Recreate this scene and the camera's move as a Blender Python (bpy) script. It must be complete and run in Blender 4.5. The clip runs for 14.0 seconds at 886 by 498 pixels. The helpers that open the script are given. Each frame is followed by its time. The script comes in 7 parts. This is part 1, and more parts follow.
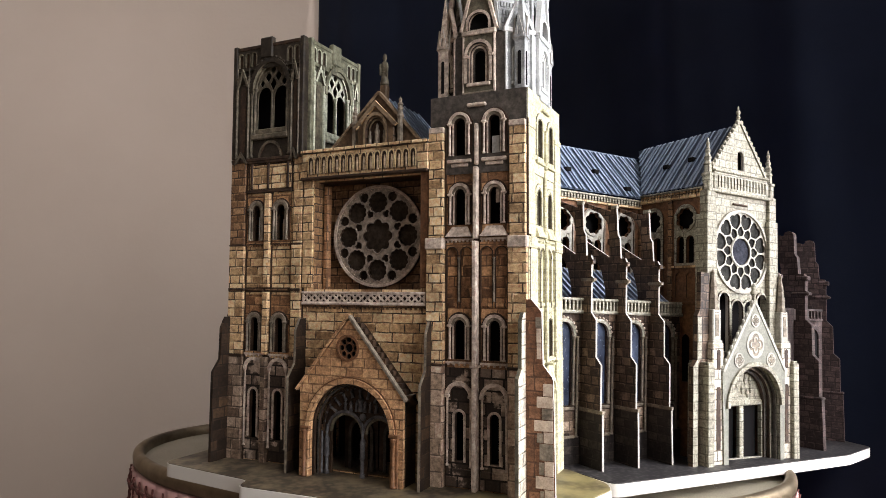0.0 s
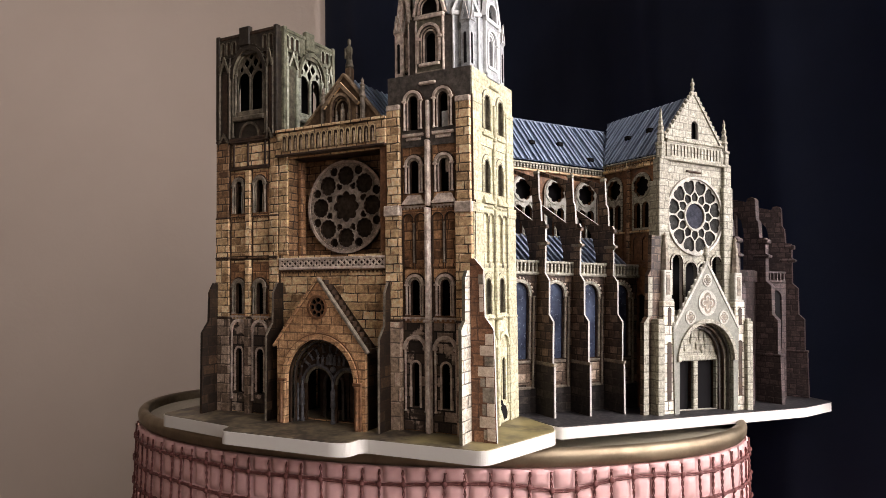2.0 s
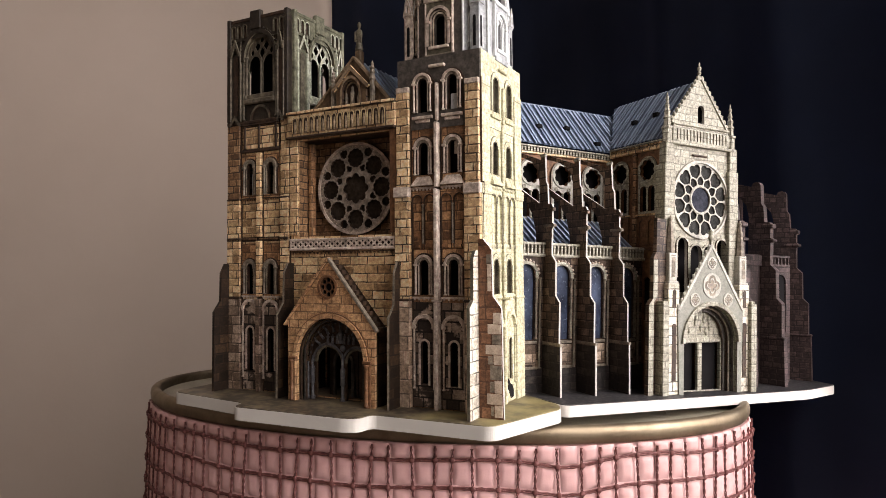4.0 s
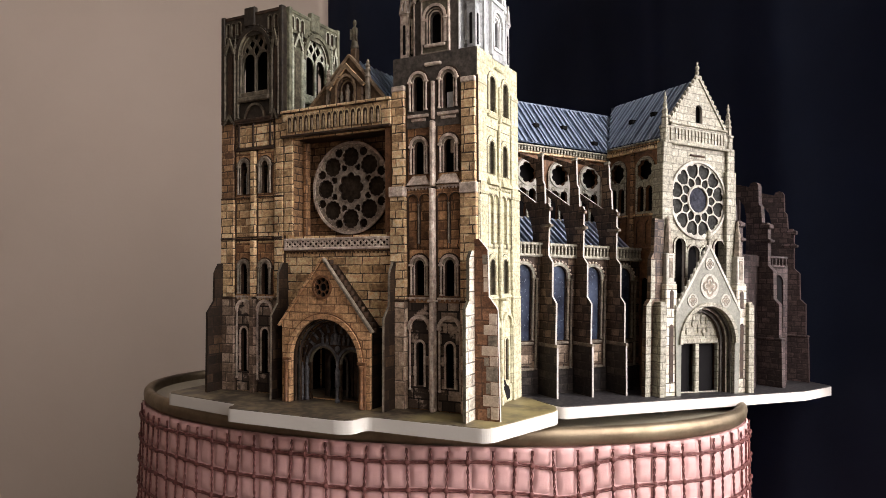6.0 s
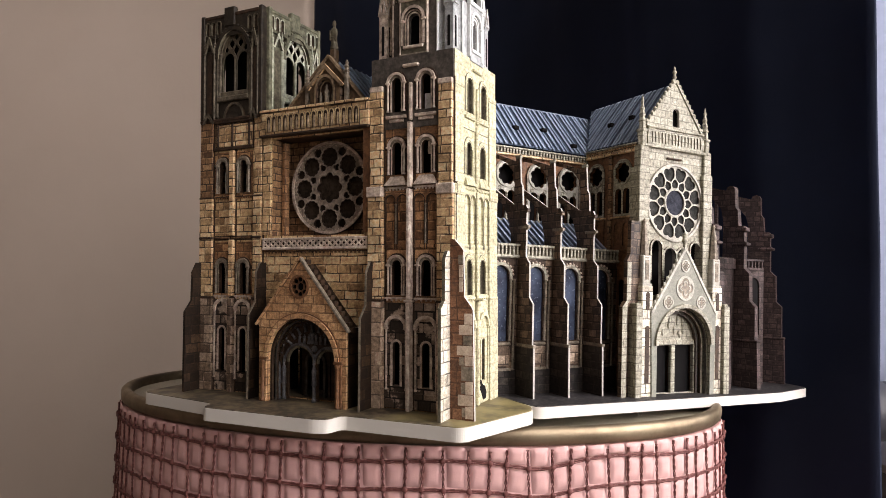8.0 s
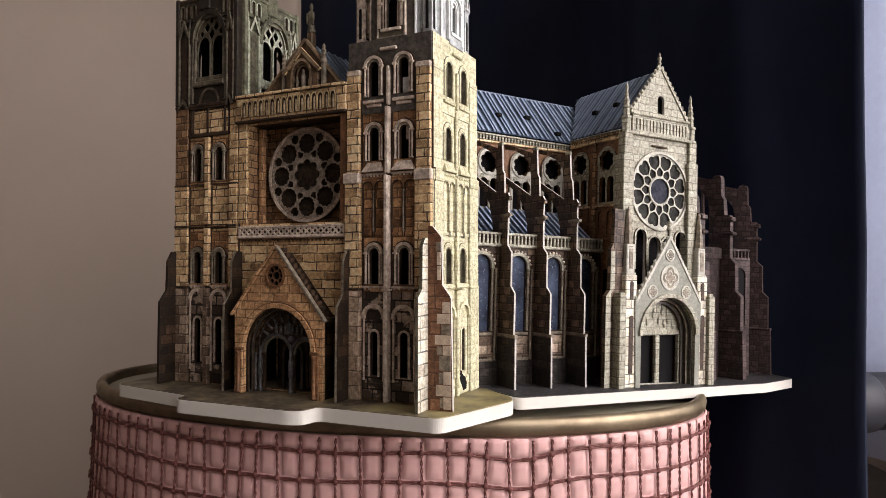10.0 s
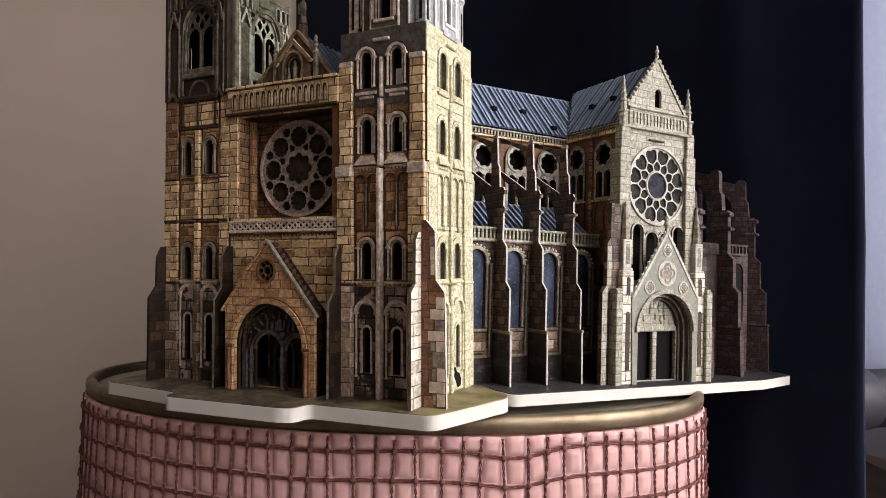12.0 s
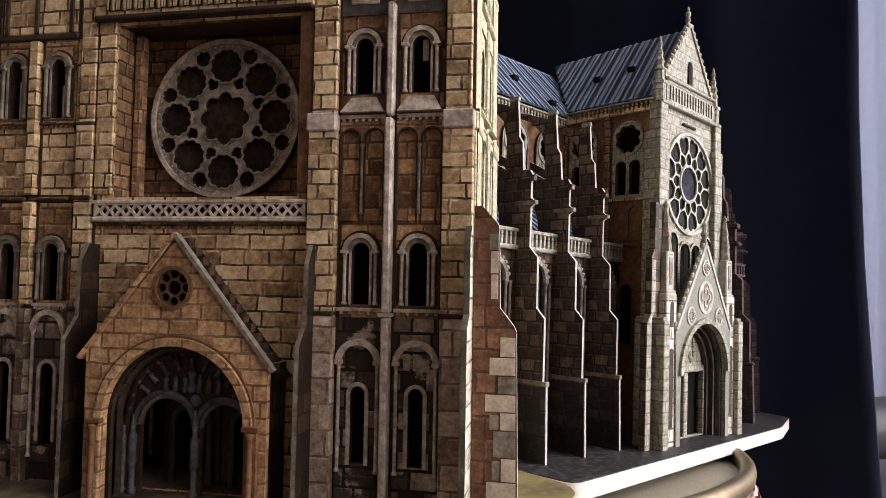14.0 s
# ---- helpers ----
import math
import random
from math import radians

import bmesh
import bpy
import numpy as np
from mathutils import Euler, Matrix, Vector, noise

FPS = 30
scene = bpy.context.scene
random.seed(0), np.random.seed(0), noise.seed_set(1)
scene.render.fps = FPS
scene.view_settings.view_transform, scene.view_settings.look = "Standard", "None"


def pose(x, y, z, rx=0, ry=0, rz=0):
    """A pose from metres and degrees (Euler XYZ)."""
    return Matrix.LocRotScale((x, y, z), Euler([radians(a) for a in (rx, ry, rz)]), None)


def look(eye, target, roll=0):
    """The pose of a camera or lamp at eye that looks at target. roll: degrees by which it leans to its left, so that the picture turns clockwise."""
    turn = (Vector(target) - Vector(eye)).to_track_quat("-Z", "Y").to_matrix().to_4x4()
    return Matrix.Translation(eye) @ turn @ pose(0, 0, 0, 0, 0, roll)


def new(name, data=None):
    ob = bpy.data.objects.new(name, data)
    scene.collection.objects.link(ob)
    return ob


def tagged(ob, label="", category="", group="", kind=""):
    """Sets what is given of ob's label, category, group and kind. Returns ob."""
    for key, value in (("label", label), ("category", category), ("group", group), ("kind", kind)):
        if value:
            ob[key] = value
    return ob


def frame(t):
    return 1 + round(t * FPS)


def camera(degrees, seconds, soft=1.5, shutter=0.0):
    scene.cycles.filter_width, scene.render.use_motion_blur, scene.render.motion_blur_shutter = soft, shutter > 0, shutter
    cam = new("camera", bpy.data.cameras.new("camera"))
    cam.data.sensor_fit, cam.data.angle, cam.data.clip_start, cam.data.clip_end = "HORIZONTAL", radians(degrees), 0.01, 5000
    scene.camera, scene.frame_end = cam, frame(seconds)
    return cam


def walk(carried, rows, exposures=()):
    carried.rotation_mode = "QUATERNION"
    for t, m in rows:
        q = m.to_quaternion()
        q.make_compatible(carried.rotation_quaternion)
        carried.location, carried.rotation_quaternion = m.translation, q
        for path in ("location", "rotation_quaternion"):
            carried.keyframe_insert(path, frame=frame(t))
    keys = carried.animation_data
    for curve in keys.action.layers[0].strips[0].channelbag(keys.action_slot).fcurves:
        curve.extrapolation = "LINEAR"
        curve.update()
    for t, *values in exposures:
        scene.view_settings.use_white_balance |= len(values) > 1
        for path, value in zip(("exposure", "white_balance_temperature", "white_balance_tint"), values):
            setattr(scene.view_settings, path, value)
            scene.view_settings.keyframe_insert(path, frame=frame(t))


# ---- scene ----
cam = camera(66.0, 14.0, soft=0.6)
METRES, EYE, TILT, LEAN, TURN = 0.28, 0.53, 0.0, 0.0, 0.0
ROWS = [
    (0.0, 0.0, 0.0, 0.0, -0.02, 3.66, -0.28),
    (0.5, 0.0555, -0.0423, -0.0074, 0.62, 3.35, -0.02),
    (1.0, 0.0958, -0.0725, -0.0137, 2.13, 3.26, 0.68),
    (1.5, 0.1284, -0.0967, -0.0295, 2.16, 2.67, 0.91),
    (2.0, 0.1437, -0.1161, -0.0434, 2.54, 2.34, 0.66),
    (2.5, 0.1398, -0.1319, -0.0507, 2.77, 1.6, 0.16),
    (3.0, 0.1372, -0.1453, -0.0575, 2.83, 1.5, 0.33),
    (5.5, 0.1359, -0.121, -0.0617, 2.91, 1.34, 0.44),
    (6.0, 0.137, -0.1236, -0.0595, 2.61, 1.4, 0.32),
    (6.5, 0.1294, -0.1402, -0.0581, 2.49, 1.7, 0.1),
    (7.0, 0.1254, -0.1573, -0.0572, 2.81, 1.74, 0.12),
    (7.5, 0.1414, -0.1496, -0.0628, 2.47, 1.45, 0.18),
    (8.0, 0.1597, -0.1302, -0.0638, 1.61, 1.6, -0.03),
    (8.5, 0.1716, -0.115, -0.0687, 1.19, 1.55, -0.19),
    (11.0, 0.1879, -0.0969, -0.0785, 0.97, 1.08, 0.12),
    (11.5, 0.1892, -0.0923, -0.078, 1.0, 1.24, 0.06),
    (12.0, 0.192, -0.0785, -0.0834, 0.76, 1.02, 0.04),
    (12.5, 0.1624, -0.0043, -0.0911, -0.53, 0.56, -0.5),
    (13.0, 0.0719, 0.156, -0.0765, -4.04, 1.96, -0.29),
    (13.5, -0.0073, 0.3195, -0.0769, -9.88, 2.51, -0.43),
    (14.0, -0.0692, 0.4481, -0.0885, -14.27, 2.59, -0.93),
]
EXPO = 1.1
walk(cam, [(t, pose(0, 0, EYE, TILT, LEAN, TURN) @ pose(METRES * x, METRES * y, METRES * z, 90 + pitch, roll, yaw)) for t, x, y, z, yaw, pitch, roll in ROWS],
     [(0.0, EXPO - 0.03, 6530, 16), (0.5, EXPO - 0.25, 6680, 21), (1.0, EXPO - 0.38, 6780, 22), (3.0, EXPO - 0.31, 6880, 21), (8.0, EXPO - 0.36, 6880, 20), (8.5, EXPO - 0.60, 6930, 21), (11.0, EXPO - 0.63, 6780, 19), (12.5, EXPO - 0.66, 6780, 20), (14.0, EXPO - 0.52, 6630, 20)])

# ---- world and light ----
world = bpy.data.worlds.new("world")
scene.world = world
world.use_nodes = True
wn = world.node_tree
sky = wn.nodes.new("ShaderNodeTexSky")
sky.sky_type = "NISHITA"
sky.sun_disc = False
sky.sun_elevation, sky.sun_rotation = radians(38), radians(200)
wn.links.new(sky.outputs[0], wn.nodes["Background"].inputs[0])
wn.nodes["Background"].inputs[1].default_value = 0.07


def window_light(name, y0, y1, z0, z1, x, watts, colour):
    """The sky's light in a window opening, known or added."""
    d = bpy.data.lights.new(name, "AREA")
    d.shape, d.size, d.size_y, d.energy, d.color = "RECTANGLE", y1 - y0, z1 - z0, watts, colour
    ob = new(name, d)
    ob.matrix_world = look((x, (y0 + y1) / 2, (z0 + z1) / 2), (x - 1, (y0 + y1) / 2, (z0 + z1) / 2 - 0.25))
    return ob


window_light("window_daylight", -0.80, 0.42, 0.34, 1.70, 1.06, 26.0, (0.98, 1.0, 1.0))
window_light("curtain_window_daylight", 0.95, 2.18, 0.30, 2.20, 1.19, 8.0, (0.74, 0.88, 1.0))
# Fill lamp added to brighten the facade; no window is known there.
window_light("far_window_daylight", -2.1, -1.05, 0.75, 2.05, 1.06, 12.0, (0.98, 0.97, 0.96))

# ---- materials ----
MM = 0.001


class Mat:
    """Short way to write node materials."""

    def __init__(self, name, rough=0.6, metal=0.0, spec=0.4):
        self.m = bpy.data.materials.new(name)
        self.m.use_nodes = True
        self.t = self.m.node_tree
        self.b = self.t.nodes["Principled BSDF"]
        self.b.inputs["Roughness"].default_value = rough
        self.b.inputs["Metallic"].default_value = metal
        self.b.inputs["Specular IOR Level"].default_value = spec

    def node(self, kind, **values):
        n = self.t.nodes.new("ShaderNode" + kind)
        for k, v in values.items():
            n.inputs[k.replace("_", " ")].default_value = v
        return n

    def link(self, a, b):
        self.t.links.new(a, b)

    def coords(self):
        return self.node("TexCoord").outputs["Object"]

    def noise(self, vec, scale, detail=4.0, rough=0.55):
        n = self.node("TexNoise", Scale=scale, Detail=detail, Roughness=rough)
        self.link(vec, n.inputs["Vector"])
        return n.outputs["Fac"]

    def ramp(self, fac, stops):
        n = self.node("ValToRGB")
        e = n.color_ramp.elements
        while len(e) < len(stops):
            e.new(0.5)
        for el, (p, c) in zip(e, stops):
            el.position, el.color = p, (*c, 1.0)
        self.link(fac, n.inputs[0])
        return n.outputs[0]

    def mix(self, fac, a, b, mode="MIX"):
        n = self.t.nodes.new("ShaderNodeMix")
        n.data_type, n.blend_type = "RGBA", mode
        for s, v in ((n.inputs[0], fac), (n.inputs[6], a), (n.inputs[7], b)):
            if isinstance(v, (int, float)):
                s.default_value = v
            elif isinstance(v, tuple):
                s.default_value = (*v, 1.0)
            else:
                self.link(v, s)
        return n.outputs[2]

    def math(self, op, a, b=0.0):
        n = self.t.nodes.new("ShaderNodeMath")
        n.operation = op
        for s, v in ((n.inputs[0], a), (n.inputs[1], b)):
            if isinstance(v, (int, float)):
                s.default_value = v
            else:
                self.link(v, s)
        return n.outputs[0]

    def bump(self, height, strength, distance):
        n = self.node("Bump", Strength=strength, Distance=distance)
        self.link(height, n.inputs["Height"])
        self.link(n.outputs[0], self.b.inputs["Normal"])

    def colour(self, c):
        if isinstance(c, tuple):
            self.b.inputs["Base Color"].default_value = (*c, 1.0)
        else:
            self.link(c, self.b.inputs["Base Color"])
        return self

    def wall_coords(self):
        """Object space laid out flat on upright faces: along the face, then height."""
        tc = self.node("TexCoord")
        p, n = self.node("SeparateXYZ"), self.node("SeparateXYZ")
        self.link(tc.outputs["Object"], p.inputs[0])
        self.link(tc.outputs["Normal"], n.inputs[0])
        side = self.math("GREATER_THAN", self.math("ABSOLUTE", n.outputs[0]), self.math("ABSOLUTE", n.outputs[1]))
        a = self.math("MULTIPLY", p.outputs[1], side)
        b = self.math("MULTIPLY", p.outputs[0], self.math("SUBTRACT", 1.0, side))
        c = self.node("CombineXYZ")
        self.link(self.math("ADD", a, b), c.inputs[0])
        self.link(p.outputs[2], c.inputs[1])
        return c.outputs[0], tc.outputs["Object"]


def printed_stone(name, light, mid, dark, joint, wide=8.5, high=4.4, joints=0.8, grime=0.5, spots=(0.0, 0.5, 0.95), edge_light=0.75):
    """Printed ashlar: single stones of differing tone, thin dark joints, blotches and fine grain."""
    m = Mat(name, rough=0.55, spec=0.3)
    v, obj = m.wall_coords()
    warp = m.node("TexNoise", Scale=180.0, Detail=2.0)
    m.link(v, warp.inputs["Vector"])
    sub = m.t.nodes.new("ShaderNodeVectorMath")
    sub.operation = "MULTIPLY_ADD"
    m.link(warp.outputs["Color"], sub.inputs[0])
    sub.inputs[1].default_value = (0.0011, 0.0009, 0)
    m.link(v, sub.inputs[2])
    br = m.node("TexBrick", Scale=1.0, Mortar_Size=0.00042, Mortar_Smooth=0.25, Bias=0.0, Brick_Width=wide * MM, Row_Height=high * MM)
    br.offset, br.offset_frequency, br.squash, br.squash_frequency = 0.43, 2, 0.72, 3
    br.inputs["Color1"].default_value, br.inputs["Color2"].default_value = (0, 0, 0, 1), (1, 1, 1, 1)
    br.inputs["Mortar"].default_value = (0.5, 0.5, 0.5, 1)
    m.link(sub.outputs[0], br.inputs["Vector"])
    spread = list(zip(spots, (dark, mid, light)))
    tone = m.ramp(br.outputs["Color"], spread)
    # painted highlights: pale upper and left edges of the drawn stones
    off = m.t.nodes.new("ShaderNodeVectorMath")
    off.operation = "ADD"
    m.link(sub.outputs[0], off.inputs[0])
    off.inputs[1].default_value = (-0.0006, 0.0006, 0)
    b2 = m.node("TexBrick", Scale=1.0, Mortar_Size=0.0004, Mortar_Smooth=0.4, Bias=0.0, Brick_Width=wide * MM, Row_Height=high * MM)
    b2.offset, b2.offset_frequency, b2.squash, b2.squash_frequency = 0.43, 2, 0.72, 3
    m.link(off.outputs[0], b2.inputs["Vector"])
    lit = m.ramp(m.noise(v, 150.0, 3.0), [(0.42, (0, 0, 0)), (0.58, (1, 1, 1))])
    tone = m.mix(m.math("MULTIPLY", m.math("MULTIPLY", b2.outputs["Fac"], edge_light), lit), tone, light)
    blot = m.noise(obj, 75.0, 5.0, 0.65)
    tone = m.mix(m.math("MULTIPLY", m.ramp(blot, [(0.44, (0, 0, 0)), (0.6, (1, 1, 1))]), 0.55), tone, mid)
    # brushy inner shading of the drawn stones
    brush = m.noise(v, 420.0, 4.0, 0.7)
    tone = m.mix(0.8, tone, m.ramp(brush, [(0.32, (0.18, 0.18, 0.18)), (0.68, (0.82, 0.82, 0.82))]), "OVERLAY")
    grain = m.noise(obj, 1500.0, 2.0)
    tone = m.mix(0.3, tone, m.ramp(grain, [(0.3, (0.2, 0.2, 0.2)), (0.7, (0.8, 0.8, 0.8))]), "OVERLAY")
    stain = m.noise(v, 34.0, 6.0, 0.65)
    tone = m.mix(m.math("MULTIPLY", m.ramp(stain, [(0.52, (0, 0, 0)), (0.62, (1, 1, 1))]), grime), tone, joint)
    # drawn joints of uneven weight
    weight = m.ramp(m.noise(v, 120.0, 3.0), [(0.35, (0.35, 0.35, 0.35)), (0.55, (1, 1, 1))])
    tone = m.mix(m.math("MULTIPLY", m.math("MULTIPLY", br.outputs["Fac"], joints), weight), tone, joint)
    m.colour(tone)
    m.bump(m.math("SUBTRACT", 1.0, br.outputs["Fac"]), 0.25, 0.0002)
    return m.m


def plain_print(name, a, b, scale=140.0, rough=0.55, spec=0.3, brush=0.55):
    """Printed colour with streaks and grain, no joints."""
    m = Mat(name, rough=rough, spec=spec)
    c = m.coords()
    t = m.ramp(m.noise(c, scale, 6.0, 0.65), [(0.3, a), (0.7, b)])
    strokes = m.noise(c, 380.0, 3.0, 0.6)
    t = m.mix(brush, t, m.ramp(strokes, [(0.36, (0.2, 0.2, 0.2)), (0.64, (0.8, 0.8, 0.8))]), "OVERLAY")
    t = m.mix(0.4, t, m.ramp(m.noise(c, 1100.0, 2.0), [(0.3, (0.3, 0.3, 0.3)), (0.7, (0.7, 0.7, 0.7))]), "OVERLAY")
    m.colour(t)
    return m.m


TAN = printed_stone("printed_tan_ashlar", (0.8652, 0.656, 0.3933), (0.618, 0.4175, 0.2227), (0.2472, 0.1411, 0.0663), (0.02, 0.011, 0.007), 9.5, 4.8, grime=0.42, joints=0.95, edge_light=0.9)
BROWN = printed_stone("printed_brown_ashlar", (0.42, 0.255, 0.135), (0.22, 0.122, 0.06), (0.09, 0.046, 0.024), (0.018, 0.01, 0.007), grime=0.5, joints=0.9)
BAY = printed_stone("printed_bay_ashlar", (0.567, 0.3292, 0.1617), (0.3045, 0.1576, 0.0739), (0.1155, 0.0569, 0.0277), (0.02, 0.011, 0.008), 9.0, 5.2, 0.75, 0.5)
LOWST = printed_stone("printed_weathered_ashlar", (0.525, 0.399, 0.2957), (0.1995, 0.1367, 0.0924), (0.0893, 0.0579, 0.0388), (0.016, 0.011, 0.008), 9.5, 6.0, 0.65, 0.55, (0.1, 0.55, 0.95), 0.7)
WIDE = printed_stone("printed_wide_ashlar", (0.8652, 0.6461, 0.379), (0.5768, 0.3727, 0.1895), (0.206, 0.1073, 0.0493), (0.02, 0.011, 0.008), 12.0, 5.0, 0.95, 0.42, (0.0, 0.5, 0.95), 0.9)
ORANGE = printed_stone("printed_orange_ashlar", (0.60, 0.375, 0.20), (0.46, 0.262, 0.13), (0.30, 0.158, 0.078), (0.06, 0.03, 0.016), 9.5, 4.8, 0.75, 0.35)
GREY = plain_print("printed_grey_brown_stone", (0.042, 0.036, 0.031), (0.108, 0.093, 0.078))
TRIM = plain_print("printed_pale_trim", (0.34, 0.2695, 0.2139), (0.7, 0.588, 0.4836))
# Serves the ink lines and the shade painted into gaps and recesses.
SHADOWY = plain_print("printed_ink_and_shade_brown", (0.022, 0.013, 0.009), (0.07, 0.04, 0.023))
# Paler tower stone: the window light on the right side is in the colour.
PALE = printed_stone("printed_lit_side_ashlar", (0.58, 0.555, 0.385), (0.51, 0.48, 0.32), (0.40, 0.365, 0.235), (0.13, 0.10, 0.055), 9.5, 5.4, 0.28, 0.15)
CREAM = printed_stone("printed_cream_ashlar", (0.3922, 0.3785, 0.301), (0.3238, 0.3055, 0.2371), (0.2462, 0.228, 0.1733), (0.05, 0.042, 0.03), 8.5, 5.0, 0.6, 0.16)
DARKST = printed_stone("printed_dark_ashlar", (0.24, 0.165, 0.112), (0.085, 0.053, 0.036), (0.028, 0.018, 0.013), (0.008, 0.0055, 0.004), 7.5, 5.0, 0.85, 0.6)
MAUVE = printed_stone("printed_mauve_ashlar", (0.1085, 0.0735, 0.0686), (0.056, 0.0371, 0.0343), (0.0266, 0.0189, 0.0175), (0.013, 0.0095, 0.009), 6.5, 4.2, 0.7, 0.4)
RUST = plain_print("printed_rust_stone", (0.0945, 0.0429, 0.0213), (0.2295, 0.1105, 0.05), 60.0)
QUOIN = plain_print("printed_quoin_stone", (0.40, 0.31, 0.23), (0.68, 0.56, 0.44), 60.0, brush=0.3)
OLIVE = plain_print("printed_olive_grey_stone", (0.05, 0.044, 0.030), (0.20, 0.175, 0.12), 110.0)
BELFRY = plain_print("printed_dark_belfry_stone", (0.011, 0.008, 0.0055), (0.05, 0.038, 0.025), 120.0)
# Right-face copies of the belfry tones, with the daylight put into the colour.
LIT_BELFRY = plain_print("printed_lit_belfry_stone", (0.07, 0.07, 0.042), (0.25, 0.245, 0.165), 110.0)
LIT_SHAFT = plain_print("printed_lit_belfry_trim", (0.34, 0.355, 0.26), (0.66, 0.675, 0.54), 130.0)
MOULD = plain_print("printed_mid_mouldings", (0.12, 0.10, 0.075), (0.30, 0.25, 0.19), 150.0)
PORTAL = plain_print("printed_portal_stone", (0.035, 0.035, 0.038), (0.15, 0.147, 0.152), 150.0)
# Spire tones as lit by the window; GREY and OLIVE serve its shaded sides.
SPIRE = plain_print("printed_lit_spire_stone", (0.22, 0.232, 0.235), (0.46, 0.475, 0.47), 90.0, brush=0.3)
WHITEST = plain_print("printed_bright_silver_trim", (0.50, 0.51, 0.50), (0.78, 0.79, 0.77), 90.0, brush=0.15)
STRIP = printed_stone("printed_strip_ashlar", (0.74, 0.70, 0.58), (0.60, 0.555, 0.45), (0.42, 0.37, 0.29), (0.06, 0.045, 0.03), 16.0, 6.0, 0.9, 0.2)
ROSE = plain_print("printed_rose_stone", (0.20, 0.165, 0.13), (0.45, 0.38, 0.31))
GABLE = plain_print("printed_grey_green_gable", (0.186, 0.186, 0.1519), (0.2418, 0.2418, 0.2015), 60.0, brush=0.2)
FOOT = printed_stone("printed_dark_foot", (0.075, 0.058, 0.048), (0.028, 0.022, 0.019), (0.012, 0.0095, 0.0085), (0.006, 0.005, 0.0045), 7.5, 5.0, 0.5, 0.5)
# Darkened ashlar that carries the shade on the facade's buttresses.
SHADE_ASHLAR = printed_stone("printed_shaded_ashlar", (0.0816, 0.0471, 0.0253), (0.024, 0.0132, 0.0073), (0.0096, 0.0056, 0.0032), (0.007, 0.005, 0.004), 9.5, 6.0, 0.7, 0.6, (0.1, 0.6, 1.0), 0.4)
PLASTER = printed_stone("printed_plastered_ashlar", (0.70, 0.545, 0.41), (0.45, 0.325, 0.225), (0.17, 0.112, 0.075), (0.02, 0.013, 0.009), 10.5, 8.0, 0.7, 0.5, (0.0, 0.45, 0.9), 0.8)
OCHRE = plain_print("printed_ochre_mouldings", (0.36, 0.25, 0.125), (0.66, 0.49, 0.28), 110.0)
UMBER = plain_print("printed_umber_mouldings", (0.13, 0.09, 0.055), (0.31, 0.225, 0.14), 110.0)
EARTH = plain_print("printed_earth_stone", (0.055, 0.034, 0.019), (0.17, 0.11, 0.062), 90.0)
GLOOM = plain_print("printed_dark_pane", (0.020, 0.014, 0.010), (0.062, 0.045, 0.031), 60.0, 0.8, 0.1)
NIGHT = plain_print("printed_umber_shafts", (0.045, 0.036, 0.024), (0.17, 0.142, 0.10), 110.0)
# Near-black for doors and slits, and for shade put behind openings.
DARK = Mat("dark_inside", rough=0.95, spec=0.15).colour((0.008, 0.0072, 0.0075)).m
TRACERY = plain_print("printed_white_tracery", (0.3096, 0.2967, 0.2494), (0.516, 0.4988, 0.43), 80.0, brush=0.25)
FOAM = plain_print("white_foam_edge", (0.36, 0.335, 0.295), (0.54, 0.51, 0.46), 60.0, 0.7, 0.3, 0.1)


def make_plastered():
    """Sooty ground-storey print: pale plaster flaked off in ragged patches over dark stones."""
    m = Mat("printed_flaking_plaster", rough=0.55, spec=0.3)
    v, obj = m.wall_coords()
    br = m.node("TexBrick", Scale=1.0, Mortar_Size=0.0005, Mortar_Smooth=0.2, Bias=0.0, Brick_Width=0.0105, Row_Height=0.006)
    br.offset, br.offset_frequency, br.squash, br.squash_frequency = 0.4, 2, 0.7, 3
    br.inputs["Color1"].default_value, br.inputs["Color2"].default_value = (0, 0, 0, 1), (1, 1, 1, 1)
    m.link(v, br.inputs["Vector"])
    stone = m.ramp(br.outputs["Color"], [(0.1, (0.03, 0.021, 0.016)), (0.6, (0.085, 0.058, 0.042)), (0.95, (0.27, 0.20, 0.15))])
    stone = m.mix(m.math("MULTIPLY", br.outputs["Fac"], 0.85), stone, (0.012, 0.009, 0.007))
    patch = m.math("ADD", m.noise(v, 62.0, 5.0, 0.62), m.math("MULTIPLY", br.outputs["Color"], 0.10))
    plaster = m.ramp(m.noise(v, 240.0, 5.0, 0.7), [(0.3, (0.27, 0.205, 0.155)), (0.7, (0.56, 0.445, 0.35))])
    t = m.mix(m.ramp(patch, [(0.585, (0, 0, 0)), (0.63, (1, 1, 1))]), stone, plaster)
    drip = m.node("Mapping")
    drip.inputs["Scale"].default_value = (1.0, 0.16, 1.0)
    m.link(v, drip.inputs["Vector"])
    run = m.noise(drip.outputs[0], 300.0, 4.0, 0.65)
    t = m.mix(m.math("MULTIPLY", m.ramp(run, [(0.55, (0, 0, 0)), (0.68, (1, 1, 1))]), 0.7), t, (0.02, 0.014, 0.011))
    t = m.mix(0.5, t, m.ramp(m.noise(obj, 900.0, 3.0), [(0.3, (0.22, 0.22, 0.22)), (0.7, (0.78, 0.78, 0.78))]), "OVERLAY")
    m.colour(t)
    return m.m


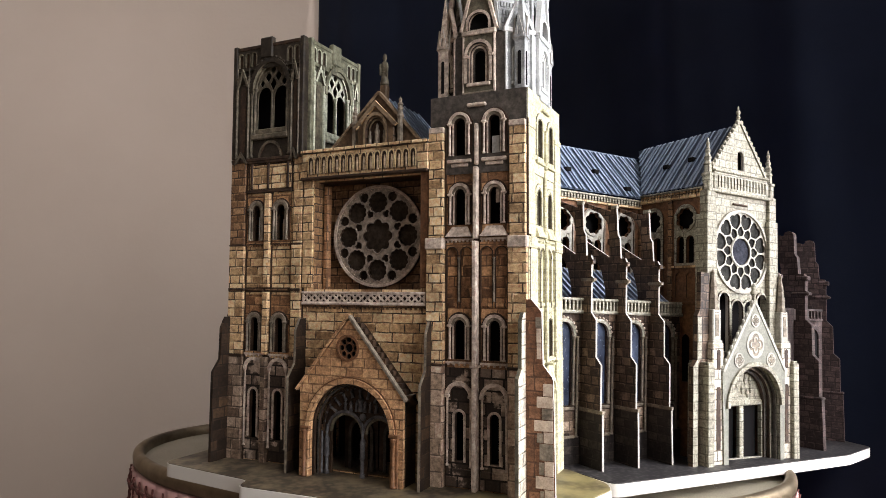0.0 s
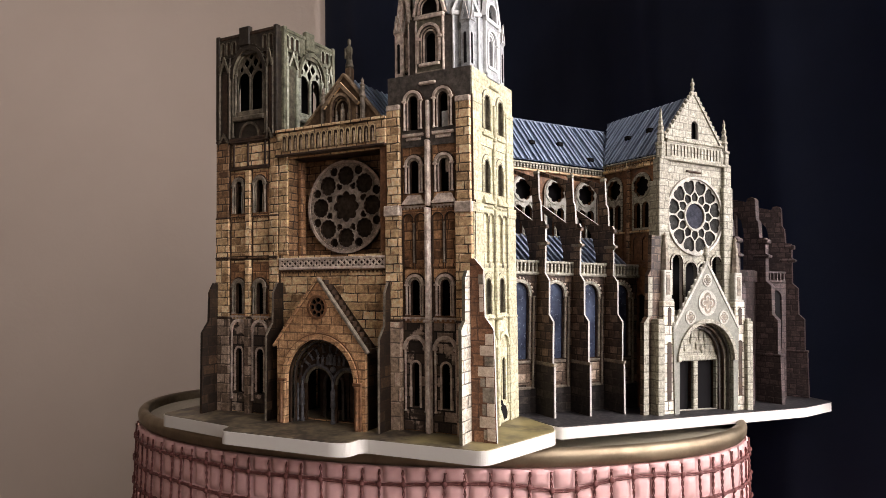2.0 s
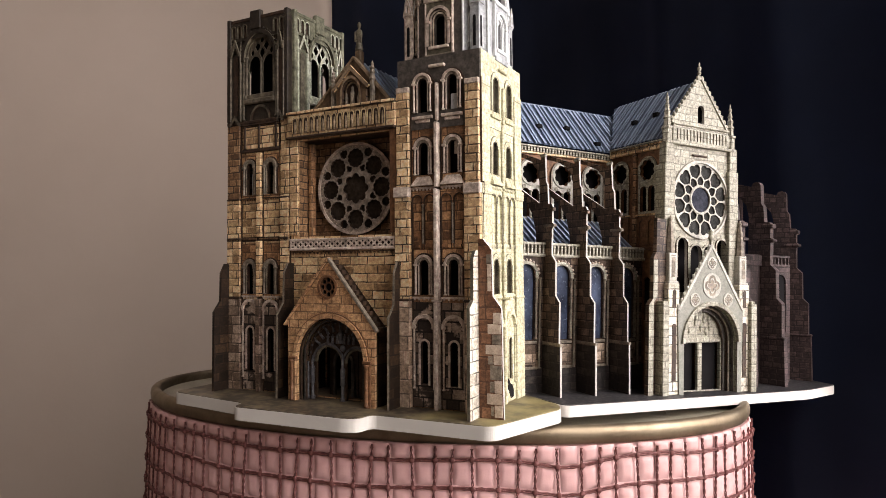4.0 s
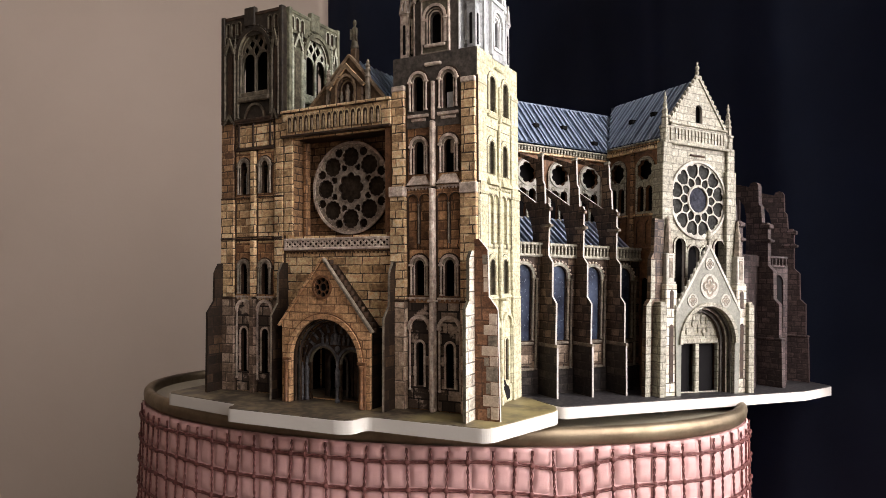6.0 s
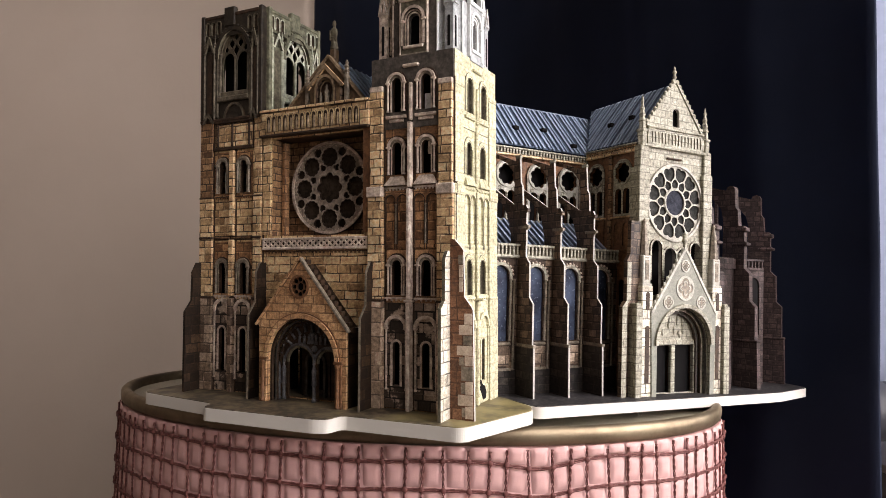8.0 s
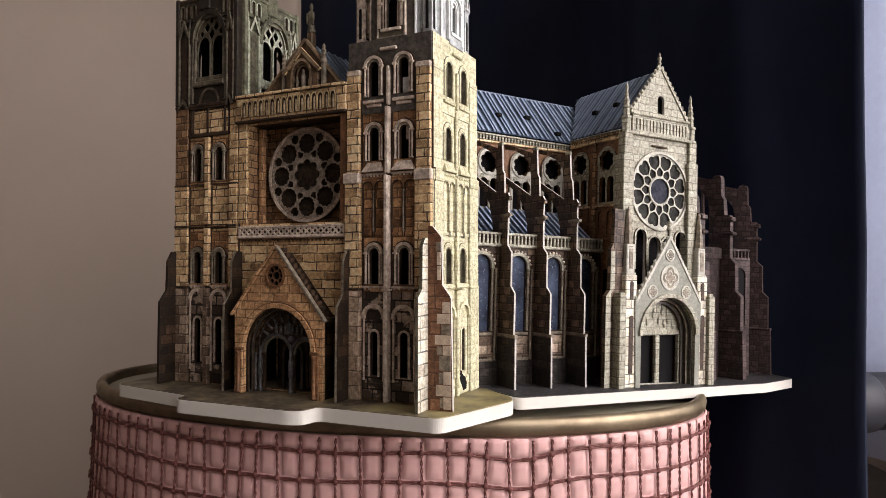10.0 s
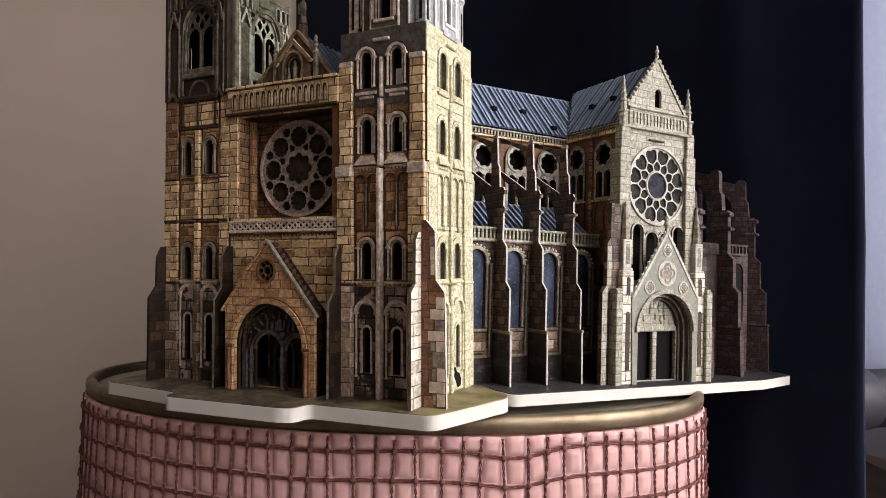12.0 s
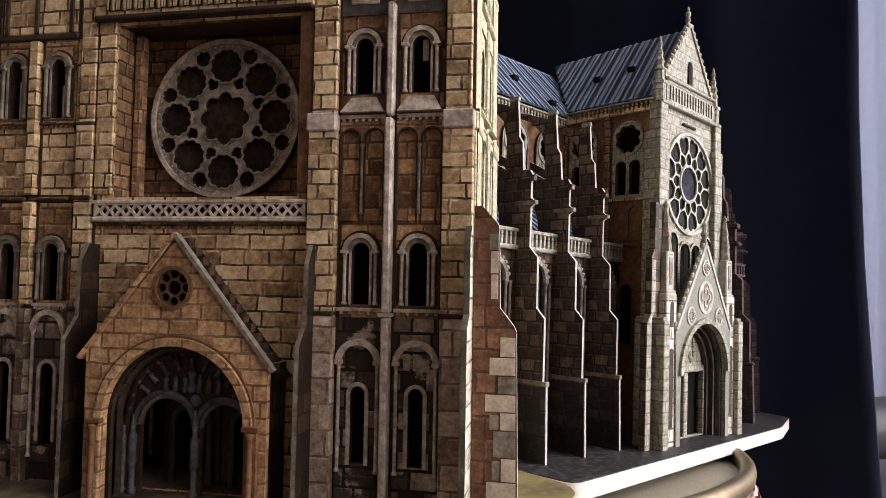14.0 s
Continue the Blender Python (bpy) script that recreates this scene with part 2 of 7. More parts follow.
def make_paving():
    m = Mat("printed_paving", rough=0.5)
    c = m.coords()
    vor = m.node("TexVoronoi", Scale=260.0)
    m.link(c, vor.inputs["Vector"])
    t = m.ramp(vor.outputs["Distance"], [(0.1, (0.15, 0.112, 0.07)), (0.6, (0.04, 0.03, 0.02))])
    t = m.mix(m.ramp(m.noise(c, 42.0, 6.0, 0.65), [(0.46, (0, 0, 0)), (0.6, (0.8, 0.8, 0.8))]), t, (0.21, 0.165, 0.10))
    east = m.node("SeparateXYZ")
    m.link(c, east.inputs[0])
    lichen = m.math("MULTIPLY", m.ramp(m.math("ADD", m.math("MULTIPLY", east.outputs[0], 4.0), m.noise(c, 40.0, 5.0)), [(0.72, (0, 0, 0)), (0.98, (1, 1, 1))]), 0.55)
    t = m.mix(lichen, t, (0.40, 0.335, 0.14))
    m.colour(t)
    return m.m


def make_cobbles():
    m = Mat("printed_cobbles", rough=0.5)
    vor = m.node("TexVoronoi", Scale=330.0)
    m.link(m.coords(), vor.inputs["Vector"])
    m.colour(m.ramp(vor.outputs["Distance"], [(0.15, (0.085, 0.078, 0.076)), (0.55, (0.018, 0.0165, 0.018))]))
    return m.m


def make_lead(name, a, b):
    m = Mat(name, rough=0.42, spec=0.5)
    c = m.coords()
    t = m.ramp(m.noise(c, 70.0, 6.0, 0.7), [(0.3, a), (0.7, b)])
    m.colour(t)
    return m.m


def make_navy():
    m = Mat("navy_cloth", rough=0.85, spec=0.25)
    c = m.coords()
    t = m.ramp(m.noise(c, 9.0, 5.0), [(0.3, (0.0085, 0.0115, 0.023)), (0.75, (0.0175, 0.0245, 0.050))])
    m.colour(t)
    m.b.inputs["Sheen Weight"].default_value = 0.12
    m.b.inputs["Sheen Tint"].default_value = (0.35, 0.5, 0.9, 1)
    w = m.noise(c, 700.0, 2.0)
    m.bump(w, 0.3, 0.0006)
    tr = m.node("BsdfTranslucent", Color=(0.019, 0.031, 0.080, 1))
    mx = m.node("MixShader", Fac=0.4)
    m.link(m.b.outputs[0], mx.inputs[1])
    m.link(tr.outputs[0], mx.inputs[2])
    m.link(mx.outputs[0], m.t.nodes["Material Output"].inputs[0])
    return m.m


def make_plaster(name, a, b):
    m = Mat(name, rough=0.8, spec=0.25)
    c = m.coords()
    m.colour(m.ramp(m.noise(c, 2.2, 6.0, 0.6), [(0.3, a), (0.7, b)]))
    m.bump(m.noise(c, 130.0, 4.0), 0.12, 0.002)
    return m.m


def make_cloth(name, a, b, scale, rough=0.75, bump=0.25):
    m = Mat(name, rough=rough, spec=0.3)
    c = m.coords()
    info = m.node("ObjectInfo")
    t = m.ramp(m.noise(c, scale, 5.0), [(0.3, a), (0.7, b)])
    t = m.mix(m.math("MULTIPLY", info.outputs["Random"], 0.25), t, a)
    m.colour(t)
    m.bump(m.noise(c, 1500.0, 2.0), bump, 0.0003)
    return m.m


def make_brass():
    m = Mat("aged_brass", rough=0.3, metal=1.0)
    c = m.coords()
    m.colour(m.ramp(m.noise(c, 30.0, 6.0, 0.7), [(0.3, (0.17, 0.125, 0.08)), (0.7, (0.34, 0.275, 0.185))]))
    m.link(m.ramp(m.noise(c, 90.0, 4.0), [(0.3, (0.40, 0.40, 0.40)), (0.7, (0.60, 0.60, 0.60))]), m.b.inputs["Roughness"])
    return m.m


PAVING, COBBLES, FLAKED = make_paving(), make_cobbles(), make_plastered()
LEAD = make_lead("printed_lead_blue", (0.055, 0.08, 0.13), (0.12, 0.165, 0.25))
SEAM = make_lead("printed_lead_pale_blue", (0.17, 0.225, 0.32), (0.31, 0.385, 0.50))
def make_window_print():
    """Dark blue printed glass with pale streaks and specks."""
    m = Mat("printed_window_blue", rough=0.55, spec=0.15)
    c = m.coords()
    t = m.ramp(m.noise(c, 45.0, 5.0, 0.65), [(0.35, (0.012, 0.016, 0.032)), (0.7, (0.075, 0.10, 0.16))])
    t = m.mix(m.math("MULTIPLY", m.ramp(m.noise(c, 620.0, 3.0), [(0.62, (0, 0, 0)), (0.70, (1, 1, 1))]), 0.45), t, (0.30, 0.36, 0.44))
    m.colour(t)
    return m.m


SLATE = make_window_print()
HUB = plain_print("printed_hub_glass", (0.016, 0.016, 0.0155), (0.052, 0.052, 0.048), 120.0, 0.9, 0.04)
PANE = plain_print("printed_hub_pane", (0.0204, 0.0216, 0.0288), (0.051, 0.054, 0.069), 120.0, 0.9, 0.04)
NAVY = make_navy()
PLATE = make_plaster("white_foam_board", (0.57, 0.545, 0.49), (0.64, 0.615, 0.56))
BEIGE = make_plaster("beige_wall_paint", (0.4982, 0.4089, 0.3337), (0.564, 0.47, 0.3901))
CEIL = make_plaster("white_ceiling_paint", (0.72, 0.70, 0.66), (0.78, 0.76, 0.72))
FLOORM = make_plaster("brown_floor", (0.07, 0.052, 0.04), (0.12, 0.092, 0.07))
PINK = make_cloth("dusty_pink_leather", (0.57, 0.315, 0.295), (0.69, 0.43, 0.405), 40.0, 0.45, 0.12)
CORD = make_cloth("brown_cord", (0.10, 0.03, 0.027), (0.20, 0.075, 0.064), 300.0, 0.6, 0.5)
BRASS = make_brass()
LID = plain_print("cream_lid", (0.30, 0.265, 0.20), (0.38, 0.34, 0.26), 20.0, 0.45, 0.3, 0.0)
WHITEF = Mat("white_window_frame", rough=0.4).colour((0.78, 0.76, 0.80)).m
GREYP = Mat("grey_enamel", rough=0.5).colour((0.028, 0.028, 0.036)).m


def make_glass():
    m = Mat("window_glass", rough=0.02)
    m.b.inputs["Transmission Weight"].default_value = 1.0
    return m.m


GLASS = make_glass()


def make_sheer():
    m = Mat("white_sheer", rough=0.9)
    tr = m.node("BsdfTranslucent", Color=(0.58, 0.56, 0.66, 1))
    mx = m.node("MixShader", Fac=0.65)
    weave = m.ramp(m.noise(m.coords(), 60.0, 4.0), [(0.3, (0.56, 0.54, 0.62)), (0.7, (0.68, 0.66, 0.74))])
    m.colour(weave)
    m.link(m.b.outputs[0], mx.inputs[1])
    m.link(tr.outputs[0], mx.inputs[2])
    m.link(mx.outputs[0], m.t.nodes["Material Output"].inputs[0])
    return m.m


SHEER = make_sheer()

# ---- geometry helpers ----
ID = Matrix.Identity(4)


def finish(name, me, mats, parent, label="", smooth=False):
    for mt in mats if isinstance(mats, (list, tuple)) else [mats]:
        me.materials.append(mt)
    if smooth:
        me.polygons.foreach_set("use_smooth", [True] * len(me.polygons))
    ob = new(name, me)
    if parent is not None:
        ob.parent = parent
    return tagged(ob, label)


def part(name, bm, mats, parent, label="", smooth=False):
    """Links a bmesh, in millimetres, as one mesh object under a thing or a part."""
    me = bpy.data.meshes.new(name)
    bmesh.ops.recalc_face_normals(bm, faces=bm.faces)
    bm.to_mesh(me)
    bm.free()
    me.transform(Matrix.Scale(MM, 4))
    return finish(name, me, mats, parent, label, smooth)


def thing(name, m, label, category, group="", kind=""):
    ob = new(name)
    ob.empty_display_size = 0.02
    ob.matrix_world = m
    return tagged(ob, label, category, group, kind)


def box(bm, x0, x1, y0, y1, z0, z1, m=ID, bevel=0.0):
    r = bmesh.ops.create_cube(bm, size=1.0, matrix=m @ Matrix.Translation(((x0 + x1) / 2, (y0 + y1) / 2, (z0 + z1) / 2)) @ Matrix.Diagonal((x1 - x0, y1 - y0, z1 - z0, 1)))
    if bevel:
        edges = list({e for v in r["verts"] for e in v.link_edges})
        bmesh.ops.bevel(bm, geom=edges, offset=bevel, segments=1, affect="EDGES")


def lathe(bm, profile, n, m=ID, a0=0.0):
    """Turns (radius, height) pairs round the z axis."""
    rings = []
    for r, z in profile:
        if r < 1e-6:
            rings.append([bm.verts.new(m @ Vector((0, 0, z)))])
        else:
            rings.append([bm.verts.new(m @ Vector((r * math.cos(a0 + 2 * math.pi * i / n), r * math.sin(a0 + 2 * math.pi * i / n), z))) for i in range(n)])
    for p, q in zip(rings, rings[1:]):
        for i in range(n):
            j = (i + 1) % n
            f = [p[i % len(p)], p[j % len(p)], q[j % len(q)], q[i % len(q)]]
            f = list(dict.fromkeys(f))
            if len(f) > 2:
                bm.faces.new(f)
    for ring, flip in ((rings[0], True), (rings[-1], False)):
        if len(ring) > 2:
            bm.faces.new(ring[::-1] if flip else ring)


def rect(x0, x1, z0, z1):
    return [(x0, z0), (x1, z0), (x1, z1), (x0, z1)]


def circle(cx, cz, r, n=20):
    return [(cx + r * math.cos(2 * math.pi * i / n), cz + r * math.sin(2 * math.pi * i / n)) for i in range(n)]


def foil(cx, cz, r, lobes, bite=0.16, a0=0.0, n=6):
    """A round opening with small lobes."""
    k = lobes * n
    return [(cx + r * (1 - bite + bite * abs(math.sin(lobes * math.pi * i / k))) * math.cos(a0 + 2 * math.pi * i / k),
             cz + r * (1 - bite + bite * abs(math.sin(lobes * math.pi * i / k))) * math.sin(a0 + 2 * math.pi * i / k)) for i in range(k)]


def arch(cx, z0, w, top, n=10, point=0.0):
    """A round-headed opening w wide from z0 up to top; point > 0 sharpens the head."""
    r = w / 2
    rise = r * (1 + point)
    head = [(cx + r * math.cos(math.pi * i / n), top - rise + rise * math.sin(math.pi * i / n) ** (1 if not point else 0.85)) for i in range(n + 1)]
    return [(cx - r, z0), (cx + r, z0)] + head


def band(cx, zs, ro, ri, n=12, rise=1.0, leg=0.0):
    """A round arch band, springing at zs."""
    a = [(cx + ro * math.cos(math.pi * i / n), zs + ro * rise * math.sin(math.pi * i / n)) for i in range(n + 1)]
    b = [(cx + ri * math.cos(math.pi * i / n), zs + ri * rise * math.sin(math.pi * i / n)) for i in range(n, -1, -1)]
    if leg:
        a = [(cx + ro, zs - leg)] + a + [(cx - ro, zs - leg)]
        b = [(cx - ri, zs - leg)] + b + [(cx + ri, zs - leg)]
    return a + b


def board_mesh(outer, holes, t, m=ID):
    """A cut board in the xz plane, its printed face at y = 0 towards -y, t thick; face 0 print, 1 edge."""
    cu = bpy.data.curves.new("cut", "CURVE")
    cu.dimensions, cu.fill_mode, cu.extrude = "2D", "BOTH", t / 2
    for loop in [outer, *holes]:
        s = cu.splines.new("POLY")
        s.points.add(len(loop) - 1)
        for p, (x, z) in zip(s.points, loop):
            p.co = (x, z, 0, 1)
        s.use_cyclic_u = True
    tmp = bpy.data.objects.new("cut", cu)
    me = bpy.data.meshes.new_from_object(tmp)
    bpy.data.objects.remove(tmp)
    bpy.data.curves.remove(cu)
    me.materials.clear()
    bm = bmesh.new()
    bm.from_mesh(me)
    bmesh.ops.remove_doubles(bm, verts=bm.verts[:], dist=1e-5)
    bm.to_mesh(me)
    bm.free()
    edge = [0 if abs(p.normal.z) > 0.5 else 1 for p in me.polygons]
    me.polygons.foreach_set("material_index", edge)
    me.polygons.foreach_set("use_smooth", [False] * len(me.polygons))
    me.transform(Matrix.Scale(MM, 4) @ m @ Matrix(((1, 0, 0, 0), (0, 0, -1, t / 2), (0, 1, 0, 0), (0, 0, 0, 1))))
    return me


def board(name, outer, holes, t, mat, parent, m=ID, edge=None, label=""):
    return finish(name, board_mesh(outer, holes, t, m), [mat, edge or FOAM], parent, label)


def shift(x, y, z=0.0):
    return Matrix.Translation((x, y, z))


def facing_right(x, y=0.0):
    """Board space turned so that its printed face looks to +x; its x axis runs along +y."""
    return Matrix.Translation((x, y, 0)) @ Matrix.Rotation(radians(90), 4, "Z")


def facing_left(x, y=0.0):
    return Matrix.Translation((x, y, 0)) @ Matrix.Rotation(radians(-90), 4, "Z")


# ---- room ----
def wall_mesh(name, x0, x1, y0, y1, z0, z1, mat):
    bm = bmesh.new()
    box(bm, x0 * 1000, x1 * 1000, y0 * 1000, y1 * 1000, z0 * 1000, z1 * 1000)
    return tagged(part(name, bm, mat, None), kind="structure")


def room():
    tagged(wall_mesh("floor", -3.6, 1.3, -4.4, 2.5, -0.1, 0.0, FLOORM), "brown floor", "floor")
    tagged(wall_mesh("ceiling", -3.6, 1.3, -4.4, 2.5, 2.4, 2.5, CEIL), "white painted ceiling", "ceiling")
    tagged(wall_mesh("wall_north", -3.6, -0.2, 1.18, 1.30, 0, 2.4, BEIGE), "beige painted wall behind the model", "wall")
    tagged(wall_mesh("wall_return", -0.32, -0.2, 1.30, 2.5, 0, 2.4, BEIGE), "beige painted wall", "wall")
    tagged(wall_mesh("wall_far", -0.2, 1.3, 2.38, 2.5, 0, 2.4, BEIGE), "beige painted wall", "wall")
    tagged(wall_mesh("wall_west", -3.72, -3.6, -4.4, 1.3, 0, 2.4, BEIGE), "beige painted wall", "wall")
    tagged(wall_mesh("wall_south", -3.6, 1.3, -4.52, -4.4, 0, 2.4, BEIGE), "beige painted wall", "wall")
    # The second, smaller opening is added for the fill lamp.
    me = board_mesh(rect(-4400, 2380, 0, 2400), [rect(-850, 2250, 250, 2150), rect(-2150, -1000, 700, 2100)], 120, facing_left(1100))
    me.transform(Matrix.Diagonal((1, -1, 1, 1)))
    me.flip_normals()
    tagged(finish("wall_east", me, [BEIGE, CEIL], None), "beige painted wall with a wide window opening", "wall", kind="structure")
    win = thing("window_1", pose(1.12, 0, 0), "white framed window with clear panes", "window", kind="structure")
    for name, y0, y1, z0, z1 in (("window_sill", -850, 2250, 250, 300), ("window_head", -850, 2250, 2090, 2150), ("jamb", -850, -790, 300, 2090), ("jamb", 2190, 2250, 300, 2090), ("mullion", 1275, 1360, 300, 2090)):
        bm = bmesh.new()
        box(bm, 0, 60, y0, y1, z0, z1, bevel=4)
        part(name, bm, WHITEF, win)
    for y0, y1 in ((-788, 1273), (1362, 2188)):
        bm = bmesh.new()
        box(bm, 28, 32, y0, y1, 302, 2088)
        pane = part("pane", bm, GLASS, win)
        pane.visible_shadow = False


# Unseen window, added only to give the fill lamp an opening.
def added_fill_window():
    win = thing("window_2", pose(1.12, 0, 0), "unseen white framed window, added for the fill lamp", "window", kind="structure")
    for name, y0, y1, z0, z1 in (("window_sill", -2150, -1000, 700, 745), ("window_head", -2150, -1000, 2055, 2100), ("jamb", -2150, -2100, 745, 2055), ("jamb", -1050, -1000, 745, 2055)):
        bm = bmesh.new()
        box(bm, 0, 60, y0, y1, z0, z1, bevel=4)
        part(name, bm, WHITEF, win)
    bm = bmesh.new()
    box(bm, 28, 32, -2098, -1052, 747, 2053)
    part("pane", bm, GLASS, win).visible_shadow = False


def curtain():
    """A dark cloth hung from the ceiling, in shallow folds."""
    a, b = Vector((-0.215, 1.165)), Vector((0.370, 0.505))
    n = Vector((b.y - a.y, a.x - b.x)).normalized()
    cols, rows = 120, 24
    verts, faces = [], []
    for j in range(rows + 1):
        z = 0.03 + 2.36 * j / rows
        for i in range(cols + 1):
            s = i / cols
            lean = min(max(0.56 - z, 0.0), 0.3)
            p = a.lerp(b - Vector((0.13, 0.20)) * lean, s)
            d = (1 - s ** 10) * (0.010 * math.sin(s * 17 + 0.4) + 0.006 * math.sin(s * 41 + 1.7 + 0.5 * math.sin(z * 2.1)) + 0.002 * math.sin(s * 90 + z * 5)) * (0.5 + 0.5 * s)
            d -= 0.055 * math.sin(math.pi * s) ** 2
            if s > 0.97:
                d += 0.003 * math.sin(z * 31)
            verts.append((p.x + n.x * d, p.y + n.y * d, z))
    w = cols + 1
    for j in range(rows):
        for i in range(cols):
            faces.append((j * w + i, j * w + i + 1, (j + 1) * w + i + 1, (j + 1) * w + i))
    me = bpy.data.meshes.new("curtain")
    me.from_pydata(verts, [], faces)
    ob = finish("curtain", me, NAVY, None, "dark navy blue cloth curtain hanging in shallow folds", True)
    tagged(ob, category="curtain")
    s = ob.modifiers.new("cloth", "SOLIDIFY")
    s.thickness, s.offset = 0.003, 0.0


def sheer_curtain():
    """Thin white cloth before the end of the window, lit through from outside."""
    cols = 90
    verts, faces = [], []
    for j, z in enumerate((0.06, 0.6, 1.2, 1.8, 2.39)):
        for i in range(cols + 1):
            s = i / cols
            verts.append((1.02 + 0.016 * math.sin(s * 62) + 0.006 * math.sin(s * 97 + z), 0.96 + 1.30 * s, z))
    for j in range(4):
        for i in range(cols):
            k = j * (cols + 1) + i
            faces.append((k, k + 1, k + cols + 2, k + cols + 1))
    me = bpy.data.meshes.new("sheer_curtain")
    me.from_pydata(verts, [], faces)
    tagged(finish("sheer_curtain", me, SHEER, None, "thin white sheer curtain in front of the window", True), category="curtain")


def pipe():
    p = thing("pipe", pose(0.36, 0.592, 0.382), "grey enamelled round pipe with a dark collar near the window", "pipe")
    m = Matrix.Rotation(radians(90), 4, "Y") @ Matrix.Rotation(radians(-10), 4, "X")
    bm = bmesh.new()
    lathe(bm, [(24, 6), (26, 10), (26, 696), (24, 700)], 32, m)
    part("tube", bm, GREYP, p, "", True)
    bm = bmesh.new()
    lathe(bm, [(26.5, 20), (27.6, 22), (27.6, 66), (26.5, 68)], 32, m)
    part("collar", bm, GREYP, p, "", True)


room()
added_fill_window()
curtain()
sheer_curtain()
pipe()

# ---- the round box ----
DRUM_C, DRUM_A, DRUM_B, DRUM_TOP = (0.007, 0.4740), 217.5, 135.5, 422.8


def oval_table():
    """Even steps round the oval: points and outward normals by arc length."""
    t = np.linspace(0, 2 * np.pi, 2001)
    x, y = DRUM_A * np.cos(t), DRUM_B * np.sin(t)
    s = np.concatenate(([0], np.cumsum(np.hypot(np.diff(x), np.diff(y)))))
    return t, s / s[-1] * 2 * np.pi, s[-1]


OVAL_T, OVAL_S, OVAL_LEN = oval_table()


def oval(a, off=0.0):
    """Point of the oval at turn a (even in length), off millimetres outside, and its normal's angle."""
    t = float(np.interp(a % (2 * math.pi), OVAL_S, OVAL_T))
    n = Vector((math.cos(t) / DRUM_A, math.sin(t) / DRUM_B)).normalized()
    return Vector((DRUM_A * math.cos(t) + n.x * off, DRUM_B * math.sin(t) + n.y * off)), math.atan2(n.y, n.x)


def oval_lathe(bm, profile, n, caps=True):
    """Runs (offset, height) pairs round the oval."""
    rings = []
    for off, z in profile:
        ring = []
        for i in range(n):
            p, _ = oval(2 * math.pi * i / n, off)
            ring.append(bm.verts.new((p.x, p.y, z)))
        rings.append(ring)
    for p, q in zip(rings, rings[1:]):
        for i in range(n):
            j = (i + 1) % n
            bm.faces.new((p[i], p[j], q[j], q[i]))
    if caps:
        bm.faces.new(rings[0][::-1])
        bm.faces.new(rings[-1])


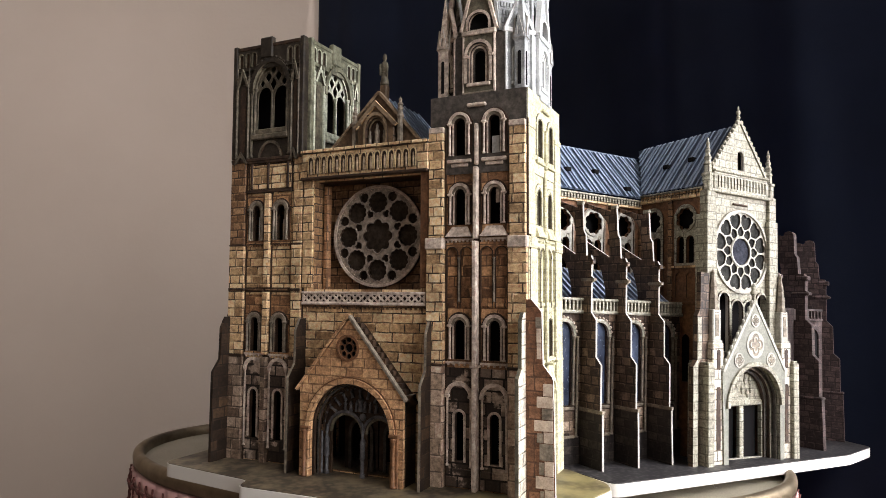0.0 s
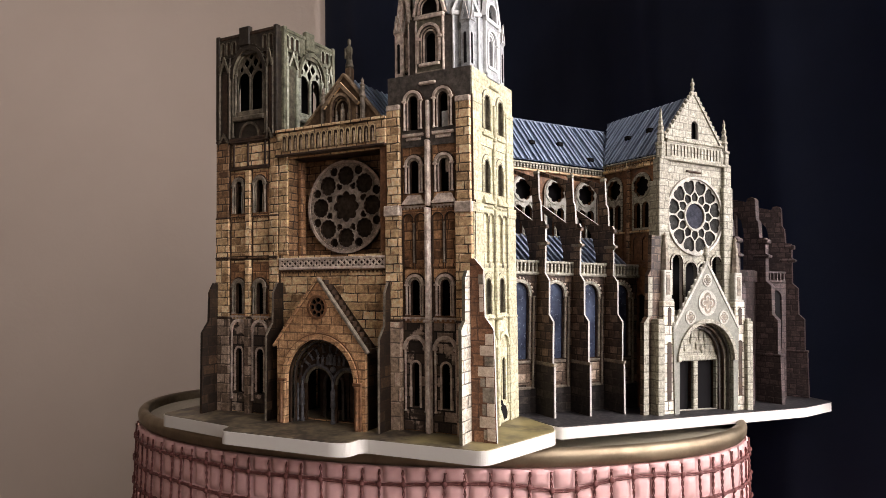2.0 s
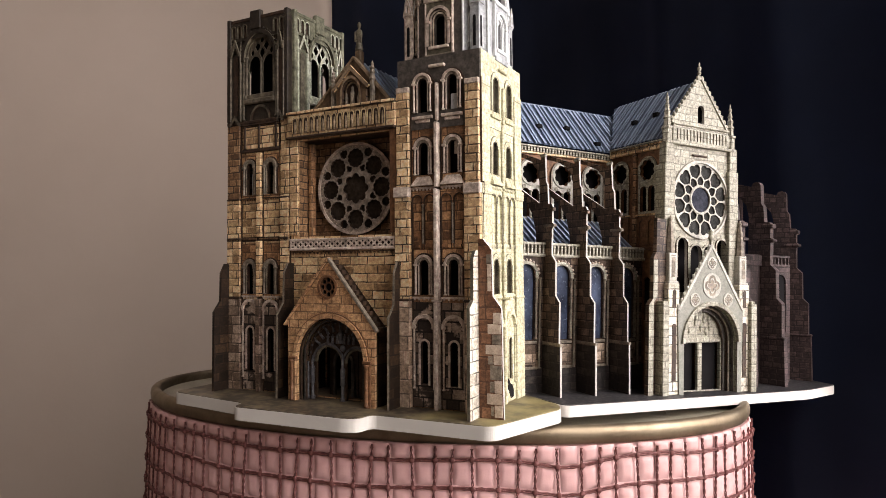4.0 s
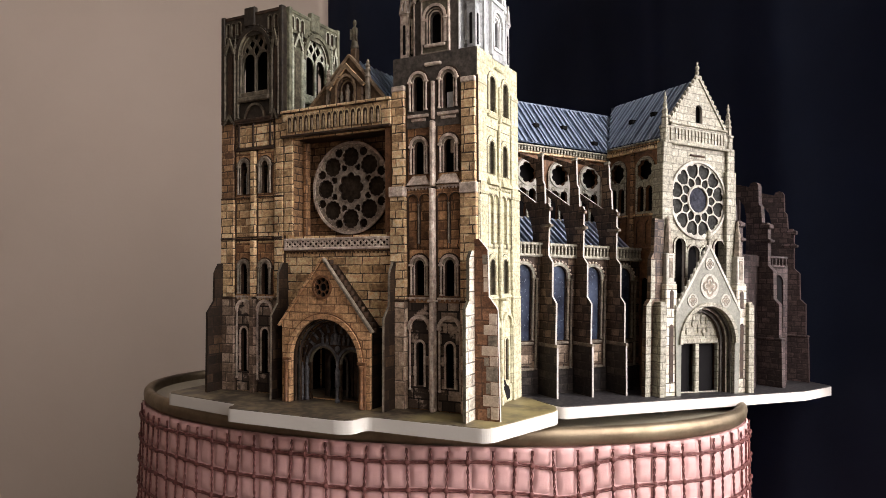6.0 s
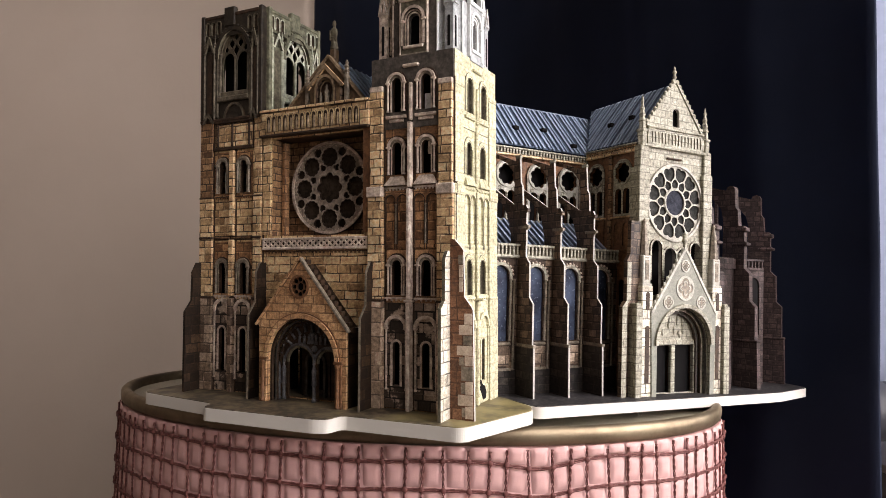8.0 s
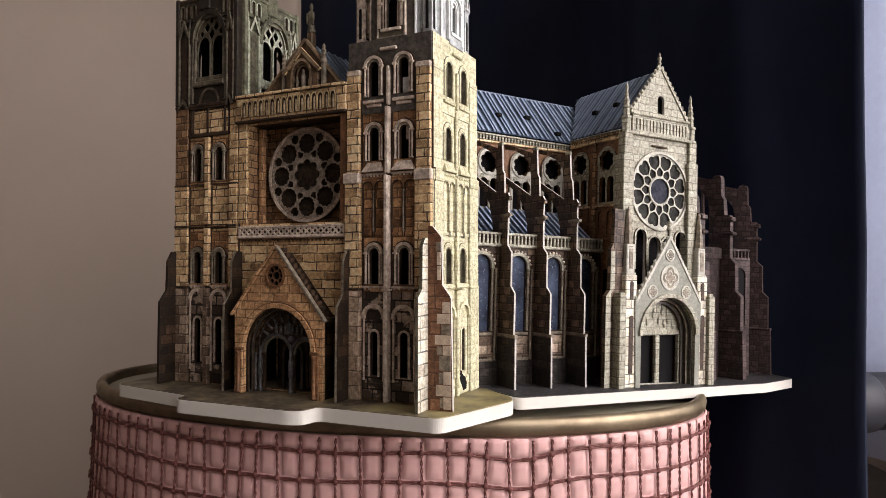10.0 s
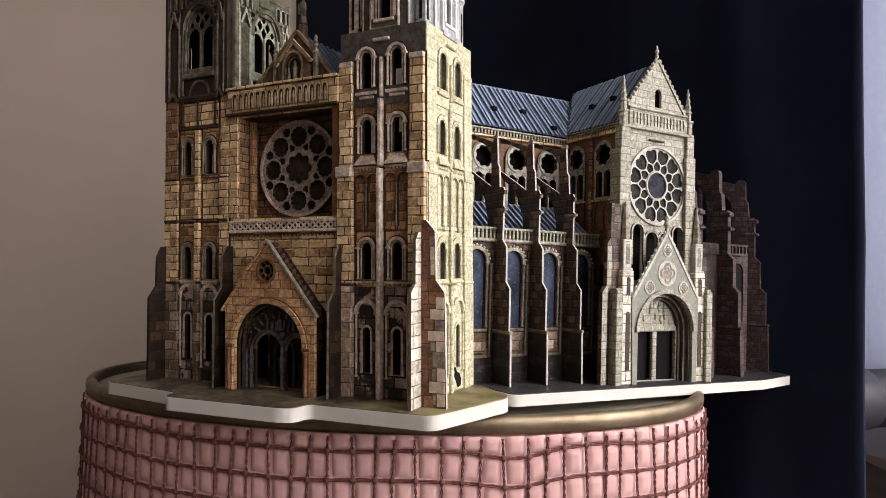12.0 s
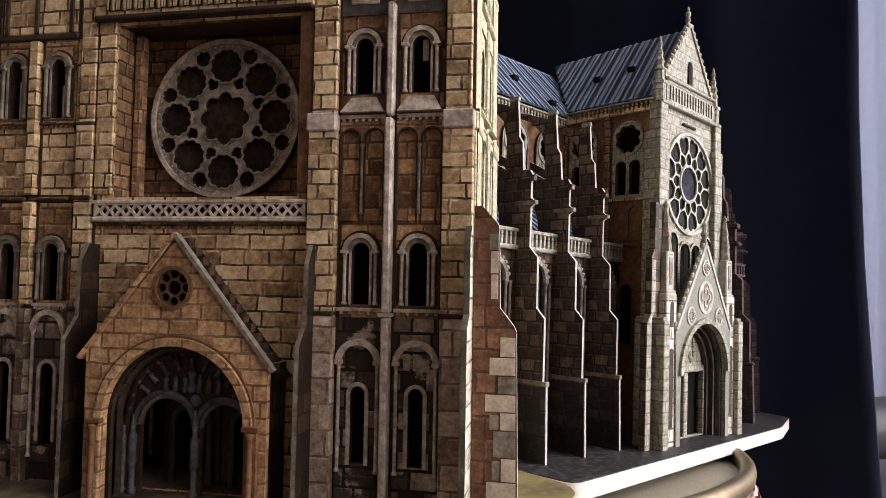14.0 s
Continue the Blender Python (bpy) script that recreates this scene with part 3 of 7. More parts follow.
def drum():
    d = thing("pouf", pose(DRUM_C[0] - 0.0064, DRUM_C[1] - 0.0064, 0.001, -0.9, 0.9, 0) @ pose(0, 0, 0, 0, 0, -6.8), "oval pink pouf covered in brown cord netting with a brass rim", "pouf")
    top = DRUM_TOP
    bm = bmesh.new()
    oval_lathe(bm, [(-1, 0), (1.6, 4), (0.6, top - 60), (-0.8, top - 13), (-7, top - 10)], 128)
    part("body", bm, PINK, d, "dusty pink leather side", True)
    bm = bmesh.new()
    oval_lathe(bm, [(-6.6, top - 10), (-6.6, top - 2.6), (-5.6, top - 0.8), (-3.6, top), (-1.4, top - 0.4), (0, top - 2), (0.5, top - 4.5), (0, top - 8), (-1.5, top - 10.2), (-4.5, top - 10.8)], 180, False)
    part("rim", bm, BRASS, d, "aged brass rolled rim", True)
    bm = bmesh.new()
    oval_lathe(bm, [(-8, top - 9.9), (-6.8, top - 9.6), (-6.8, top - 6.6), (-14, top - 6.2)], 128)
    part("lid", bm, LID, d, "cream metal lid set below the rim")
    # pads and cords
    cols, ph, last = 98, 15.4, 26
    pitch = 2 * math.pi / cols
    R = OVAL_LEN / (2 * math.pi)

    sag = 5.25

    def row_z(k, a):
        """Height of a cord ring: it droops where the net has slipped."""
        d = (a - sag + math.pi) % (2 * math.pi) - math.pi
        return top - 18.6 - ph * k - 3.6 * math.exp(-(d / 0.105) ** 2) + 2.2 * math.exp(-((d - 0.30) / 0.16) ** 2) + 0.7 * math.sin(5 * a + 1.0 + 0.35 * k) + 0.4 * math.sin(13 * a + 1.3 * k)

    def col_a(c, k):
        return (c + 0.4) * pitch + 0.009 * math.sin(1.7 * c + 0.5 * k)

    def pad_mesh():
        bm = bmesh.new()
        w, h = R * pitch * 0.5 - 0.75, ph * 0.5 - 0.9
        n = 6
        grid = {}
        for i in range(n + 1):
            for j in range(n + 1):
                x, z = -1 + 2 * i / n, -1 + 2 * j / n
                fx, fz = x * math.sqrt(1 - 0.10 * z * z), z * math.sqrt(1 - 0.10 * x * x)
                puff = 1.5 * (1 - abs(x) ** 4) * (1 - abs(z) ** 4)
                grid[i, j] = bm.verts.new((fx * w, -puff, fz * h))
        for i in range(n):
            for j in range(n):
                bm.faces.new((grid[i, j], grid[i + 1, j], grid[i + 1, j + 1], grid[i, j + 1]))
        me = bpy.data.meshes.new("pad")
        bm.to_mesh(me)
        bm.free()
        me.transform(Matrix.Scale(MM, 4))
        me.materials.append(PINK)
        me.polygons.foreach_set("use_smooth", [True] * len(me.polygons))
        return me

    def place(c, k):
        a = (col_a(c, k) + col_a(c + 1, k)) / 2
        up = row_z(k - 1, a) if k else top - 10.2
        z = (row_z(k, a) + up) / 2
        tilt = (row_z(k, a + 0.5 * pitch) - row_z(k, a - 0.5 * pitch)) / (R * pitch) * (1.0 if k else 0.5)
        p, n = oval(a, -0.4 + 0.8 * min(k, 8) / 4)
        return Matrix.Translation((p.x * MM, p.y * MM, z * MM)) @ Matrix.Rotation(n + math.pi / 2, 4, "Z") @ Matrix.Rotation(-tilt, 4, "Y") @ Matrix.Diagonal((1, 1, (up - row_z(k, a)) / ph, 1))

    me = pad_mesh()
    rest_v, rest_f = [], []
    mv = np.array([v.co for v in me.vertices])
    mf = [tuple(p.vertices) for p in me.polygons]
    for k in range(0, last):
        for c in range(cols):
            m = place(c, k)
            a = (c + 0.5) * pitch
            if k < 5 and math.pi * 0.94 < a < 2.0 * math.pi:
                ob = new("pad", me)
                ob.parent = d
                ob.matrix_local = m
            else:
                q = mv @ np.array(m.to_3x3()).T + np.array(m.translation)
                o = len(rest_v)
                rest_v += [tuple(p) for p in q]
                rest_f += [tuple(i + o for i in f) for f in mf]
    mr = bpy.data.meshes.new("padding")
    mr.from_pydata(rest_v, [], rest_f)
    tagged(finish("padding", mr, PINK, d, "dusty pink padded squares", True), kind="stuff")

    def cord(path, r, n=6):
        vs, fs = [], []
        for i, (p, out) in enumerate(path):
            t = (path[min(i + 1, len(path) - 1)][0] - path[max(i - 1, 0)][0]).normalized()
            s = t.cross(out).normalized()
            rr = r * (1 + 0.25 * math.sin(i * 2.4))
            for q in range(n):
                w = 2 * math.pi * q / n
                vs.append(p + out * rr * math.cos(w) + s * rr * math.sin(w))
        for i in range(len(path) - 1):
            for q in range(n):
                fs.append((i * n + q, i * n + (q + 1) % n, (i + 1) * n + (q + 1) % n, (i + 1) * n + q))
        return vs, fs

    def add_cord(name, paths, r):
        vs, fs = [], []
        for path in paths:
            v, f = cord(path, r)
            o = len(vs)
            vs += [tuple(p * MM) for p in v]
            fs += [tuple(i + o for i in q) for q in f]
        mc = bpy.data.meshes.new(name)
        mc.from_pydata(vs, [], fs)
        return finish(name, mc, CORD, d, "", True)

    def at(a, off, z):
        p, n = oval(a, off)
        return Vector((p.x, p.y, z)), Vector((math.cos(n), math.sin(n), 0))

    for k in range(0, last):
        paths = []
        for side in (-1, 1):
            pts = []
            for i in range(cols * 6 + 1):
                a = (i / 6 + 0.4) * pitch
                pinch = abs(math.sin(math.pi * i / 6))
                sway = 0.35 * math.sin(1.9 * i + side)
                pts.append(at(a, 1.6 + 0.8 * min(k, 8) / 4 + 0.6 * (1 - pinch), row_z(k, a) + side * (0.34 + 0.16 * pinch) + 0.2 * sway))
            paths.append(pts)
        add_cord("cord_ring", paths, 0.5)
    for c in range(cols):
        paths = []
        for side in (-1, 1):
            pts = []
            for k in range(-1, last):
                for i in range(8):
                    f = k + i / 8
                    a = col_a(c, k) * (1 - i / 8) + col_a(c, k + 1) * (i / 8)
                    z = row_z(f, a)
                    if z > top - 11:
                        continue
                    # two strands twisted into a chain
                    pts.append(at(a + side * 0.0030 * math.sin(i * math.pi / 2 + 0.4), 1.3 + 0.8 * min(max(f, 0), 8) / 4 + 0.35 * side * math.cos(i * math.pi / 2), z))
            paths.append(pts)
        add_cord("cord_upright", paths, 0.40)
    knot = bmesh.new()
    bmesh.ops.create_icosphere(knot, subdivisions=2, radius=1.0)
    bmesh.ops.scale(knot, verts=knot.verts, vec=(1.7, 1.0, 1.7))
    kv = [v.co.copy() for v in knot.verts]
    kf = [[v.index for v in f.verts] for f in knot.faces]
    knot.free()
    vs, fs = [], []
    for k in range(0, 8):
        for c in range(cols):
            a = col_a(c, k)
            p, n = oval(a, 2.1 + 0.8 * k / 4)
            m = Matrix.Translation((p.x, p.y, row_z(k, a))) @ Matrix.Rotation(n + math.pi / 2, 4, "Z")
            o = len(vs)
            vs += [tuple((m @ v) * MM) for v in kv]
            fs += [[i + o for i in f] for f in kf]
    mk = bpy.data.meshes.new("knotting")
    mk.from_pydata(vs, [], fs)
    tagged(finish("knotting", mk, CORD, d, "brown cord knots", True), kind="stuff")


drum()

# ---- the card model: west front ----
GROUND = 0.4345


def block_pose(turn, u0, w0, tilt=0.0, pivot=0.0):
    a = radians(turn)
    o = Vector((math.cos(a) * u0 - math.sin(a) * w0, math.sin(a) * u0 + math.cos(a) * w0, GROUND))
    p = Matrix.Translation((pivot, 0, 0)) @ Matrix.Rotation(radians(tilt), 4, "Y") @ Matrix.Translation((-pivot, 0, 0))
    return Matrix.Translation(o) @ Matrix.Rotation(a, 4, "Z") @ p


WEST = thing("west_front_model", block_pose(-25.0, -0.1928, 0.3125), "printed card model of a cathedral west front with two towers", "model building")
NAVE = thing("nave_model", block_pose(30.0, 0.387, 0.283, 2.0, -0.125), "printed card model of a cathedral nave with transept and choir", "model building")


def rounded(pts, r, n=9):
    out = []
    k = len(pts)
    for i in range(k):
        p, a, b = Vector(pts[i]), Vector(pts[i - 1]), Vector(pts[(i + 1) % k])
        rr = min(r, (a - p).length * 0.45, (b - p).length * 0.45)
        s, e = p + (a - p).normalized() * rr, p + (b - p).normalized() * rr
        for j in range(n + 1):
            t = j / n
            q = s.lerp(p, t).lerp(p.lerp(e, t), t)
            out.append((q.x, q.y))
    return out


def plate(parent, pts, thick, top_mat, label):
    """A foam base lying flat, with a printed sheet on top."""
    lay = Matrix.Rotation(radians(-90), 4, "X")
    loop = rounded(pts, 6.0)
    flat = [(x, y) for x, y in loop]
    me = board_mesh(flat, [], thick, Matrix.Translation((0, 0, -0.4)) @ lay)
    b = finish("base_plate", me, [PLATE, PLATE], parent, label)
    inner = rounded([(x * 0.995, y * 0.985 if y < 0 else y) for x, y in pts], 6.0)
    me = board_mesh(inner, [], 0.4, lay)
    finish("printed_ground", me, [top_mat, top_mat], b, "printed paving sheet")
    return b


plate(WEST, [(-113, -26), (-46, -34), (-44, -44.5), (31, -41.5), (38.5, -38), (39, -27.5), (108, -24.5), (125, 30), (121, 40), (94, 60), (-113, 60)], 7.0, PAVING, "white foam base plate with rounded corners")
plate(NAVE, [(-138, -6), (-137, -23), (89, -13.5), (141, 0), (150, 40), (118, 112), (60, 150), (-150, 165), (-158, 24), (-141, 16)], 6.5, COBBLES, "white foam base plate with a cobbled print")


def colonnette(parent, x, y, z0, z1, r, mat=None, m=ID):
    bm = bmesh.new()
    lathe(bm, [(r * 1.5, z0), (r * 1.5, z0 + r), (r, z0 + 1.6 * r), (r, z1 - 2.2 * r), (r * 1.6, z1 - 0.8 * r), (r * 1.6, z1)], 8, m @ shift(x, y))
    return part("colonnette", bm, mat or TRIM, parent, "", True)


INKED = ("pier", "middle_shaft", "pier_band", "pier_cap", "sill", "recessed_panel", "capital")


def slab(parent, name, x0, x1, y0, y1, z0, z1, mat, m=ID, bevel=0.4, label=""):
    bm = bmesh.new()
    box(bm, x0, x1, y0, y1, z0, z1, m, bevel)
    ob = part(name, bm, mat, parent, label)
    if name in INKED and mat in (TAN, TRIM, BROWN, LOWST, PLASTER, MOULD):
        bm = bmesh.new()
        box(bm, x0 - 1.0, x1 + 1.0, y1 - 0.32, y1, z0 - 0.8, z1 + 0.8, m)
        part("ink_line", bm, SHADOWY, parent)
    return ob


def corbels(parent, x0, x1, y, z, n, m=ID, mat=None, size=0.9):
    """A string course with small corbels under it."""
    bm = bmesh.new()
    box(bm, x0, x1, y - 1.0, y, z, z + 1.1, m)
    part("string_course", bm, mat or TRIM, parent)
    bm = bmesh.new()
    for i in range(n):
        x = x0 + (x1 - x0) * (i + 0.5) / n
        box(bm, x - size / 2, x + size / 2, y - 0.8, y, z - size, z, m)
    tagged(part("corbelling", bm, mat or TRIM, parent), kind="stuff")


def framed_window(wall, cx, z0, w, top, m, frame_mat, y=0.0, hood=2.6, wide=1.0):
    """Archivolt, inner reveal ring, side shafts and sill round one round-headed opening."""
    zs = top - w / 2
    ro = w / 2 + hood
    k = 0.35 if frame_mat is PALE else 1.0
    board("archivolt", band(cx, zs, ro, w / 2 + hood * 0.52), [], 1.6 * k, frame_mat, wall, m @ shift(0, y - 1.6 * k), frame_mat)
    if frame_mat is not PALE:
        board("ink_line", band(cx, zs, ro + 0.95, w / 2 + 0.05, 12, 1.0, zs - z0), [], 0.3, SHADOWY, wall, m @ shift(0, y - 0.3), SHADOWY)
    else:
        for a, b in ((ro + 0.45, ro - 0.2), (w / 2 + 0.5, w / 2 - 0.1)):
            board("ink_line", band(cx, zs, a, b, 12, 1.0, zs - z0), [], 0.3, OLIVE, wall, m @ shift(0, y - (0.3 if a > ro else 0.62)), OLIVE)
    board("inner_arch", band(cx, zs, w / 2 + hood * 0.5, w / 2 + 0.1), [], 0.9 * k, MOULD if frame_mat is TRIM else frame_mat, wall, m @ shift(0, y - 0.9 * k), frame_mat)
    for s in (-1, 1):
        colonnette(wall, cx + s * (w / 2 + hood * 0.75), y - 0.9 * k, z0, zs + 0.2, 0.62 * wide * (0.5 + 0.5 * k), frame_mat, m)
        slab(wall, "capital", cx + s * (w / 2 + hood * 0.75) - 1.3, cx + s * (w / 2 + hood * 0.75) + 1.3, y - 2.0 * k, y, zs - 0.6, zs + 0.5, frame_mat, m, 0.2)
        slab(wall, "reveal", cx + s * (w / 2 + 0.55) - 0.4, cx + s * (w / 2 + 0.55) + 0.4, y - 0.7 * k, y, z0, zs, frame_mat, m, 0.1)


def south_tower_face(parent, m, W, wall_mat, pier_mat, frame_mat, pier, side):
    """One face of the square south tower, four storeys of paired windows."""
    col = 1.5
    b0, b1 = pier, W - pier
    cxs = [(b0 + W / 2 - col) / 2, (b1 + W / 2 + col) / 2]
    bay = W / 2 - col - b0
    ww = min(5.6, bay * 0.42)
    hood = min(3.0, (bay - ww) / 2 - 0.3)
    rows = [(13, ww * 0.82, 37), (62.5, ww, 82), (129.5, ww, 147.5), (164.5, ww * 1.05, 183.5)]
    holes = [arch(cx, z0, w, top) for cx in cxs for z0, w, top in rows]
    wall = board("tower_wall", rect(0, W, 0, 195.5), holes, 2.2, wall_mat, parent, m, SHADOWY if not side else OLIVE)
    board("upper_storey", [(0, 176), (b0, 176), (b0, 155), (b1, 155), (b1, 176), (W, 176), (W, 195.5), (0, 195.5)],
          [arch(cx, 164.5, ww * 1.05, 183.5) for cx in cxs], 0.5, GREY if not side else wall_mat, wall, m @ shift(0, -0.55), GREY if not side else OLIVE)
    # black board added behind the openings, standing in for the unlit inside
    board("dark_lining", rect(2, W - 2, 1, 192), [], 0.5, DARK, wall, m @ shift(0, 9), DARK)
    for cx in cxs:
        # ground storey: large blind arch with a small window in it
        board("archivolt", band(cx, 44.5, bay / 2 - 0.4, bay / 2 - 2.3), [], 1.8, frame_mat, wall, m @ shift(0, -1.8), frame_mat)
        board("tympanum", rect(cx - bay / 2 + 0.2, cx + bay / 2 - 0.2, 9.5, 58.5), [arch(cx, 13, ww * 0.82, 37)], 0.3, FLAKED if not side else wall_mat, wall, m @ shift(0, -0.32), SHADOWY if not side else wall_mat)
        for s in (-1, 1):
            colonnette(wall, cx + s * (bay / 2 - 1.5), -0.8, 10.5, 44.5, 0.6, frame_mat, m)
            slab(wall, "capital", cx + s * (bay / 2 - 1.5) - 1.2, cx + s * (bay / 2 - 1.5) + 1.2, -2.0, 0, 43.8, 45.2, frame_mat, m, 0.2)
        board("window_surround", band(cx, 37 - ww * 0.41, ww * 0.41 + 1.3, ww * 0.41 + 0.1, leg=22), [], 0.8, frame_mat, wall, m @ shift(0, -0.8), frame_mat)
        slab(wall, "plinth_stone", cx - bay / 2 + 0.5, cx + bay / 2 - 0.5, -0.9, 0, 0.5, 9.5, FLAKED if not side else pier_mat, m)
        for z0, w, top in rows[1:]:
            framed_window(wall, cx, z0, w, top, m, frame_mat, -0.6 if z0 > 160 else 0.0, hood)
        # blind arcade
        q = bay / 4
        board("blind_arcade", rect(cx - bay / 2 + 0.4, cx + bay / 2 - 0.4, 89, 120.5), [arch(cx + s * q, 90.5, q * 1.55, 118) for s in (-1, 1)], 1.0, wall_mat, wall, m @ shift(0, -1.0), SHADOWY if not side else wall_mat)
        for s in (-1, 1):
            board("ink_line", band(cx + s * q, 118 - q * 0.775, q * 0.775 + 0.5, q * 0.775 - 0.1, 10, 1.0, 27), [], 0.2, SHADOWY if not side else OLIVE, wall, m @ shift(0, -1.2), SHADOWY)
        colonnette(wall, cx, -1.2, 91, 113, 0.5, frame_mat if side else MOULD, m)
        # sloped sill and string
        bm = bmesh.new()
        v = [bm.verts.new(m @ Vector(p)) for p in ((cx - bay * 0.27, -0.4, 128.5), (cx + bay * 0.27, -0.4, 128.5), (cx + bay * 0.46, -2.8, 123.3), (cx - bay * 0.46, -2.8, 123.3), (cx - bay * 0.46, 0, 123.3), (cx + bay * 0.46, 0, 123.3))]
        for f in ((0, 1, 2, 3), (3, 2, 5, 4), (0, 3, 4), (1, 5, 2), (0, 4, 5, 1)):
            bm.faces.new([v[i] for i in f])
        part("sloped_sill", bm, frame_mat, wall)
        corbels(wall, cx - bay / 2 + 0.3, cx + bay / 2 - 0.3, 0, 121.6, 7, m, frame_mat)
        corbels(wall, cx - bay / 2 + 0.3, cx + bay / 2 - 0.3, 0, 60.4, 5, m, frame_mat)
        slab(wall, "sill", cx - bay * 0.42, cx + bay * 0.42, -2.0, 0, 160.6, 162.4, frame_mat, m, 0.3)
        if not side:
            slab(wall, "sill_bracket", cx - bay * 0.3, cx + bay * 0.3, -1.2, 0, 158.6, 160.4, frame_mat, m, 0.3)
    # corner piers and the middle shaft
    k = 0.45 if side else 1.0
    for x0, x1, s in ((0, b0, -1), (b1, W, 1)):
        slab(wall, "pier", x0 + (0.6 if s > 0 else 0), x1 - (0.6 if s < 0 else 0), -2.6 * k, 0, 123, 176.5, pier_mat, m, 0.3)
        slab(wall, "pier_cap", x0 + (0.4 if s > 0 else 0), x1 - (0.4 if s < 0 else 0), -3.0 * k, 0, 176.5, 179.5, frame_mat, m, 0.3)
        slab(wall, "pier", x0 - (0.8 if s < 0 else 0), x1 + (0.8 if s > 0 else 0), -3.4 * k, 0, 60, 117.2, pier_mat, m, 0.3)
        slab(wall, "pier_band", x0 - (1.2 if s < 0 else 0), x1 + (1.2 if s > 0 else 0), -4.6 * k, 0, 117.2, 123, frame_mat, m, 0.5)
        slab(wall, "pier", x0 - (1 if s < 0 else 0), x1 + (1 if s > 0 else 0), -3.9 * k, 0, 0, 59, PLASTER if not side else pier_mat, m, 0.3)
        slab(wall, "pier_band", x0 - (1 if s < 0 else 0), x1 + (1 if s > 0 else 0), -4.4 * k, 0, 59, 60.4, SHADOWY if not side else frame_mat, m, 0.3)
    for z0, z1, d in ((0, 59, 5.0), (60.2, 121, 4.6), (122, 158, 3.6)):
        slab(wall, "middle_shaft", W / 2 - col * 0.8, W / 2 + col * 0.8, -d * k, 0, z0, z1, frame_mat, m, 0.5)
    slab(wall, "middle_shaft", W / 2 - col * 0.7, W / 2 + col * 0.7, -2.2, 0, 159, 180, frame_mat, m, 0.5)
    slab(wall, "shaft_band", W / 2 - col - 0.6, W / 2 + col + 0.6, -5.4, 0, 59, 60.2, frame_mat, m, 0.2)
    if side:
        board("soot_patch", [(31.5, 14), (34, 13.6), (36, 10.8), (39, 9.6), (41.5, 6), (41, 2.5), (37, 2), (35, 5), (32.5, 8.6)], [], 0.2, DARK, wall, m @ shift(0, -1.2), DARK, "black irregular patch")
    slab(wall, "slot", W * 0.40, W * 0.60, -2.2, 0, 188.6, 190.4, frame_mat, m, 0.5, "card tab pushed through its slot")
    return wall


def tower_box(parent, x0, x1, y1, z0, z1, mat, skip=()):
    """Plain back and left boards that close a tower."""
    board("tower_wall", rect(0, x1 - x0, z0, z1), [], 2.0, mat, parent, Matrix.Translation((x1, y1, 0)) @ Matrix.Rotation(radians(180), 4, "Z"))
    if "left" not in skip:
        board("tower_wall", rect(-y1 + 2.5, -2.5, z0, z1), [], 2.0, mat, parent, facing_left(x0))


ST_X0, ST_X1, DEEP = 40.0, 91.5, 57.0
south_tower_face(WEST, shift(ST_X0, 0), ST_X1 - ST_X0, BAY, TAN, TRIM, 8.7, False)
# right-hand side in the lit tone, the front above in darker stone
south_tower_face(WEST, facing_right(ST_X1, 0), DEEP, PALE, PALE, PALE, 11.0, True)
tower_box(WEST, ST_X0 + 0.3, ST_X1 - 2.4, DEEP - 0.3, 0, 195, BROWN)
board("tower_deck", [(ST_X0 + 2, 2.3), (ST_X1 - 2.3, 2.3), (ST_X1 - 2.3, DEEP - 2.6), (ST_X0 + 2.4, DEEP - 2.6)], [], 1.5, GREY, WEST, Matrix.Translation((0, 0, 192)) @ Matrix.Rotation(radians(-90), 4, "X"), GREY)


def buttress(parent, x, y, prof, t, mat, m, label="", edge=None):
    """An upright stepped board seen from its side; prof is (out, height)."""
    return board("buttress", prof, [], t, mat, parent, m, edge or FOAM, label)


LATERAL = printed_stone("printed_russet_ashlar", (0.24, 0.1188, 0.0646), (0.16, 0.072, 0.0374), (0.088, 0.0396, 0.0211), (0.03, 0.016, 0.01), 8.5, 6.4, 0.6, 0.4)
# corner buttresses of the south tower, one forwards and one sideways, slotted together
fw = [(0, 0), (19.5, 0), (19.2, 57), (14.8, 61), (14.5, 82.5), (11.5, 86.5), (0, 86.5)]
# bright side print: the daylight on this face is put into its colour
buttress(WEST, 0, 0, [(-o, z) for o, z in fw][::-1], 1.8, STRIP, facing_right(93.6, 0), "", OLIVE)
side_b = buttress(WEST, 0, 0, [(93.8, 0), (107.4, 0), (106.5, 56), (105.8, 57.6), (101.7, 62.8), (101.2, 86.6), (100.1, 88.2), (96.2, 92.6), (93.8, 92.6)], 1.6, LATERAL, shift(0, -9.0), "", FOAM)
random.seed(12)
z, n = 1.0, 0
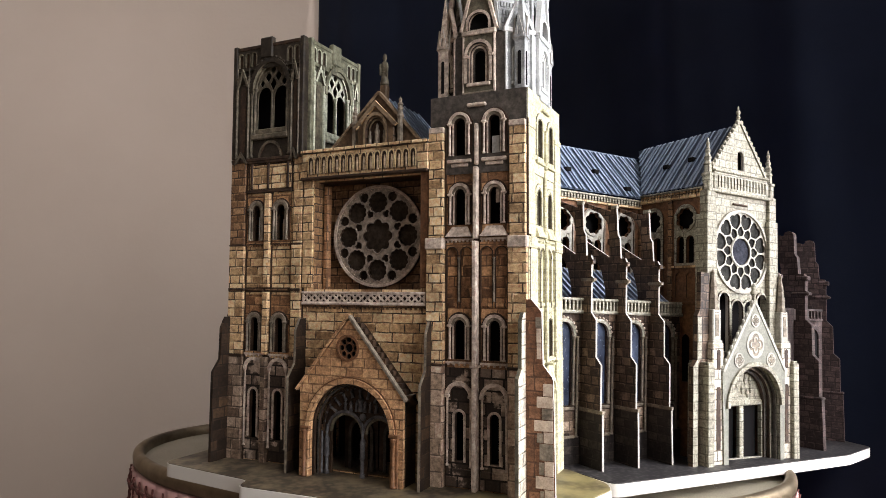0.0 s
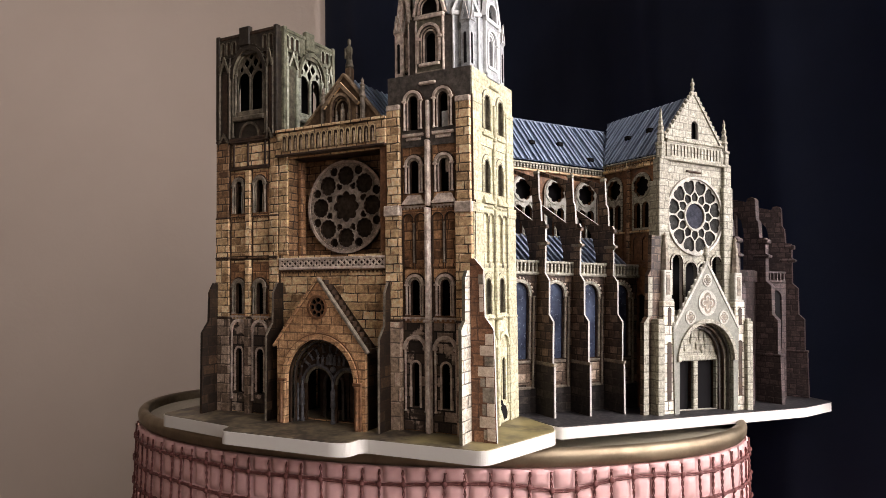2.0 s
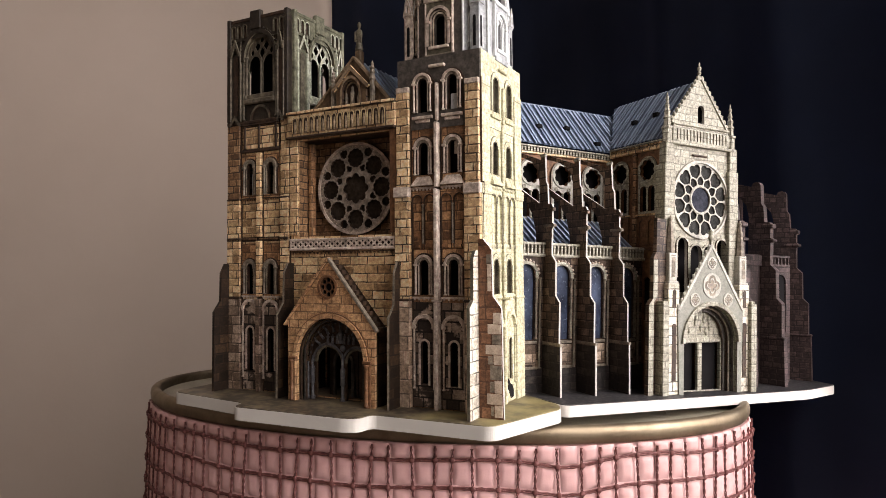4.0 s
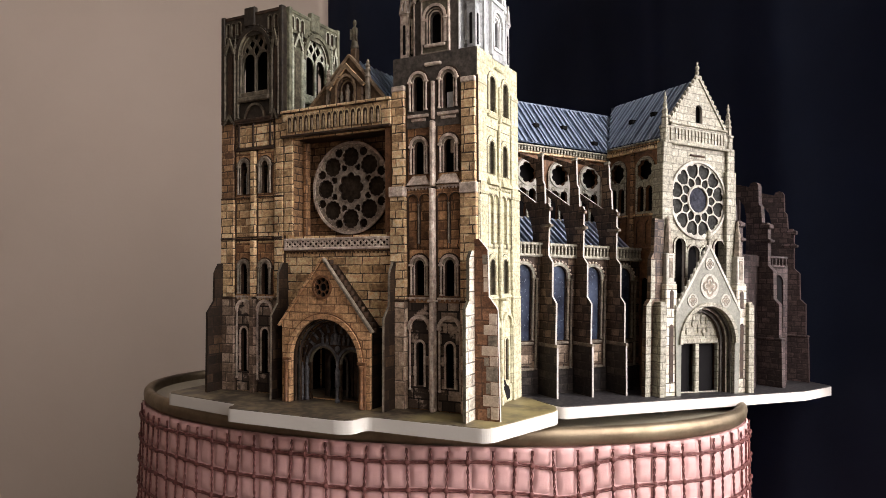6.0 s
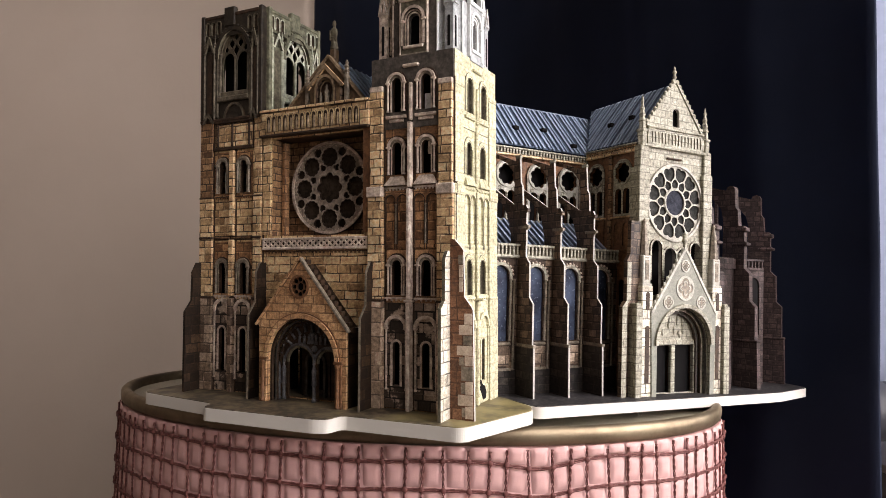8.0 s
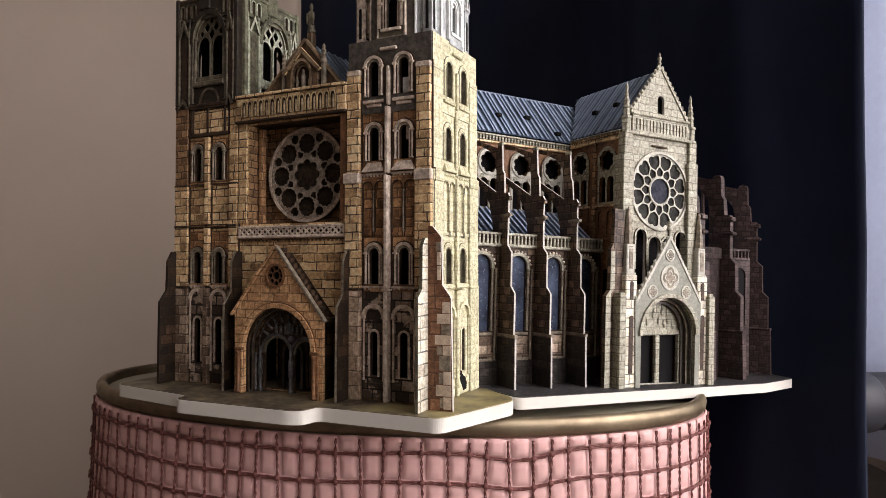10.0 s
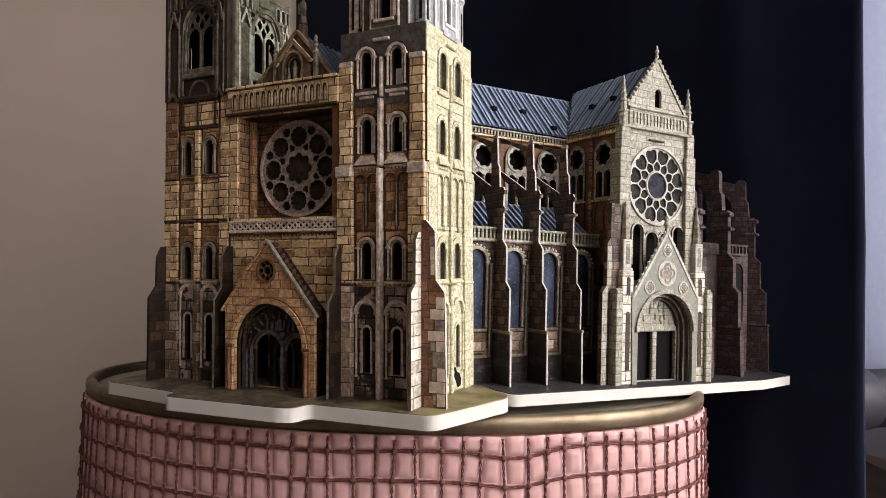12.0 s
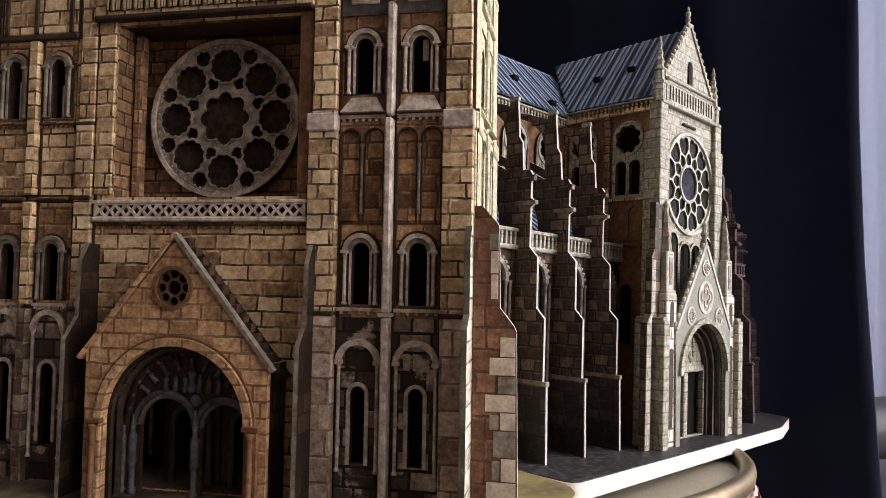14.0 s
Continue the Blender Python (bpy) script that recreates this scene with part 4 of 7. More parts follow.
while z < 84:
    hi = random.uniform(5.0, 8.0)
    out = 107.1 - 0.7 * (z + hi) / 56 if z + hi < 56 else (101.3 if z > 62.6 else 0.0)
    if out:
        wide = (random.uniform(6.5, 9.2) if n % 2 else random.uniform(3.4, 5.2)) if z < 56 else random.uniform(1.6, 3.4)
        stone = QUOIN if random.random() < 0.78 else MOULD
        slab(side_b, "quoin", out - wide, out - 0.25, -9.3, -9.0, z, z + hi - 0.35, stone, ID, 0.1)
        if wide < 5 and z < 50 and random.random() < 0.6:
            slab(side_b, "quoin", out - wide - random.uniform(2.0, 3.4), out - wide - 0.4, -9.25, -9.0, z + random.uniform(0, 1.5), z + hi - 1.0, MOULD, ID, 0.1)
    z += hi
    n += 1
# buttresses beside the porch and at the north tower, shade painted in
fw2 = [(0, 0), (15, 0), (14.5, 50), (9, 57), (8.5, 75), (5, 81), (0, 81)]
for x in (42.5, -36.5):
    buttress(WEST, 0, 0, [(-o, z) for o, z in fw2][::-1], 1.5, SHADE_ASHLAR, facing_right(x, 0), "", MOULD)
buttress(WEST, 0, 0, [(-o, z) for o, z in fw2][::-1], 1.8, SHADE_ASHLAR, facing_right(-89, 0), "", SHADE_ASHLAR)
buttress(WEST, 0, 0, [(-98.7, 0), (-91, 0), (-91, 86), (-93.5, 82), (-94.2, 62), (-99.4, 54)], 2.2, SHADE_ASHLAR, shift(0, 0.5), "", SHADE_ASHLAR)
buttress(WEST, 0, 0, [(-98.7, 0), (-91, 0), (-91, 86), (-93.5, 82), (-94.2, 62), (-99.4, 54)], 2.2, DARKST, shift(0, 52))


def spire(parent):
    """Chamfered square stage with framed windows, lucarnes, corner pinnacles and the tapering stone spire."""
    cx, cy, ap = 65.5, 28.5, 24.8
    cut = 13.4
    for k in range(8):
        m = Matrix.Translation((cx, cy, 0)) @ Matrix.Rotation(math.pi / 4 * k, 4, "Z")
        broad = k % 2 == 0
        m = m @ Matrix.Translation((0, -ap if broad else -(ap + cut) / math.sqrt(2), 0))
        half = cut if broad else (ap - cut) / math.sqrt(2)
        # sides towards the window get paler stone: light put into the colour
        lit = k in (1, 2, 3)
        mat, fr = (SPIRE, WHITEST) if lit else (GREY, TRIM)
        pw = 8.4 if broad else half
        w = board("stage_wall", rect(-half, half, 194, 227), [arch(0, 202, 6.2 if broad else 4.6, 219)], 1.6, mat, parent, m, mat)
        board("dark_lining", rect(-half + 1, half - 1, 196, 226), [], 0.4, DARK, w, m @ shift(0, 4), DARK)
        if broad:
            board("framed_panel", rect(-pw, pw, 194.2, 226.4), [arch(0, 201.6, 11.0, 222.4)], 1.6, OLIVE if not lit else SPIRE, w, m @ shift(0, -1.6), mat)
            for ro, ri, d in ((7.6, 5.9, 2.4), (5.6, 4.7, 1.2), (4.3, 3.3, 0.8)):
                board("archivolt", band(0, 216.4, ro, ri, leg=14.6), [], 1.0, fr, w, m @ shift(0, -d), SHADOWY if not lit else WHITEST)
            for s in (-1, 1):
                slab(w, "capital", s * 6.7 - 1.4, s * 6.7 + 1.4, -3.0, 0, 214.6, 216.2, fr, m, 0.3)
                slab(w, "panel_edge", s * pw - 0.5, s * pw + 0.5, -2.0, 0, 194.2, 226.6, fr, m, 0.2)
            slab(w, "sill", -6.4, 6.4, -2.6, 0, 199.8, 201.6, fr, m, 0.3)
            slab(w, "base_course", -pw - 0.6, pw + 0.6, -2.4, 0, 194.2, 197, MOULD if not lit else SPIRE, m, 0.3)
        else:
            board("archivolt", band(0, 216.7, 4.2, 2.9, leg=14.7), [], 1.2, fr, w, m @ shift(0, -1.2), fr)
            slab(w, "sill", -4.6, 4.6, -1.4, 0, 199.6, 201.4, fr, m, 0.3)
            for s in (-1, 1):
                slab(w, "corner_shaft", s * (half - 0.7) - 0.6, s * (half - 0.7) + 0.6, -0.9, 0, 194.4, 227, fr, m, 0.3)
        slab(w, "cornice", -pw - 0.8, pw + 0.8, -2.6 if broad else -1.4, 0.2, 226.4, 228.8, fr, m, 0.3)
        # lucarne gable
        tall, wd = (36, 9.4) if broad else (17, half - 0.6)
        holes = [arch(0, 229.6, 11.0, 238.0)] if broad else [[(-wd * 0.42, 231.4), (wd * 0.42, 231.4), (0, 239.6)]]
        g = board("gable", [(-wd, 228.8), (wd, 228.8), (0, 228.8 + tall)], holes, 1.4, OLIVE if not lit else SPIRE, parent, m @ shift(0, -1.2 if broad else 0.2), fr)
        board("dark_lining", [(-wd * 0.7, 229.0), (wd * 0.7, 229.0), (0, 228.8 + tall * 0.75)], [], 0.3, DARK, g, m @ shift(0, 1.4), DARK)
        if broad:
            board("lucarne_arch", band(0, 232.4, 6.8, 5.4, leg=3.4), [], 1.2, fr, g, m @ shift(0, -2.4), SHADOWY if not lit else WHITEST)
        for s in (-1, 1):
            bm = bmesh.new()
            ang = math.atan2(tall, wd)
            ln = math.hypot(tall, wd)
            box(bm, 0, ln, -2.4 if broad else -1.0, 0.4, -0.5, 0.9, m @ Matrix.Translation((s * wd, 0, 228.8)) @ Matrix.Scale(-s, 4, (1, 0, 0)) @ Matrix.Rotation(-ang, 4, "Y"))
            part("gable_coping", bm, fr, g)
    # the tapering sides
    rb, top = ap - 2.0, 395.0
    for k in range(8):
        a = math.pi / 4 * k
        h0 = (rb) * math.tan(math.pi / 8)
        bm = bmesh.new()
        n = 24
        m = Matrix.Translation((cx, cy, 0)) @ Matrix.Rotation(a, 4, "Z")
        rows = []
        for i in range(n + 1):
            f = i / n * 0.985
            z = 228.6 + (top - 228.6) * f
            rows.append([bm.verts.new(m @ Vector((s * h0 * (1 - f), -rb * (1 - f), z))) for s in (-1, 1)])
        for p, q in zip(rows, rows[1:]):
            bm.faces.new((p[0], p[1], q[1], q[0]))
        # the same lit and shaded tones on the tapering sides
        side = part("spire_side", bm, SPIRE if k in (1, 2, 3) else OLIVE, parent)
        bm = bmesh.new()
        box(bm, -0.7, 0.7, -0.7, 0.7, 0, 170, m @ Matrix.Translation((h0, -rb, 228.6)) @ Matrix.Rotation(math.atan2(rb, top - 228.6), 4, "X") @ Matrix.Rotation(-math.atan2(h0, top - 228.6), 4, "Y"))
        part("spire_rib", bm, SPIRE, side)
        # scale pattern in relief
        bm = bmesh.new()
        for i in range(34):
            f = i / 36
            z = 233 + (top - 233) * f
            wd = h0 * (1 - f) - 1
            cnt = max(1, int(wd / 1.7))
            for j in range(-cnt, cnt + 1):
                x = j * 1.7 + (0.85 if i % 2 else 0)
                if abs(x) < wd:
                    box(bm, x - 0.6, x + 0.6, -rb * (1 - (z - 228.6) / (top - 228.6)) - 0.45, -rb * (1 - (z - 228.6) / (top - 228.6)) + 0.5, z, z + 2.6, m)
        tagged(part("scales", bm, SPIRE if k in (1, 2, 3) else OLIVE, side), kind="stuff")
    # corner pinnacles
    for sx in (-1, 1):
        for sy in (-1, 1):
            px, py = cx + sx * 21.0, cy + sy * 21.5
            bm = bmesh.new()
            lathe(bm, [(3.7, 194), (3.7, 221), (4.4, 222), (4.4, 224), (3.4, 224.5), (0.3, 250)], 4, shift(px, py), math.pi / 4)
            # right-hand pinnacles carry the lit tone
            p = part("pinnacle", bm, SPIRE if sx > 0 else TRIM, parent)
            for a in range(4):
                m = Matrix.Translation((px, py, 0)) @ Matrix.Rotation(a * math.pi / 2, 4, "Z") @ Matrix.Translation((0, -2.7, 0))
                board("slit", arch(0, 199, 1.6, 216), [], 0.3, DARK, p, m @ shift(0, -0.25), DARK)
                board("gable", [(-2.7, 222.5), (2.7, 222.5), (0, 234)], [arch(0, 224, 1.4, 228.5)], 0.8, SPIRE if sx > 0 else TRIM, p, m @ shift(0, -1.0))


spire(WEST)


def north_tower(parent):
    x0, x1 = -91.0, -39.5
    W = x1 - x0
    m = shift(x0, 0)
    cxs = [18.8, 36.2]
    rows = [(12, 5.0, 40), (61.5, 5.2, 81), (125, 5.2, 145.5)]
    for mm, wid, mat, cols, side in ((m, W, TAN, cxs, False), (facing_right(x1, 0), DEEP, TAN, [19, 38], True)):
        wall = board("tower_wall", rect(0, wid, 0, 173), [arch(c, *r) for c in cols for r in rows] if not side else [], 2.2, mat, parent, mm, SHADOWY)
        if side:
            continue
        # painted shade of the tower's inside
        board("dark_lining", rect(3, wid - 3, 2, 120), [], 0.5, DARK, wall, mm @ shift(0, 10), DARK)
        for cx in cols:
            board("bay_panel", rect(cx - 7.2, cx + 7.2, 0.5, 58), [arch(cx, 12, 5.0, 40)], 0.3, FLAKED, wall, mm @ shift(0, -0.3), SHADOWY)
            board("bay_panel", rect(cx - 7.2, cx + 7.2, 60.5, 94), [arch(cx, 61.5, 5.2, 81)], 0.3, BAY, wall, mm @ shift(0, -0.3), SHADOWY)
            board("archivolt", band(cx, 51.5, 6.8, 5.0), [], 1.6, TRIM, wall, mm @ shift(0, -1.6), TRIM)
            for s in (-1, 1):
                colonnette(wall, cx + s * 5.9, -0.8, 8, 51.5, 0.6, TRIM, mm)
            board("window_surround", band(cx, 37.5, 3.8, 2.6, leg=24), [], 0.8, TRIM, wall, mm @ shift(0, -0.8), TRIM)
            framed_window(wall, cx, 61.5, 5.2, 81, mm, MOULD, -0.3, 2.8)
            board("bay_panel", rect(cx - 7.0, cx + 7.0, 123.6, 151.5), [arch(cx, 125, 5.2, 145.5)], 0.3, BAY, wall, mm @ shift(0, -0.3), SHADOWY)
            framed_window(wall, cx, 125, 5.2, 145.5, mm, MOULD, -0.3, 2.6)
            corbels(wall, cx - 7, cx + 7, 0, 59.4, 5, mm)
            corbels(wall, cx - 7, cx + 7, 0, 122.4, 7, mm, BROWN)
            slab(wall, "sill", cx - 6, cx + 6, -1.6, 0, 96, 97.2, BROWN, mm, 0.3)
        for xa, xb in ((0, 11.5), (44.5, wid)):
            slab(wall, "pier", xa, xb, -2.4, 0, 0, 58, LOWST, mm, 0.3)
            slab(wall, "pier", xa + (0.5 if xa else 0), xb - (0 if xa else 0.5), -2.0, 0, 59.6, 122, TAN, mm, 0.3)
            slab(wall, "pier", xa + (1 if xa else 0), xb - (0 if xa else 1), -1.6, 0, 123, 172, TAN if xa else BROWN, mm, 0.3)
            slab(wall, "pier_band", xa, xb, -2.8, 0, 58, 59.6, SHADOWY, mm, 0.3)
            slab(wall, "pier_band", xa, xb, -2.4, 0, 96, 97.6, SHADOWY, mm, 0.3)
            slab(wall, "pier_band", xa, xb, -2.4, 0, 122, 123, SHADOWY, mm, 0.3)
        for z0, z1, d in ((0, 58.5, 3.4), (60, 95.6, 3.0), (98, 152, 2.6)):
            slab(wall, "middle_shaft", 25.6, 29.4, -d, 0, z0, z1, LOWST if z0 == 0 else TAN, mm, 0.4)
        slab(wall, "recessed_panel", 13, 43, -0.8, 0, 155, 169, TAN, mm, 0.3)
        slab(wall, "panel_border", 12, 44, -1.8, 0, 152.6, 154.6, SHADOWY, mm, 0.3)
        slab(wall, "panel_border", 12, 44, -1.8, 0, 170, 172, SHADOWY, mm, 0.3)
        for x in (14, 26, 40):
            slab(wall, "panel_post", x, x + 1.6, -1.4, 0, 155, 170, SHADOWY, mm, 0.2)
    tower_box(parent, x0 + 0.3, x1 - 2.4, DEEP - 0.3, 0, 173, BROWN)
    belfry(parent, x0, x1)


def lattice_cell(cx, cz, w, h):
    """A curved lozenge of net tracery."""
    side = [(0, -1), (0.42, -0.62), (0.86, -0.22), (1, 0.05), (0.8, 0.3), (0.4, 0.62), (0, 1)]
    return [(cx + w * a, cz + h * b) for a, b in side] + [(cx - w * a, cz + h * b) for a, b in side[-2:0:-1]]


def belfry(parent, x0, x1):
    """Gothic bell stage: one tall opening with net tracery in each face, shafted piers with gablets, pierced parapet."""
    W = x1 - x0
    poses = [shift(x0, 0), facing_right(x1, 0), Matrix.Translation((x1, DEEP, 0)) @ Matrix.Rotation(math.pi, 4, "Z"), Matrix.Translation((x0, DEEP, 0)) @ Matrix.Rotation(-math.pi / 2, 4, "Z")]
    for k, mm in enumerate(poses):
        seen = k < 2
        wid = W if k % 2 == 0 else DEEP
        cx = wid / 2 + (1.8 if k == 0 else 2.2 if k == 1 else 0)
        # the right face takes the lit tones, every other face the dark ones
        stone, pale = (LIT_BELFRY, LIT_SHAFT) if k == 1 else (BELFRY, NIGHT)
        a = 0.0 if k % 2 == 0 else 2.3
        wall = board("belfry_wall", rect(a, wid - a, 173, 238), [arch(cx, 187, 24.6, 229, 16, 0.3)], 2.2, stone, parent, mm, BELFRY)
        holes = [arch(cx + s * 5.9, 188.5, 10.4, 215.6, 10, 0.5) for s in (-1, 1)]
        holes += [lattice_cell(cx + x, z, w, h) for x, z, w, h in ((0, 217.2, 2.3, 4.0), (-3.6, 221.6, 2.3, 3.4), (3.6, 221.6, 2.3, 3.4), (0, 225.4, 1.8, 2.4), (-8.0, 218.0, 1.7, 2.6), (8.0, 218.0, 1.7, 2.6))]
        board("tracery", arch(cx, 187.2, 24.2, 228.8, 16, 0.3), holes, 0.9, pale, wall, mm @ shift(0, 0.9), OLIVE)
        if not seen:
            continue
        board("dark_lining", rect(6, wid - 6, 184, 230), [], 0.4, DARK, wall, mm @ shift(0, 14), DARK)
        colonnette(wall, cx, 0.2, 188, 213, 0.7, pale, mm)
        for s in (-1, 1):
            colonnette(wall, cx + s * 11.6, -0.6, 187, 215, 0.9, pale, mm)
            colonnette(wall, cx + s * 13.6, -1.0, 174, 215, 0.8, pale, mm)
            for q in range(7):
                t = math.pi / 2 + s * (0.25 + 1.25 * q / 6)
                bm = bmesh.new()
                bmesh.ops.create_icosphere(bm, subdivisions=1, radius=0.9, matrix=mm @ Matrix.Translation((cx + 15.0 * math.cos(t), -1.6, 214 + 18.5 * math.sin(t))))
                part("crocket", bm, stone, wall)
        board("hood_mould", band(cx, 214, 14.6, 12.4, 16, 1.22, 2), [], 2.4, stone, wall, mm @ shift(0, -2.4), OLIVE)
        board("inner_mould", band(cx, 214, 12.3, 11.2, 16, 1.22, 26), [], 0.9, pale, wall, mm @ shift(0, -0.5), OLIVE)
        board("ink_line", band(cx, 214, 15.4, 12.2, 16, 1.22, 26), [], 0.3, SHADOWY, wall, mm @ shift(0, -0.3), SHADOWY)
        slab(wall, "sill", cx - 13, cx + 13, -2.6, 0, 184.0, 187.2, pale, mm, 0.6)
        slab(wall, "sill_slope", cx - 11.6, cx + 11.6, -1.2, 1.6, 187.2, 190.4, pale, mm, 0.5)
        board("blind_arch", band(cx, 173.4, 8.6, 7.2, 12, 1.15), [], 1.0, pale, wall, mm @ shift(0, -1.0), SHADOWY)
        slab(wall, "string_course", a, wid - a, -2.2, 0, 171.4, 173.2, SHADOWY, mm, 0.3)
        # shafted piers with gablets
        for xa, xb in ((a + 3.4, cx - 15.6), (cx + 15.6, wid - a - 3.4)):
            mid, hw = (xa + xb) / 2, (xb - xa) / 2
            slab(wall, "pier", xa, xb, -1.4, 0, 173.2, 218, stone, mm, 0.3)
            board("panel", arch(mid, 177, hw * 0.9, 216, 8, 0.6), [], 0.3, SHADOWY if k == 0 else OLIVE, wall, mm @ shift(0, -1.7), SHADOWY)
            for x in (xa, xb):
                slab(wall, "shaft", x - 0.6, x + 0.6, -2.6, 0, 173.2, 221, pale, mm, 0.4)
                bm = bmesh.new()
                lathe(bm, [(1.0, 221), (1.2, 222), (0.5, 223), (0.2, 229)], 6, mm @ shift(x, -1.6))
                part("pinnacle", bm, pale, wall)
            board("pier_gablet", [(xa - 0.4, 216.4), (xa + 1.2, 216.4), (mid, 223.6), (xb - 1.2, 216.4), (xb + 0.4, 216.4), (mid, 227.4)], [], 1.2, pale, wall, mm @ shift(0, -3.0), OLIVE)
            board("foot_gablet", [(xa - 0.6, 170.5), (xa + 1.0, 170.5), (mid, 174.4), (xb - 1.0, 170.5), (xb + 0.6, 170.5), (mid, 177.4)], [], 1.0, pale, wall, mm @ shift(0, -3.2), BELFRY)
        # corner posts and the pierced parapet
        for xa in (a, wid - a - 3.0):
            slab(wall, "corner_post", xa, xa + 3.0, -2.2, 1.6, 173.4, 241.6, stone, mm, 0.4)
        slots = [x for x in (5.6, 10.4, 15.2, wid - 15.2, wid - 10.4, wid - 5.6) if abs(x - cx) > 9]
        # painted shade inside the parapet slots
        slab(wall, "parapet_shade", 3.4, wid - 3.4, -0.4, 0.4, 227.5, 238, SHADOWY, mm, 0.05)
        board("parapet", rect(3.2, wid - 3.2, 226.4, 238.4), [arch(x, 228.2, 3.0, 236.4) for x in slots], 1.2, stone, wall, mm @ shift(0, -1.5), OLIVE)
        for x in slots:
            board("slot_rim", band(x, 234.9, 2.1, 1.55, 8, 1.0, 6.4), [], 0.5, pale, wall, mm @ shift(0, -1.9), pale)
        slab(wall, "parapet_coping", 3.2, wid - 3.2, -2.0, 1.4, 238.4, 240.6, SHADOWY if k == 0 else stone, mm, 0.3)
        slab(wall, "parapet_block", cx - 9 + 1.6, cx + 1.6, -2.6, 1.0, 232, 244.4, stone, mm, 0.6)
    board("tower_deck", rect(x0 + 2.4, x1 - 2.4, 2.4, DEEP - 2.4), [], 1.2, OLIVE, parent, Matrix.Translation((0, 0, 230)) @ Matrix.Rotation(radians(-90), 4, "X"), OLIVE)


north_tower(WEST)
slab(WEST, "inner_tab", -72.4, -70.6, 1.5, 2.1, 124.6, 139, WHITEST, ID, 0.2, "pale card tab seen inside a window")
slab(WEST, "inner_tab", -55.0, -53.4, 1.5, 2.1, 124.6, 137, TRIM, ID, 0.2, "pale card tab seen inside a window")
slab(WEST, "inner_tab", 75.0, 77.0, 1.5, 2.1, 140, 147, TRIM, ID, 0.2, "pale card tab seen inside a window")
slab(WEST, "inner_tab", 73.0, 77.0, 1.5, 2.1, 164.2, 173.5, WHITEST, ID, 0.2, "pale card tab seen inside a window")


def rose(parent, cx, cz, r, y, mat, name, m=ID):
    """A wheel of pierced stone on dark glass."""
    holes = [foil(cx, cz, r * 0.335, 8, 0.2, math.pi / 8)]
    for i in range(8):
        a = math.pi / 2 + 2 * math.pi * i / 8
        b = a + math.pi / 8
        holes.append(foil(cx + 0.665 * r * math.cos(a), cz + 0.665 * r * math.sin(a), r * 0.215, 12, 0.10))
        holes.append(circle(cx + 0.83 * r * math.cos(b), cz + 0.83 * r * math.sin(b), r * 0.098, 14))
        holes.append(foil(cx + 0.475 * r * math.cos(b), cz + 0.475 * r * math.sin(b), r * 0.08, 5, 0.12))
    w = board(name, circle(cx, cz, r, 56), holes, 1.8, mat, parent, m @ shift(0, y), SHADOWY, "pierced stone rose with round foiled openings")
    board("rim_ring", circle(cx, cz, r, 56), [circle(cx, cz, r * 0.945, 56)], 1.0, TRIM, w, m @ shift(0, y - 1.0), TRIM)
    bm = bmesh.new()
    for i in range(72):
        a = 2 * math.pi * i / 72
        bmesh.ops.create_icosphere(bm, subdivisions=1, radius=0.42, matrix=m @ Matrix.Translation((cx + 0.915 * r * math.cos(a), y, cz + 0.915 * r * math.sin(a))))
    tagged(part("beads", bm, TRIM, w), kind="stuff")
    for h in holes[1::3] + holes[:1]:
        hx = sum(p[0] for p in h) / len(h)
        hz = sum(p[1] for p in h) / len(h)
        hr = max(math.hypot(p[0] - hx, p[1] - hz) for p in h)
        n = len(h)
        ring = [(hx + (p[0] - hx) * (hr + 0.75) / hr, hz + (p[1] - hz) * (hr + 0.75) / hr) for p in h]
        board("foil_rim", ring, [h], 0.6, mat, w, m @ shift(0, y - 0.6), mat)
    board("dark_glass", circle(cx, cz, r - 0.5, 40), [], 0.5, GLOOM, w, m @ shift(0, y + 2.0), GLOOM)
    return w


